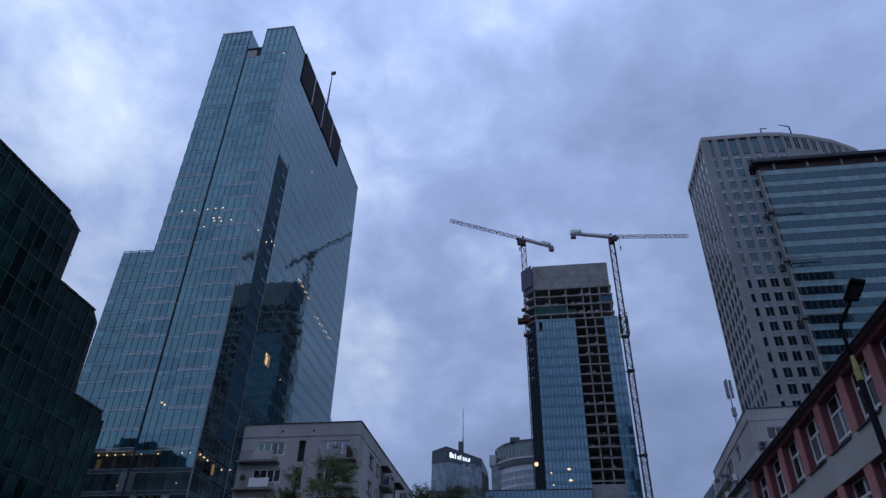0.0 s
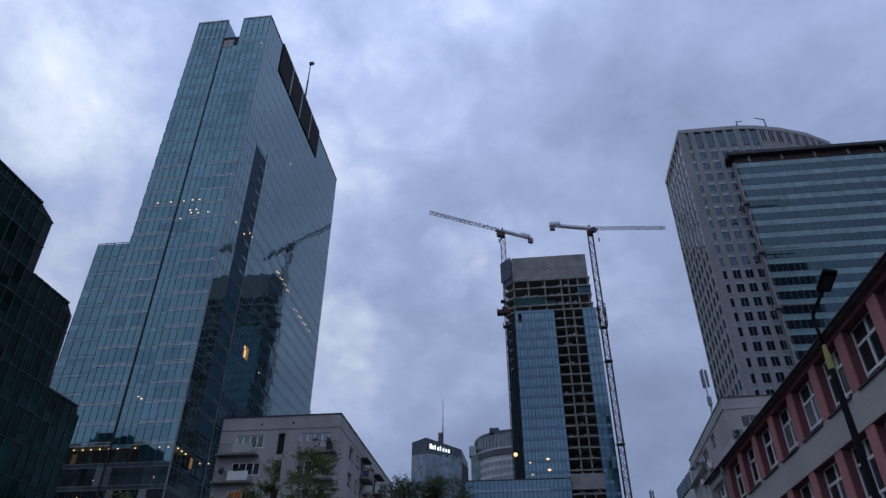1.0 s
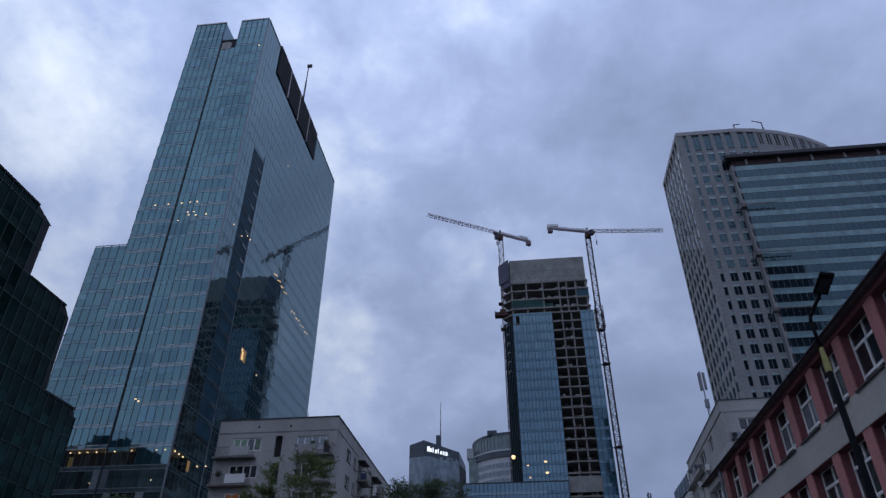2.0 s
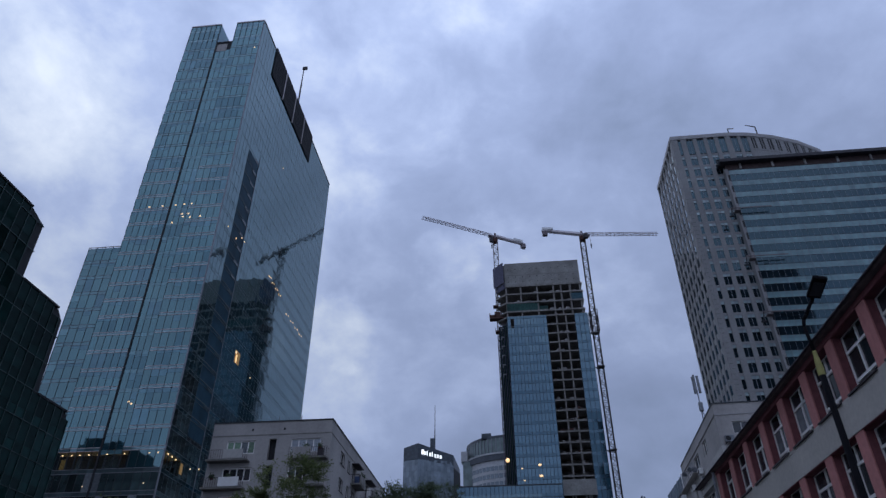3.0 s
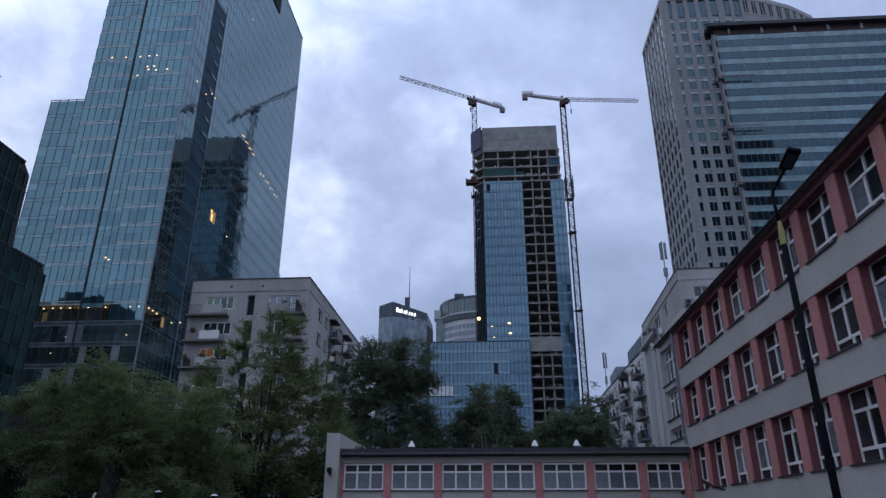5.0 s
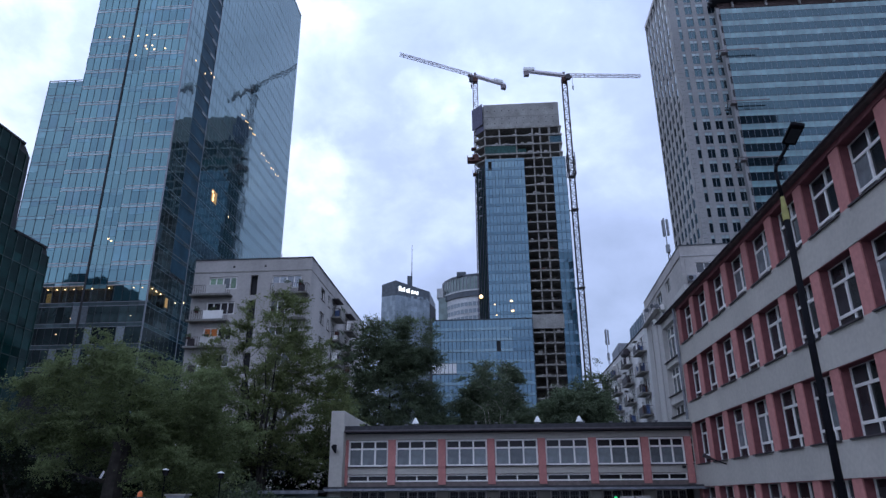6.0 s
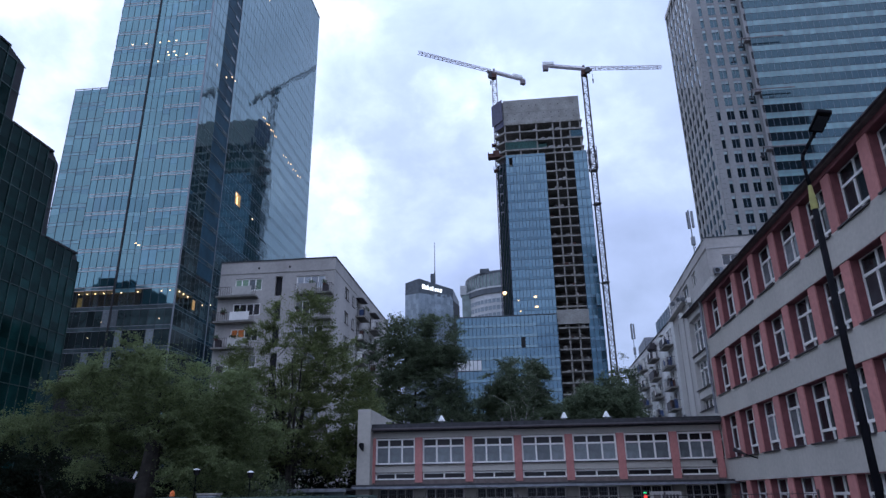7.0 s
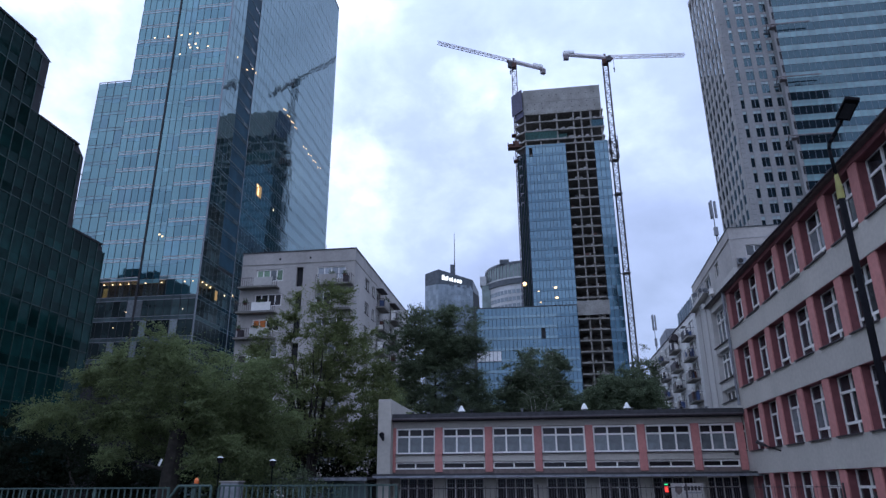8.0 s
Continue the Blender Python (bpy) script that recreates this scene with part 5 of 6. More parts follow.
def long_block():
    """The block behind the school: a taller stair end, a blind stretch and a balconied stretch."""
    t = thing("long_apartment_block", "pale grey apartment block with a stepped roof and many balconies", "apartment building", pose(18.7, 62.9, 0, 0, 0, -2.4))
    d = 57.0
    f = along((0, d), (0, 0))          # west face, u runs towards the viewer

    def u(y):
        return d - y
    holes = []
    s = 2.62
    fl = [19.4 - s * k for k in range(7)]
    # each bay: a door and a window on the balcony, then two windows
    bays = [22.0 + 9.1 * k for k in range(4)]
    spans = ((0.5, 1.4, 0.05), (1.9, 3.5, 0.85), (5.0, 6.2, 0.85), (7.2, 7.9, 1.1))
    openings = [(u(y + b), u(y + a), z + c, z + 2.15) for z in fl for y in bays for a, b, c in spans if y + b < 56.5]
    holes += openings
    for z in fl[:5]:
        holes += [(u(5.6), u(4.4), z - 0.2, z + 1.1)]
    f2 = along((-1.5, d), (0, 20.9))   # the balconied stretch bends slightly forward
    part("west_wall", wall_with_holes(0, u(20.9), 0, 22.4, [q for q in holes if q[1] < u(20.9)], 0.35), "render_white", t, at=f2)
    part("west_wall", wall_with_holes(u(20.9), d, 0, 21.2, [q for q in holes if q[0] > u(20.9)], 0.35), "plaster_pale", t, at=f)
    part("core", boxes((1.2, 13, 0.5, 20.9, 0, 20.8), (1.2, 13, 20.9, d, 0, 22.3)), "core", t)
    bm = bmesh.new()
    prism(bm, [(-0.1, 20.9), (13, 20.9), (13, d + 0.2), (-1.62, d + 0.2)], 22.4, 22.55)
    part("roof", bm, "roofing", t)
    # taller end
    hh = [(u(7.6), u(5.7), 22.3, 23.7), (u(13.2), u(10.2), 22.35, 23.65), (u(17.4), u(15.8), 22.3, 23.6)]
    part("upper_west_wall", wall_with_holes(u(20.7), u(0.0), 21.2, 25.1, hh, 0.35), "plaster", t, at=f)
    for a, b, z0, z1 in hh:
        window_unit(t, f, a, b, z0, z1, "glass_window", 2)
    fh = [(1.35, 2.95, 22.25, 23.35), (4.6, 6.4, 22.25, 23.35)] + [(1.7, 3.4, z + 0.9, z + 2.4) for z in fl[:4]]
    part("south_wall", wall_with_holes(0.36, 13, 0, 25.1, fh, 0.35), "plaster", t)
    for a, b, z0, z1 in fh:
        window_unit(t, Matrix.Identity(4), a, b, z0, z1, ["glass_window", "glass_window", "glass_curtain"], 2)
    part("upper_core", boxes((1.2, 13, 0.9, 20.5, 20.8, 24.9)), "core", t)
    part("upper_roof", boxes((-0.06, 13, -0.06, 20.8, 25.1, 25.2)), "mullion", t)
    part("cornice_line", boxes((-0.03, 13, -0.05, -0.0, 24.0, 24.12)), "stone_joint", t)
    part("cornice_line", boxes((-0.06, 0.0, 0, 20.7, 24.0, 24.12)), "concrete_dark", t)
    # ribs on the blind stretch
    rib = mesh_of("rib", boxes((-0.06, 0.06, -0.08, 0.0, 0, 20.9)), "plaster")
    for k in range(3):
        part("rib", rib, "plaster", t, at=f @ Matrix.Translation((u(11.0 + k * 3.4), 0, 0)))
    bm = bmesh.new()
    bar(bm, (u(9.6), -0.16, 0), (u(9.6), -0.16, 21), 0.10, n=8)
    part("downpipe", bm, "galv", t, at=f)
    # roof railing with mesh panels
    for k in range(6):
        y0 = 21.2 + k * 1.7
        p = part("railing_panel", boxes((u(y0 + 1.6), u(y0), 0.05, 0.09, 22.6, 24.3)), "glass_far", t, "pale translucent railing panel", at=f2)
        part("railing_post", boxes((u(y0) + 0.02, u(y0) + 0.08, 0.0, 0.12, 22.5, 24.4)), "galv", p)
    for a, b, z0, z1 in openings:
        window_unit(t, f2, a, b, z0, z1, ["glass_dim", "glass_window", "glass_dim", "glass_curtain"], 1 if b - a < 1 else 2, depth=0.16)
        if z1 - z0 < 1.5:
            part("window_sill", boxes((a - 0.05, b + 0.05, -0.09, 0.12, z0 - 0.05, z0)), "sill", t, at=f2)
    for z in fl:
        for k, y in enumerate(bays):
            u0, u1 = u(y + 4.1), u(y + 0.1)
            bal = balcony(t, f2, u0, u1, z, 1.0, (u0 + 0.3 + rng.random(), u1 - rng.random() * 1.2), rng.choice(["sill", "plaster", "balcony_blue", "concrete_dark", "sill"]))
            for q in range(7):
                a, tall = u0 + 0.15 + rng.random() * 3.2, 0.5 + rng.random() * 0.8
                piece = bevelled(boxes((a, a + 0.25 + rng.random() * 0.35, -0.8 + 0.3 * rng.random(), -0.35, z + 0.02, z + tall)), 0.03, 1)
                part("balcony_clutter", piece, rng.choice(["balcony_blue", "balcony_blue", "white_frame", "rust", "black", "sill"]), bal)
            for q in range(2):
                if rng.random() < 0.7:      # washing and blankets over the rail
                    a = u0 + 0.3 + rng.random() * 2.8
                    part("hung_blanket", boxes((a, a + 0.7, -1.07, -1.02, z + 0.25, z + 1.06), (a, a + 0.7, -1.07, -0.88, z + 1.05, z + 1.08)), rng.choice(["balcony_blue", "white_frame", "sill", "rust"]), bal)
            # hoods over some windows between the balconies
            if rng.random() < 0.5 and y + 6.4 < 56:
                part("window_hood", boxes((u(y + 6.3), u(y + 4.9), -0.45, 0.0, z + 2.2, z + 2.26)), "concrete_dark", t, at=f2)
    # domed awning over one balcony
    bm = bmesh.new()
    bar(bm, (u(34.6), -0.45, 21.3), (u(32.4), -0.45, 21.3), 0.5, n=14)
    part("awning", bm, "sill", t, "dark rounded balcony awning", at=f2)
    for y, z in ((9.0, 22.0), (14.0, 21.6)):
        a = part("air_conditioner", bevelled(boxes((-0.5, -0.08, y, y + 0.8, z - 0.9, z - 0.3)), 0.03, 1), "white_frame", t, "outdoor air-conditioning unit")
        part("fan_grille", (lambda b: (bar(b, (-0.52, y + 0.4, z - 0.6), (-0.5, y + 0.4, z - 0.6), 0.22, n=12), b)[1])(bmesh.new()), "black", a)
    part("roof_hut", bevelled(boxes((-0.45, 5.0, 43.0, 51.0, 22.55, 24.85)), 0.05, 1), "galv", t, "grey sheet-clad roof hut")
    dish = bmesh.new()
    bmesh.ops.create_uvsphere(dish, u_segments=14, v_segments=8, radius=0.45)
    bmesh.ops.scale(dish, verts=dish.verts, vec=(1, 0.25, 1))
    dish_mesh = mesh_of("satellite_dish", dish.copy(), "white_frame")
    bmesh.ops.scale(dish, verts=dish.verts, vec=(0.62, 0.5, 0.62))
    small_dish = mesh_of("satellite_dish", dish, "galv")
    for k, (y, z) in enumerate(((23.4, 17.6), (27.0, 20.6), (30.2, 14.8), (33.2, 12.2), (36.4, 17.9), (39.8, 20.4))):
        part("satellite_dish", dish_mesh, "white_frame", t, at=f2 @ Matrix.Translation((u(y), -1.0, z)) @ Euler((0.5, 0, 0.4 * k)).to_matrix().to_4x4())
    # service ledge with a rail and dishes under the taller end
    ledge = part("service_ledge", boxes((-0.62, 0.0, 11.5, 20.9, 21.9, 22.02)), "plaster_pale", t, "narrow railed service ledge")
    bm = boxes((-0.6, -0.56, 11.5, 20.9, 23.0, 23.04), (-0.6, -0.56, 11.5, 20.9, 22.5, 22.54))
    for y in steps(11.5, 20.9, 9):
        bar(bm, (-0.58, y, 22.0), (-0.58, y, 23.05), 0.025, n=5)
    part("ledge_rail", bm, "galv", ledge)
    for y, z, turn in ((10.4, 21.9, 0.2), (12.9, 22.6, -0.3), (16.2, 23.0, 0.1)):
        part("satellite_dish", small_dish, "galv", t, at=Matrix.Translation((-0.62, y, z)) @ Euler((0.4, 0, -0.5 + turn)).to_matrix().to_4x4())
    bm = bmesh.new()
    bar(bm, (0.3, 21.6, 22.5), (0.3, 21.6, 24.5), 0.4, n=12)
    part("roof_vent", bevelled(bm, 0.05, 1), "white_frame", t, "pale drum-shaped roof vent")
    for k in range(5):
        part("roof_box", boxes((0.4, 1.2, 33 + k * 1.3, 33.6 + k * 1.3, 22.55, 23.1 + 0.5 * (k % 3))), "plaster", t)


long_block()


def wall_cooler():
    t = thing("air_conditioner", "grey outdoor air-conditioning unit on wall brackets", "air conditioner", pose(18.7, 62.9, 0, 0, 0, -2.4))
    part("casing", bevelled(boxes((0.35, 1.15, -0.5, -0.15, 21.35, 21.95)), 0.03, 1), "galv", t)
    bm = bmesh.new()
    bar(bm, (0.62, -0.53, 21.65), (0.62, -0.5, 21.65), 0.23, n=14)
    part("fan_grille", bm, "black", t)
    part("bracket", boxes((0.4, 0.46, -0.5, 0.0, 21.25, 21.34), (1.04, 1.1, -0.5, 0.0, 21.25, 21.34)), "sill", t)


wall_cooler()


def antenna(base, h, n):
    t = thing("phone_antenna", "slim rooftop phone antenna with grey panels", "antenna", pose(*base), group="roof antennas")
    bm = bmesh.new()
    bar(bm, (0, 0, 0), (0, 0, h), 0.07, 0.05, 8)
    bar(bm, (0, 0, h * 0.35), (0.5, 0.3, 0), 0.035, n=6)
    part("pole", bm, "galv", t)
    for k in range(n):
        a = 2.1 * k
        part("antenna_panel", bevelled(boxes((-0.13, 0.13, -0.09, 0.09, h * 0.62, h * 0.98)), 0.04, 1), "galv", t, at=pose(0.28 * math.cos(a), 0.28 * math.sin(a), 0, 0, 0, 40 * k))
    part("radio_unit", bevelled(boxes((-0.2, 0.2, -0.3, 0.05, h * 0.25, h * 0.42)), 0.03, 1), "galv", t)


antenna((19.3, 68.9, 25.2), 5.4, 3)
antenna((20.4, 117.6, 22.5), 7.5, 3)


# ---------- school: four storeys, salmon piers between grey bands ----------
def pink_wing():
    t = thing("school_wing", "four-storey school wing with salmon piers and grey bands", "school", pose(10.8, 42.6, 0))
    length = 40.0
    f = along((0, 0), (0, -length))      # u runs towards the viewer; u = 42.6 - y
    pitch, pw, first = 2.72, 0.62, 4.2
    piers = [first + pitch * k for k in range(14)]
    sills, heads = (0.5, 3.62, 6.88, 10.1), (2.5, 5.78, 9.0, 12.14)
    bands = ((0.0, 0.5), (2.5, 3.62), (5.78, 6.88), (9.0, 10.1), (12.14, 12.3))
    # The topmost band takes the darkened red for the shade under the eaves.
    for z0, z1 in bands:
        part("band", boxes((first - 0.3, length, 0.0, 0.55, z0, z1)), "reveal" if z1 > 12.2 else "school_grey", t, "lintel band in the red darkened for shade" if z1 > 12.2 else "grey rendered band", at=f)
    for k, z in enumerate(sills):
        pm = mesh_of("pier", bevelled(boxes((-pw / 2, pw / 2, 0.03, 0.09, z, heads[k])), 0.012, 1), "school_pink")
        # Pier sides carry the recess shade in a darker red.
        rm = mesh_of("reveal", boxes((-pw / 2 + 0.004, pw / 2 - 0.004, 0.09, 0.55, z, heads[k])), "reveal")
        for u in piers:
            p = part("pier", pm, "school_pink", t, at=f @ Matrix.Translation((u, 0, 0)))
            part("reveal", rm, "reveal", p, "window reveal, its red darkened for shade")
    part("core", boxes((0.9, 13, -length, -0.4, 0, 12.3)), "core", t)
    # windows: frame with a transom light above, a low light below
    ww = pitch - pw

    def school_frame(h):
        """Two top lights, a narrow and a wide casement, two low lights; each pane as (u0, u1, z0, z1)."""
        a, b, e = 0.44, h - 0.62, 0.048
        rows = [(0.0, a, 0.5), (a, b, 0.42), (b, h, 0.5)]
        cells = [(u0 + e, u1 - e, r0 + e, r1 - e) for r0, r1, c in rows for u0, u1 in ((0.0, ww * c), (ww * c, ww))]
        return mesh_of("window", wall_with_holes(0, ww, 0, h, cells, 0.09), "white_frame"), cells
    for k, z in enumerate(sills):
        h = heads[k] - z
        me, cells = school_frame(h)
        for i in range(len(piers) - 1):
            u0 = piers[i] + pw / 2
            win = part("window", me, "white_frame", t, at=f @ Matrix.Translation((u0, 0.36, z)))
            drawn = rng.random() < 0.45
            for a, b, r0, r1 in cells:
                mt = "glass_curtain" if drawn and r1 - r0 > 0.7 and rng.random() < 0.7 else "glass_school"
                part("pane", pane_mesh(b - a + 0.02, r1 - r0 + 0.02, mt, 0.02), mt, win, at=Matrix.Translation(((a + b) / 2, 0.05, (r0 + r1) / 2)))
            part("window_head", boxes((u0 + 0.005, u0 + ww - 0.005, 0.01, 0.36, heads[k] - 0.03, heads[k] - 0.004)), "reveal", t, "lintel underside, its red darkened for shade", at=f)
            part("window_sill", boxes((u0, u0 + ww, -0.07, 0.36, z - 0.04, z + 0.012)), "sill", t, at=f)
            if k and rng.random() < 0.75:
                part("window_handle", boxes((u0 + ww * 0.78, u0 + ww * 0.86, 0.26, 0.35, z + 0.02, z + 0.36)), "white_frame", t, at=f)
    # plain end stretch beyond the first pier
    holes = [(0.3, 3.72, z, zh) for z, zh in ((9.76, 11.9), (7.7, 9.4), (6.48, 7.18), (3.7, 5.2))]
    part("end_wall", wall_with_holes(0.0, first - 0.31, 0, 12.3, holes, 0.4, 0.02), "plaster_pale", t, at=f)
    for a, b, z0, z1 in holes:
        win = window_unit(t, f, a, b, z0, z1, ["glass_school", "glass_school", "glass_curtain"], 4, depth=0.29, frame_w=0.11)
        if z1 - z0 > 1:
            part("transom", boxes((0.06, b - a - 0.06, -0.02, 0.07, (z1 - z0) * 0.66, (z1 - z0) * 0.66 + 0.1)), "white_frame", win)
        part("window_sill", boxes((a - 0.05, b + 0.05, -0.08, 0.2, z0 - 0.05, z0)), "sill", t, at=f)
    part("north_wall", boxes((0.0, 13, -0.4, -0.02, 0, 12.3)), "plaster_pale", t)
    bm = bmesh.new()
    bar(bm, (first - 0.22, -0.13, 6), (first - 0.22, -0.13, 12.3), 0.075, n=8)
    part("downpipe", bm, "galv", t, at=f)
    # roof with overhanging eaves
    part("soffit", boxes((0.1, length, -0.19, 0.6, 12.3, 12.33)), "eaves", t, "brown soffit board", at=f)
    part("roof_overhang", boxes((0.0, length, -0.22, 0.6, 12.334, 12.4)), "eaves", t, "dark brown boarded eaves", at=f)
    part("gutter", (lambda b: (bar(b, (0.0, -0.25, 12.39), (length, -0.25, 12.39), 0.045, n=8), b)[1])(bmesh.new()), "sill", t, at=f)
    bm = bmesh.new()
    v = [bm.verts.new(p) for p in ((0.0, -0.22, 12.41), (length, -0.22, 12.41), (length, 6.5, 12.9), (0.0, 6.5, 12.9), (length, 13.5, 12.41), (0.0, 13.5, 12.41))]
    bm.faces.new((v[0], v[1], v[2], v[3]))
    bm.faces.new((v[3], v[2], v[4], v[5]))
    bm.faces.new((v[0], v[3], v[5]))
    bm.faces.new((v[1], v[4], v[2]))
    part("roof", bm, "roofing", t, at=f)
    # flood lamp on an arm
    y = 42.6 - 33.6
    bm = bmesh.new()
    bar(bm, (y, 0, 3.42), (y - 0.05, -0.55, 3.62), 0.028, n=6)
    arm = part("lamp_arm", bm, "pole", t, at=f)
    bm = bmesh.new()
    bar(bm, (y - 0.05, -0.5, 3.6), (y - 0.13, -0.98, 3.85), 0.045, 0.10, 8)
    part("lamp_head", bm, "sill", arm)


pink_wing()


def link_building():
    t = thing("school_link_building", "two-storey school link with wide white windows and salmon piers", "school", pose(-9.15, 38.9, 0))
    w = 19.9
    px = [0.75] + [v + 9.15 for v in (-5.77, -2.94, -0.19, 2.62, 5.42, 8.26)] + [19.75]
    pw = 0.42
    part("fascia", boxes((0.75, w, 0.0, 0.4, 5.12, 5.45)), "school_grey", t, "grey fascia band")
    part("roof_edge", boxes((0.72, w + 0.1, -0.45, 10, 5.6, 5.86), (0.72, w + 0.1, -0.25, 0.4, 5.45, 5.6)), "roofing", t, "dark bitumen roof edge")
    part("gutter", (lambda b: (bar(b, (0.75, -0.5, 5.55), (w, -0.5, 5.55), 0.08, n=8), b)[1])(bmesh.new()), "sill", t)
    part("end_slab", bevelled(boxes((0, 0.75, -0.75, 10, 0, 6.68)), 0.02, 1), "school_grey", t, "tall grey end wall")
    part("core", boxes((0.8, w, 0.75, 10, 0, 5.4)), "core", t)
    part("band", boxes((0.75, w, 0.0, 0.4, 3.26, 3.66)), "school_grey", t, "grey band under the windows")
    part("band", boxes((0.75, w, 0.02, 0.4, 2.6, 2.84)), "eaves", t)
    pm = mesh_of("pier", bevelled(boxes((-pw / 2, pw / 2, -0.06, 0.4, 2.7, 5.12)), 0.01, 1), "school_pink")
    for x in px[1:-1]:
        part("pier", pm, "school_pink", t, at=pose(x, 0, 0))
    part("pier", boxes((0.75, 0.9, -0.05, 0.4, 2.7, 5.12)), "school_pink", t)
    part("pier", boxes((w - 0.35, w + 0.02, -0.05, 0.4, 2.7, 5.12)), "school_pink", t)
    for i in range(7):
        a, b = px[i] + (0.15 if i == 0 else pw / 2), px[i + 1] - (pw / 2 if i < 6 else 0.2)
        ww, h = b - a, 1.42
        ty = 0.95
        win = part("window", lattice_frame(ww, h, [ww * k / 3 for k in range(4)], [0, ty, h], 0.095, 0.08), "white_frame", t, at=pose(a, 0.1, 3.68))
        for k in range(3):
            part("pane", pane_mesh(ww / 3 - 0.03, ty - 0.03, "glass_curtain", 0.02), "", win, at=pose(ww * (k + 0.5) / 3, 0.05, ty / 2))
            part("pane", pane_mesh(ww / 3 - 0.03, h - ty - 0.03, "glass_dim", 0.02), "", win, at=pose(ww * (k + 0.5) / 3, 0.05, (ty + h) / 2))
        part("window_sill", boxes((a, b, -0.1, 0.15, 3.63, 3.68)), "sill", t)
        h2 = 0.38
        win = part("low_window", lattice_frame(ww, h2, [0, ww / 2, ww], [0, h2], 0.08, 0.08), "white_frame", t, at=pose(a, 0.12, 2.86))
        for k in range(2):
            part("pane", pane_mesh(ww / 2 - 0.04, h2 - 0.05, "glass_dim", 0.02), "", win, at=pose(ww * (k + 0.5) / 2, 0.05, h2 / 2))
    # canopy and ground floor
    part("canopy", boxes((-0.1, w + 0.3, -1.3, 0.0, 2.42, 2.6)), "roofing", t, "dark flat canopy over the ground floor")
    part("canopy_edge", boxes((-0.1, w + 0.3, -1.36, -1.3, 2.38, 2.5)), "galv", t)
    for i, x in enumerate(px[:-1]):
        part("ground_pillar", boxes((x - 0.3, x + 0.35, 0.05, 0.5, 0, 2.42)), "school_grey", t)
        a, b = x + 0.36, px[i + 1] - 0.31
        win = part("ground_window", lattice_frame(b - a, 1.8, steps(0, b - a, 4), [0, 1.25, 1.8], 0.07, 0.08), "white_frame", t, at=pose(a, 0.3, 0.6))
        for k in range(4):
            part("pane", pane_mesh((b - a) / 4 - 0.03, 1.74, "glass_dim", 0.02), "", win, at=pose((b - a) * (0.125 + 0.25 * k), 0.05, 0.9))
        bm = bmesh.new()
        for k in range(15):
            u = 0.1 + k * (b - a - 0.2) / 14
            bar(bm, (u, -0.12, 0.1), (u, -0.12, 1.75), 0.012)
        bar(bm, (0.05, -0.12, 1.5), (b - a - 0.05, -0.12, 1.5), 0.014)
        bar(bm, (0.05, -0.12, 0.6), (b - a - 0.05, -0.12, 0.6), 0.014)
        part("window_grille", bm, "galv", win)
        part("plinth", boxes((a, b, 0.1, 0.5, 0, 0.6)), "school_grey", t)
    # wall lamp
    bm = bmesh.new()
    bar(bm, (0.35, -0.75, 4.45), (0.35, -1.0, 4.6), 0.03, n=6)
    bar(bm, (0.28, -0.95, 4.72), (0.45, -1.25, 4.38), 0.16, 0.05, 10)
    part("wall_lamp", bm, "pole", t, "black wall-mounted lamp")
    part("camera_box", boxes((19.3, 19.45, -0.2, 0.0, 3.45, 3.6)), "black", t)
    # roof cowls
    for x in (-4.59, 2.56, 4.96):
        c = thing("roof_cowl", "small white conical roof vent cowl", "vent", pose(x, 40.2, 5.86), group="roof vent cowls")
        bm = bmesh.new()
        bar(bm, (0, 0, 0.26), (0, 0, 0.60), 0.22, 0.04, 12)
        part("cap", bm, "white_sheet", c, smooth=False)
        bm = bmesh.new()
        bar(bm, (0, 0, 0), (0, 0, 0.3), 0.10, n=10)
        part("pipe", bm, "galv", c)
    for k in range(14):
        x = -8 + k * 1.3 + rng.random() * 0.6
        c = thing("roof_pipe", "short grey vent pipe on the flat roof", "vent pipe", pose(x, 40.5, 5.86), group="roof vent pipes")
        bm = bmesh.new()
        hh = 0.18 + rng.random() * 0.2
        bar(bm, (0, 0, 0), (0, 0, hh), 0.05 + rng.random() * 0.05, n=8)
        part("pipe", bm, "galv" if k % 3 else "roofing", c)
        part("cap", boxes((-0.1, 0.1, -0.1, 0.1, hh, hh + 0.03)), "galv", c)
    # signal and sign by the entrance
    s = thing("entrance_signal", "small signal box lit red and green", "signal light", pose(6.2, 37.5, 0))
    part("post", boxes((-0.04, 0.04, 0, 0.08, 0, 1.55)), "pole", s)
    part("housing", bevelled(boxes((-0.13, 0.13, -0.06, 0.1, 1.45, 2.12)), 0.02, 1), "black", s)
    for z, m_ in ((1.99, "green_led"), (1.76, "red_led")):
        part("lens", boxes((-0.08, 0.08, -0.08, -0.06, z - (0.03 if m_ == "green_led" else 0.13), z + (0.04 if m_ == "green_led" else 0.13))), m_, s)
    s = thing("entrance_sign", "pale entrance sign board with dark bars and a shield", "sign", pose(6.38, 37.52, -0.2))
    part("board", boxes((0.05, 1.65, 0, 0.05, 1.35, 2.25)), "plaster", s)
    for k in range(5):
        part("letter_bar", boxes((0.70 + k * 0.17, 0.82 + k * 0.17, -0.012, 0.0, 1.9, 2.1)), "black", s)
    part("text_bar", boxes((0.70, 1.52, -0.01, 0.0, 1.76, 1.81)), "galv", s)
    bm = bmesh.new()
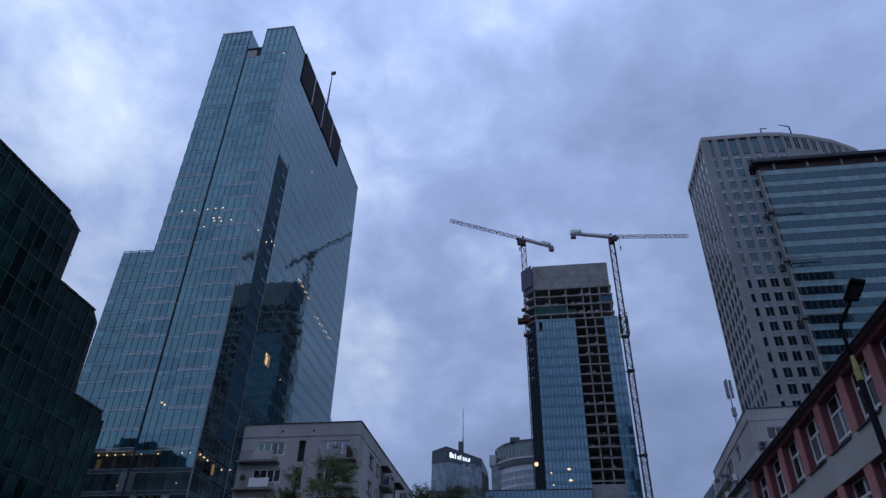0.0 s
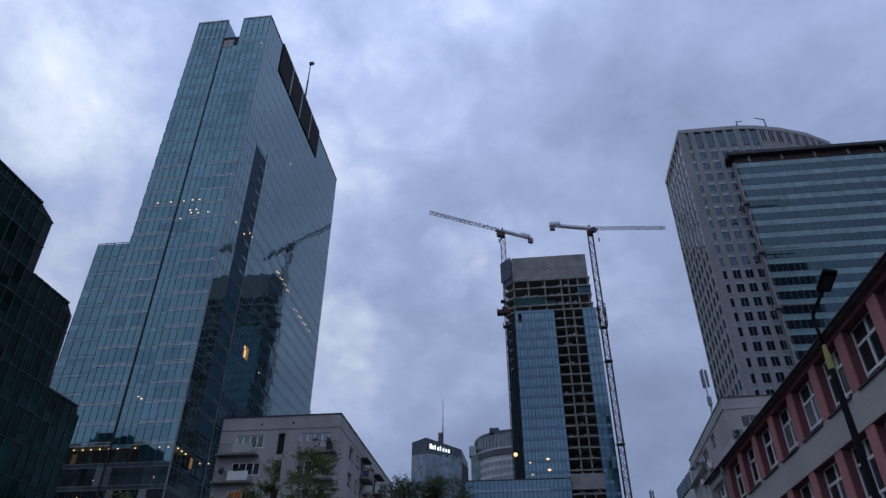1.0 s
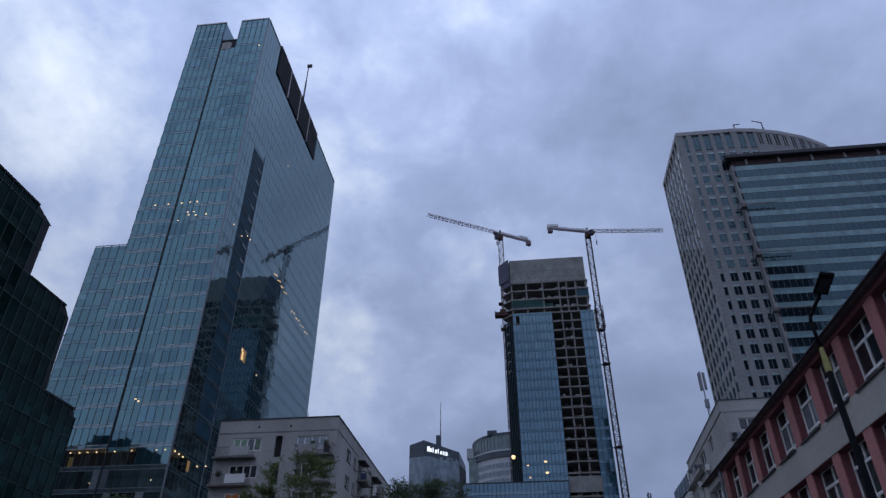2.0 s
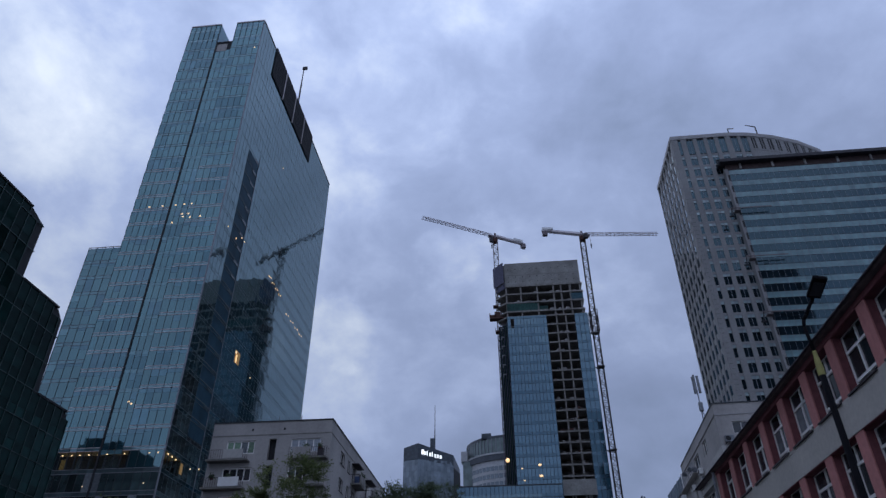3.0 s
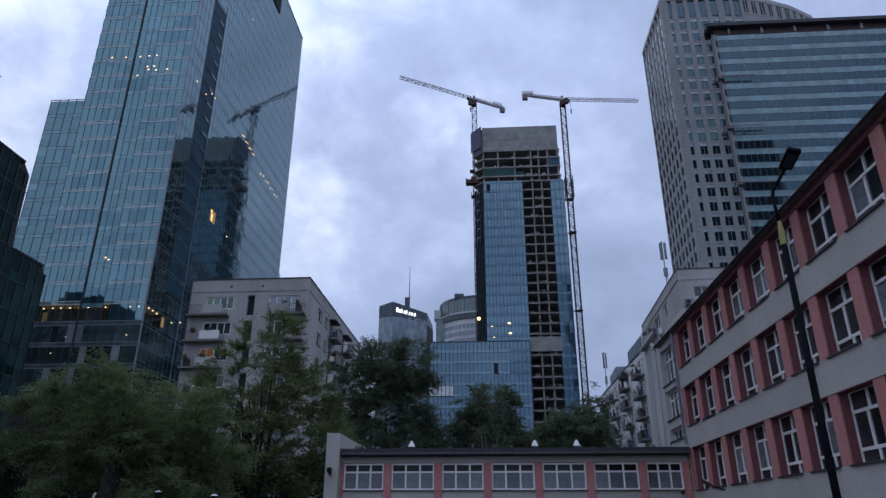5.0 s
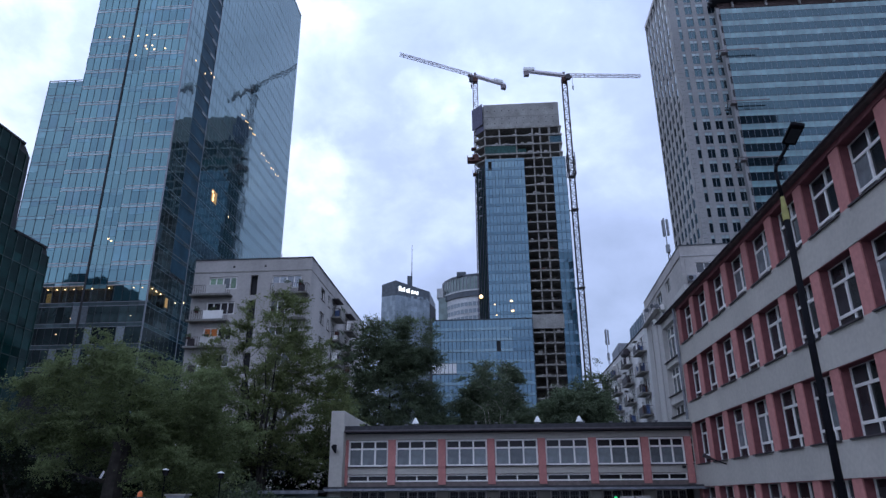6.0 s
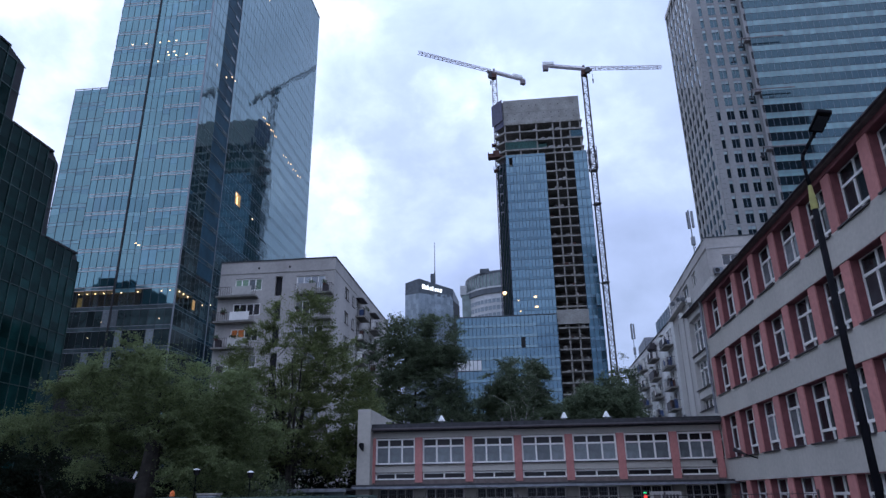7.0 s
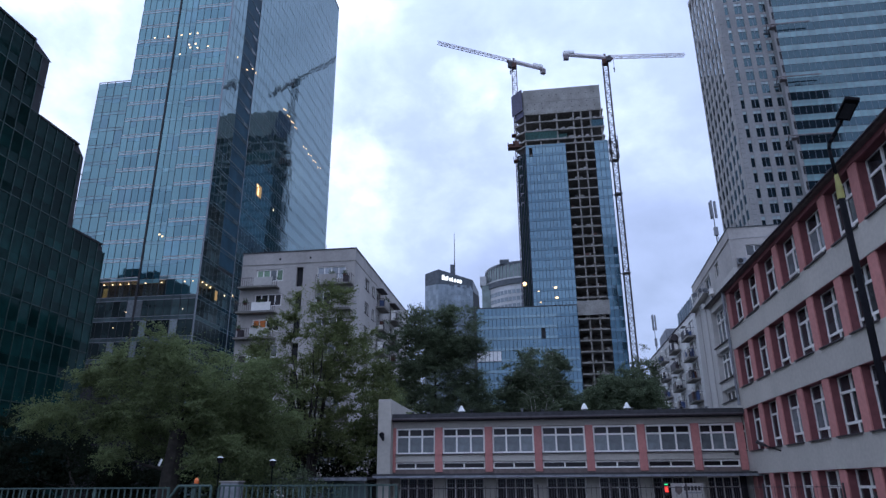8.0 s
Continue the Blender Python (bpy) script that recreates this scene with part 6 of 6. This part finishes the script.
    v = [bm.verts.new(p) for p in ((0.25, -0.012, 2.1), (0.6, -0.012, 2.1), (0.6, -0.012, 1.85), (0.425, -0.012, 1.68), (0.25, -0.012, 1.85))]
    bm.faces.new(v)
    part("shield", bm, "eaves", s)
    part("red_strip", boxes((0.06, 1.64, -0.012, 0.0, 1.38, 1.5)), "rust", s)
    part("legs", boxes((0.1, 0.16, 0.05, 0.1, 0.2, 2.2), (1.5, 1.56, 0.05, 0.1, 0.2, 2.2)), "galv", s)


link_building()


# ---------- trees ----------
def tree(label, at, height, radius, trunk_r, trunk_h, seed, leafmat, leaves, size, clusters=70, bark="bark", stems=1, low=0.25, squash=1.0, spread=0.5, name="tree", lobes=None, stub=0, rise=0.05):
    """A tapered trunk with bent limbs that end in loose clumps of small leaves."""
    r = random.Random(seed)
    nr = np.random.RandomState(seed)
    t = thing(name, label, "tree", pose(*at), group="")
    cz, rz = (height * (1 + low)) / 2, height * (1 - low) / 2
    bm = bmesh.new()
    tops = []
    for s in range(stems):
        a = 2 * math.pi * s / stems + r.random()
        base = Vector((math.cos(a), math.sin(a), 0)) * (0.25 if stems > 1 else 0)
        lean = Vector((math.cos(a), math.sin(a), 0)) * (radius * 0.28 if stems > 1 else r.random() * 0.3)
        prev, pr = base, trunk_r
        n = 5
        for k in range(1, n + 1):
            f = k / n
            p = base + lean * f * f + Vector((r.gauss(0, 0.06), r.gauss(0, 0.06), height * (0.72 if stems == 1 else 0.66) * f))
            rad = trunk_r * (1 - 0.8 * f)
            bar(bm, prev, p, pr, rad, 7)
            tops.append((p.copy(), rad))
            prev, pr = p, rad
    if stub:
        bar(bm, (0, 0, 0), (0.1, 0, stub * 0.6), trunk_r * 1.15, trunk_r, 9)
        bar(bm, (0.1, 0, stub * 0.6), (0.22, 0, stub), trunk_r, trunk_r * 0.8, 9)
    centres = []
    if lobes:
        vols = [a[3] * a[3] * a[4] for a in lobes]
        picks = r.choices(range(len(lobes)), [v ** 0.8 for v in vols], k=clusters)
    for k in range(clusters):
        for _ in range(40):
            v = Vector((r.uniform(-1, 1), r.uniform(-1, 1), r.uniform(-1, 1)))
            if 0.30 < v.length < 1:
                break
        bump = 0.95 + 0.55 * noise.noise(v.normalized() * 1.7 + Vector((seed * 3.1, 0, 0)))
        shape = 1.0 if v.z < 0 else 1.0 - 0.25 * v.z * squash
        c = Vector((v.x * radius * bump * shape, v.y * radius * bump * shape, cz + v.z * rz * (0.85 + 0.25 * bump)))
        if lobes:
            lx, ly, lz, lr, lh = lobes[picks[k]]
            c = Vector((lx + v.x * lr, ly + v.y * lr, lz + v.z * lh))
        c.z = min(c.z, height)
        centres.append(c)
    # each limb grows from the nearest wood below it, so that the limbs fork
    centres.sort(key=lambda c: Vector((c.x, c.y, (c.z - 0.45 * height) * 0.5)).length)
    nodes = [q for q in tops if q[0].z > 0.2 * height]
    twigs = 7
    tw_dir, tw_len = [], []
    for c in centres:
        start, rad = min(nodes, key=lambda q: (q[0] - c).length + max(0, q[0].z + 0.25 * (q[0] - c).length - c.z) * 1.6)
        mid = start.lerp(c, 0.5) + Vector((r.gauss(0, 0.12), r.gauss(0, 0.12), -0.05 * radius * r.random()))
        r0 = min(rad * 0.72, 0.012 * radius + 0.02)
        r1 = max(r0 * 0.55, 0.008)
        bar(bm, start, mid, r0, (r0 + r1) / 2, 5)
        bar(bm, mid, c, (r0 + r1) / 2, r1, 5)
        nodes += [(mid, (r0 + r1) / 2), (c, r1)]
        away = Vector((c.x, c.y, 0))
        away = away.normalized() if away.length > 0.1 else away
        for _ in range(twigs):
            d_ = Vector((r.gauss(0, 1), r.gauss(0, 1), r.gauss(rise, 0.45))) + away * 0.7
            d_.normalize()
            ln_ = spread * r.uniform(0.9, 2.1)
            tw_dir.append(tuple(d_))
            tw_len.append(ln_)
            bar(bm, c, c + d_ * ln_ + Vector((0, 0, -0.12 * ln_)), r1 * 0.5, 0.003, 3)
    part("trunk", bm, bark, t, "bark-covered trunk with bent limbs")
    per = max(1, leaves // clusters)
    cen = np.repeat(np.array([tuple(c) for c in centres]), per, axis=0)
    n = len(cen)
    # leaves sit along the twigs, a few loose ones between them
    pick = np.repeat(np.arange(clusters), per) * twigs + nr.randint(0, twigs, n)
    tdir, tlen = np.array(tw_dir)[pick], np.array(tw_len)[pick][:, None]
    f = nr.uniform(0.12, 1.08, (n, 1))
    pos = cen + tdir * tlen * f + np.array([0, 0, -0.12]) * tlen * f * f + nr.normal(0, 1, (n, 3)) * spread * np.array([0.13, 0.13, 0.09])
    loose = nr.uniform(0, 1, n) < 0.22
    pos[loose] = cen[loose] + nr.normal(0, 1, (int(loose.sum()), 3)) * spread * np.array([0.8, 0.8, 0.55])
    pos[:, 2] = np.maximum(pos[:, 2], 0.15)
    d = nr.normal(0, 1, (n, 3))
    d[:, 2] = d[:, 2] * 0.55 - 0.3
    d += tdir * 0.8
    d /= np.linalg.norm(d, axis=1)[:, None]
    e = np.cross(d, nr.normal(0, 1, (n, 3)) + np.array([0, 0, 0.9]))
    e /= np.linalg.norm(e, axis=1)[:, None]
    ln = size * nr.uniform(0.7, 1.35, (n, 1))
    tip, mid_, wd = d * ln, d * ln * 0.5, e * ln * 0.32
    v = np.stack([pos, pos + mid_ + wd, pos + tip, pos + mid_ - wd], axis=1).reshape(-1, 3)
    me = bpy.data.meshes.new("crown")
    me.vertices.add(len(v))
    me.vertices.foreach_set("co", v.ravel())
    me.loops.add(4 * n)
    me.loops.foreach_set("vertex_index", np.arange(4 * n))
    me.polygons.add(n)
    me.polygons.foreach_set("loop_start", np.arange(n) * 4)
    me.update(calc_edges=True)
    me.materials.append(M[leafmat])
    part("crown", me, leafmat, t)
    return t


tree("broad leafy green tree with a thick dark trunk", (-16.0, 28.4, 0), 9.3, 5.0, 0.40, 3.0, 3, "leaf", 165000, 0.086, 340, spread=0.5, stub=4.4,
     lobes=((-5.0, 0, 5.0, 1.9, 0.8), (-3.2, 0, 6.2, 2.0, 1.6), (-0.4, 0, 7.0, 2.7, 1.8), (2.2, 0, 6.2, 1.9, 1.9), (-2.6, 0.4, 4.6, 1.8, 0.7), (-1.0, 2.4, 4.4, 2.0, 1.3), (1.6, 1.8, 4.0, 2.0, 1.6), (3.6, 1.0, 4.0, 1.8, 1.9), (-1.9, -1.2, 3.2, 1.1, 0.45), (2.6, -0.6, 2.9, 1.5, 1.1), (0.2, -1.4, 5.0, 1.6, 0.8)))
tree("multi-stemmed slender tree with sparse green leaves", (-14.1, 41.0, 0), 15.4, 4.4, 0.15, 2.0, 5, "leaf_pale", 140000, 0.10, 370, stems=7, spread=0.5, rise=0.75,
     lobes=((-1.6, 0, 12.6, 0.9, 1.9), (0.7, 0, 13.0, 1.3, 2.1), (-2.9, 0, 10.2, 1.4, 2.1), (-4.2, 0, 8.2, 1.3, 1.7), (2.6, 0, 10.4, 1.4, 2.0), (-0.3, 0.4, 8.2, 2.4, 2.0), (0.7, 0, 10.2, 1.7, 2.0), (1.9, 0, 7.6, 1.5, 1.8), (-3.7, 0, 6.2, 1.8, 2.0), (4.2, 0, 7.4, 1.3, 1.9), (0.2, 0.8, 5.0, 2.8, 1.7), (3.0, 0, 4.2, 1.5, 1.6), (-3.4, 0, 3.2, 1.9, 1.3), (5.2, 0, 5.2, 1.0, 1.7)))
tree("leafy green tree between the yard and the flats", (-17.4, 38.5, 0), 9.5, 3.6, 0.2, 2.0, 6, "leaf", 16000, 0.135, 110, low=0.2, spread=0.6)
tree("young green tree beside the school link", (-10.2, 43.0, 0), 9.2, 2.6, 0.12, 2.0, 16, "leaf", 9000, 0.15, 55, low=0.2, spread=0.5)
tree("dense dark-green tree behind the school link", (-8.9, 57.5, 0), 17.6, 5.0, 0.25, 3.0, 7, "leaf_dark", 150000, 0.13, 420, spread=0.62,
     lobes=((-0.6, 0, 14.9, 2.1, 2.3), (2.0, 0, 14.8, 1.8, 2.5), (-1.6, 0, 12.6, 1.5, 2.6), (0.7, 0, 11.5, 3.0, 3.0), (3.3, 0, 11.4, 1.3, 3.2), (-2.2, 0, 8.6, 1.7, 2.4), (-2.7, 0.8, 9.4, 1.0, 1.6), (-2.4, 0.8, 7.4, 1.2, 1.4), (0.6, 0, 7.5, 3.6, 2.6), (0.6, 0, 13.2, 2.2, 2.4), (3.3, 0, 8.2, 1.4, 2.2)))
tree("dense dark-green tree with pale birch trunks", (0.0, 60.0, 0), 13.9, 4.0, 0.13, 3.0, 8, "leaf_dark", 110000, 0.15, 320, bark="birch", stems=3, spread=0.55,
     lobes=((-1.3, 1.4, 11.8, 1.5, 1.8), (1.3, 1.2, 11.6, 1.4, 1.8), (-0.4, 2.6, 9.8, 2.8, 1.9), (2.2, 1.4, 9.2, 1.2, 1.6), (0, 2.6, 7.2, 3.0, 2.0)))
tree("slim birch with pale trunks before the dark trees", (-0.1, 55.6, 0), 13.2, 1.8, 0.10, 3.0, 21, "leaf_dark", 5000, 0.15, 40, bark="birch", stems=2, low=0.45, spread=0.5)
tree("low dark-green tree behind the flat roof", (7.0, 60.0, 0), 11.6, 4.6, 0.2, 2.0, 9, "leaf_dark", 100000, 0.15, 300, spread=0.6,
     lobes=((0, 0, 9.2, 2.6, 1.7), (1.9, 0, 8.4, 1.6, 1.7), (-2.2, 0, 8.2, 1.8, 1.7), (0, 0, 7.0, 4.0, 1.8), (-4.2, 0, 7.3, 1.6, 1.5)))
tree("bushy dark-green tree beside the far flats", (8.1, 62.0, 0), 12.4, 2.4, 0.15, 2.0, 23, "leaf_dark", 30000, 0.15, 110, spread=0.5,
     lobes=((0.3, 0, 11.0, 1.0, 1.2), (-0.8, 0, 9.6, 1.5, 1.5), (1.2, 0, 9.4, 1.4, 1.5), (0, 0, 7.4, 2.3, 1.6)))
tree("dark-green tree filling the gap behind the roof", (-3.8, 62.0, 0), 10.6, 3.0, 0.2, 2.0, 10, "leaf_dark", 52000, 0.16, 160, low=0.1, spread=0.75)
tree("thin sparse tree near the far flats", (11.3, 74.0, 0), 14.6, 1.8, 0.1, 3.0, 12, "leaf_dark", 9000, 0.17, 60, low=0.15, squash=1.2, spread=0.6)
tree("wispy tree with twiggy tops beside the crane", (12.2, 80.0, 0), 17.4, 2.4, 0.09, 3.0, 41, "leaf_dark", 9000, 0.15, 70, stems=3, spread=0.5,
     lobes=((0.3, 0, 16.8, 0.45, 0.6), (-0.7, 0, 15.2, 0.6, 0.7), (0.9, 0, 15.1, 0.8, 0.9), (0.1, 0, 13.4, 1.6, 1.3), (0, 0, 11.4, 1.7, 1.5)))
tree("thin sparse tree rising beside the dark tree", (-12.2, 58.0, 0), 15.8, 2.0, 0.12, 3.0, 13, "leaf_dark", 4000, 0.2, 40, low=0.3, squash=1.2, spread=0.5)
# This hedge is added to fill the gap that deep shade leaves black.
tree("added near-black hedge for the deep shade under the trees", (-24.0, 34.5, 0), 6.6, 5.0, 0.1, 1.0, 31, "leaf_shade", 60000, 0.15, 160, stems=4, spread=0.6, name="shrub",
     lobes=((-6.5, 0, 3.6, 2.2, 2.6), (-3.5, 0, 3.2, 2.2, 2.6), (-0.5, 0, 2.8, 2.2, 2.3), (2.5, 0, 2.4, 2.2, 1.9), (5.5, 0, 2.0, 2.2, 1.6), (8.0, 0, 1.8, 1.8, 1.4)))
tree("dense dark shrubs behind the slender tree", (-14.4, 44.5, 0), 7.6, 4.0, 0.1, 1.0, 33, "leaf_shade", 27000, 0.15, 90, stems=4, spread=0.6, name="shrub",
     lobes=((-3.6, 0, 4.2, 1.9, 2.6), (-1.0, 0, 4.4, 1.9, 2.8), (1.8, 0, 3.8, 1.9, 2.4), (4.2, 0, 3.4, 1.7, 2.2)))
tree("dark shrubs along the yard behind the fence", (-14.6, 34.0, 0), 3.8, 3.6, 0.1, 1.0, 15, "leaf_dark", 10000, 0.15, 60, stems=3, low=0.05, spread=0.6, name="shrub")


# ---------- street lamp near the school ----------
def street_lamp():
    t = thing("street_lamp", "dark street lamp with a faded yellow band and flat head", "street lamp", pose(4.24, 9.06, 0))
    bm = bmesh.new()
    bar(bm, (0, 0, 0), (0, 0, 5.69), 0.054, 0.043, 14)
    part("pole", bm, "pole", t, smooth=True)
    bm = bmesh.new()
    bar(bm, (0, 0, 5.67), (0, 0, 5.78), 0.047, 0.049, 14)
    bar(bm, (0, 0, 5.78), (0, 0, 6.05), 0.049, 0.024, 14)
    part("yellow_band", bm, "yellow", t, "faded yellow tapered sleeve")
    bm = bmesh.new()
    pts = [(0, 0, 6.03), (-0.02, 0, 6.42), (0.0, 0, 6.52), (0.05, -0.02, 6.6), (0.18, -0.06, 6.81), (0.19, -0.12, 6.84)]
    for a, b in zip(pts, pts[1:]):
        bar(bm, a, b, 0.026, 0.025, 10)
    part("arm", bm, "pole", t, smooth=True)
    head = part("lamp_head", bevelled(boxes((0, 0.41, -0.095, 0.095, -0.03, 0.03)), 0.02, 2), "pole", t, at=pose(0.189, -0.114, 6.833, 165.5, -13.0, -91.5))
    part("lens", boxes((0.05, 0.34, -0.07, 0.07, 0.03, 0.038)), "glass_window", head)


street_lamp()


def yard_lamp(x, y, h):
    t = thing("yard_lamp", "small yard lamp post with a flat pale hood", "lamp post", pose(x, y, 0), group="small yard lamps")
    bm = bmesh.new()
    bar(bm, (0, 0, 0), (0, 0, h), 0.026, 0.022, 8)
    part("pole", bm, "pole", t)
    bm = bmesh.new()
    bar(bm, (0, 0, h), (0, 0, h + 0.07), 0.16, 0.04, 14)
    part("hood", bm, "white_sheet", t)
    bm = bmesh.new()
    bar(bm, (0, 0, h - 0.2), (0, 0, h), 0.1, 0.14, 10)
    part("glass", bm, "glass_dim", t)


yard_lamp(-13.0, 26.9, 3.1)
yard_lamp(-11.1, 27.8, 3.0)


# ---------- fence along the yard ----------
def fence():
    t = thing("picket_fence", "green-painted metal picket fence along the yard", "fence", pose(0, 20, 0))
    for z, hh in ((0.25, 0.03), (1.97, 0.022)):
        part("rail", boxes((-21.0, -11.2, -0.03, 0.03, z - hh, z + hh)), "fence", t)
        part("rail", boxes((-9.6, -4.2, -0.03, 0.03, z - hh + 0.05, z + hh + 0.05)), "fence", t)
    pk = mesh_of("picket", boxes((-0.02, 0.02, -0.012, 0.012, 0.1, 1.95)), "fence")
    for k in range(47):
        part("picket", pk, "fence", t, at=pose(-20.9 + k * 0.207, 0, 0))
    for k in range(30):
        part("picket", pk, "fence", t, at=pose(-9.45 + k * 0.18, 0, 0.05))
    po = mesh_of("post", bevelled(boxes((-0.035, 0.035, -0.035, 0.035, 0, 1.99)), 0.006, 1), "fence")
    for x in (-21.0, -18.5, -16.0, -13.6, -11.2, -9.6, -7.0, -4.2):
        part("post", po, "fence", t, at=pose(x, 0, 0))
    g = thing("sliding_gate", "green tubular gate with an orange warning beacon", "gate", pose(-10.4, 19.9, 0))
    bm = bmesh.new()
    for a, b in (((-0.75, 0, 1.6), (-0.45, 0, 2.02)), ((-0.45, 0, 2.02), (0.6, 0, 2.02)), ((-0.75, 0, 1.6), (-0.75, 0, 0.1)), ((0.6, 0, 2.02), (0.6, 0, 0.1)), ((-0.75, 0, 0.2), (0.6, 0, 0.2)), ((-0.2, 0, 0.2), (-0.2, 0, 2.0)), ((0.25, 0, 0.2), (0.25, 0, 2.0))):
        bar(bm, a, b, 0.04, n=8)
    part("gate_frame", bm, "fence", g)
    part("gate_post", boxes((-0.06, 0.06, 0.06, 0.18, 0, 2.06)), "fence", g)
    part("beacon_base", boxes((-0.05, 0.15, 0.04, 0.2, 2.06, 2.09)), "black", g)
    bm = bmesh.new()
    bar(bm, (0.05, 0.12, 2.09), (0.05, 0.12, 2.19), 0.075, 0.07, 12)
    bar(bm, (0.05, 0.12, 2.19), (0.05, 0.12, 2.25), 0.07, 0.03, 12)
    part("beacon", bm, "orange", g, "orange plastic beacon")
    m = thing("mesh_fence", "thin grey wire mesh fence before the school", "fence", pose(0, 24, 0))
    bm = bmesh.new()
    for k in range(90):
        bar(bm, (-5.0 + k * 0.16, 0, 0.1), (-5.0 + k * 0.16, 0, 1.98), 0.006)
    tagged(part("wire_mesh", bm, "sill", m), kind="stuff")
    for z in (0.3, 1.0, 1.9):
        part("rail", boxes((-5, 9.4, -0.01, 0.01, z - 0.01, z + 0.01)), "sill", m)
    pm = mesh_of("post", boxes((-0.025, 0.025, -0.025, 0.025, 0, 2.02)), "sill")
    for k in range(7):
        part("post", pm, "sill", m, at=pose(-5 + k * 2.4, 0, 0))


fence()


def utility_cabinet():
    t = thing("utility_cabinet", "pale grey utility cabinet behind the picket fence", "cabinet", pose(-10.05, 21.0, 0))
    part("casing", bevelled(boxes((0, 0.6, 0, 0.4, 0.1, 2.12)), 0.02, 1), "galv", t)
    part("cap", boxes((-0.03, 0.63, -0.03, 0.43, 2.12, 2.17)), "concrete_dark", t)
    part("base", boxes((0.02, 0.58, 0.02, 0.38, 0, 0.1)), "concrete_dark", t)
    part("door", boxes((0.05, 0.55, -0.015, 0, 0.2, 2.05)), "galv", t)


utility_cabinet()


def trunk_tag():
    t = thing("trunk_tag", "small white plate nailed to the tree trunk", "sign", pose(-16.27, 27.98, 2.85, 0, 24, 0))
    part("plate", boxes((-0.05, 0.05, -0.012, 0.0, 0, 0.3)), "white_sheet", t)


trunk_tag()


def kiosk():
    t = thing("garage_shed", "low dark shed with a flat dark roof", "shed", pose(-13.8, 36.5, 0))
    part("shed_body", boxes((0, 4.4, 0, 3, 0, 2.3)), "spandrel_low", t)
    part("roof", boxes((-0.2, 4.6, -0.3, 3.2, 2.3, 2.44)), "roofing", t)
    part("roof_edge", boxes((-0.2, 4.6, -0.36, -0.3, 2.26, 2.42)), "galv", t)
    part("shutter", boxes((0.3, 2.2, -0.04, 0.0, 0.1, 2.1)), "galv", t)
    part("door", boxes((2.7, 3.6, -0.04, 0.0, 0.0, 2.05)), "fence", t)


kiosk()
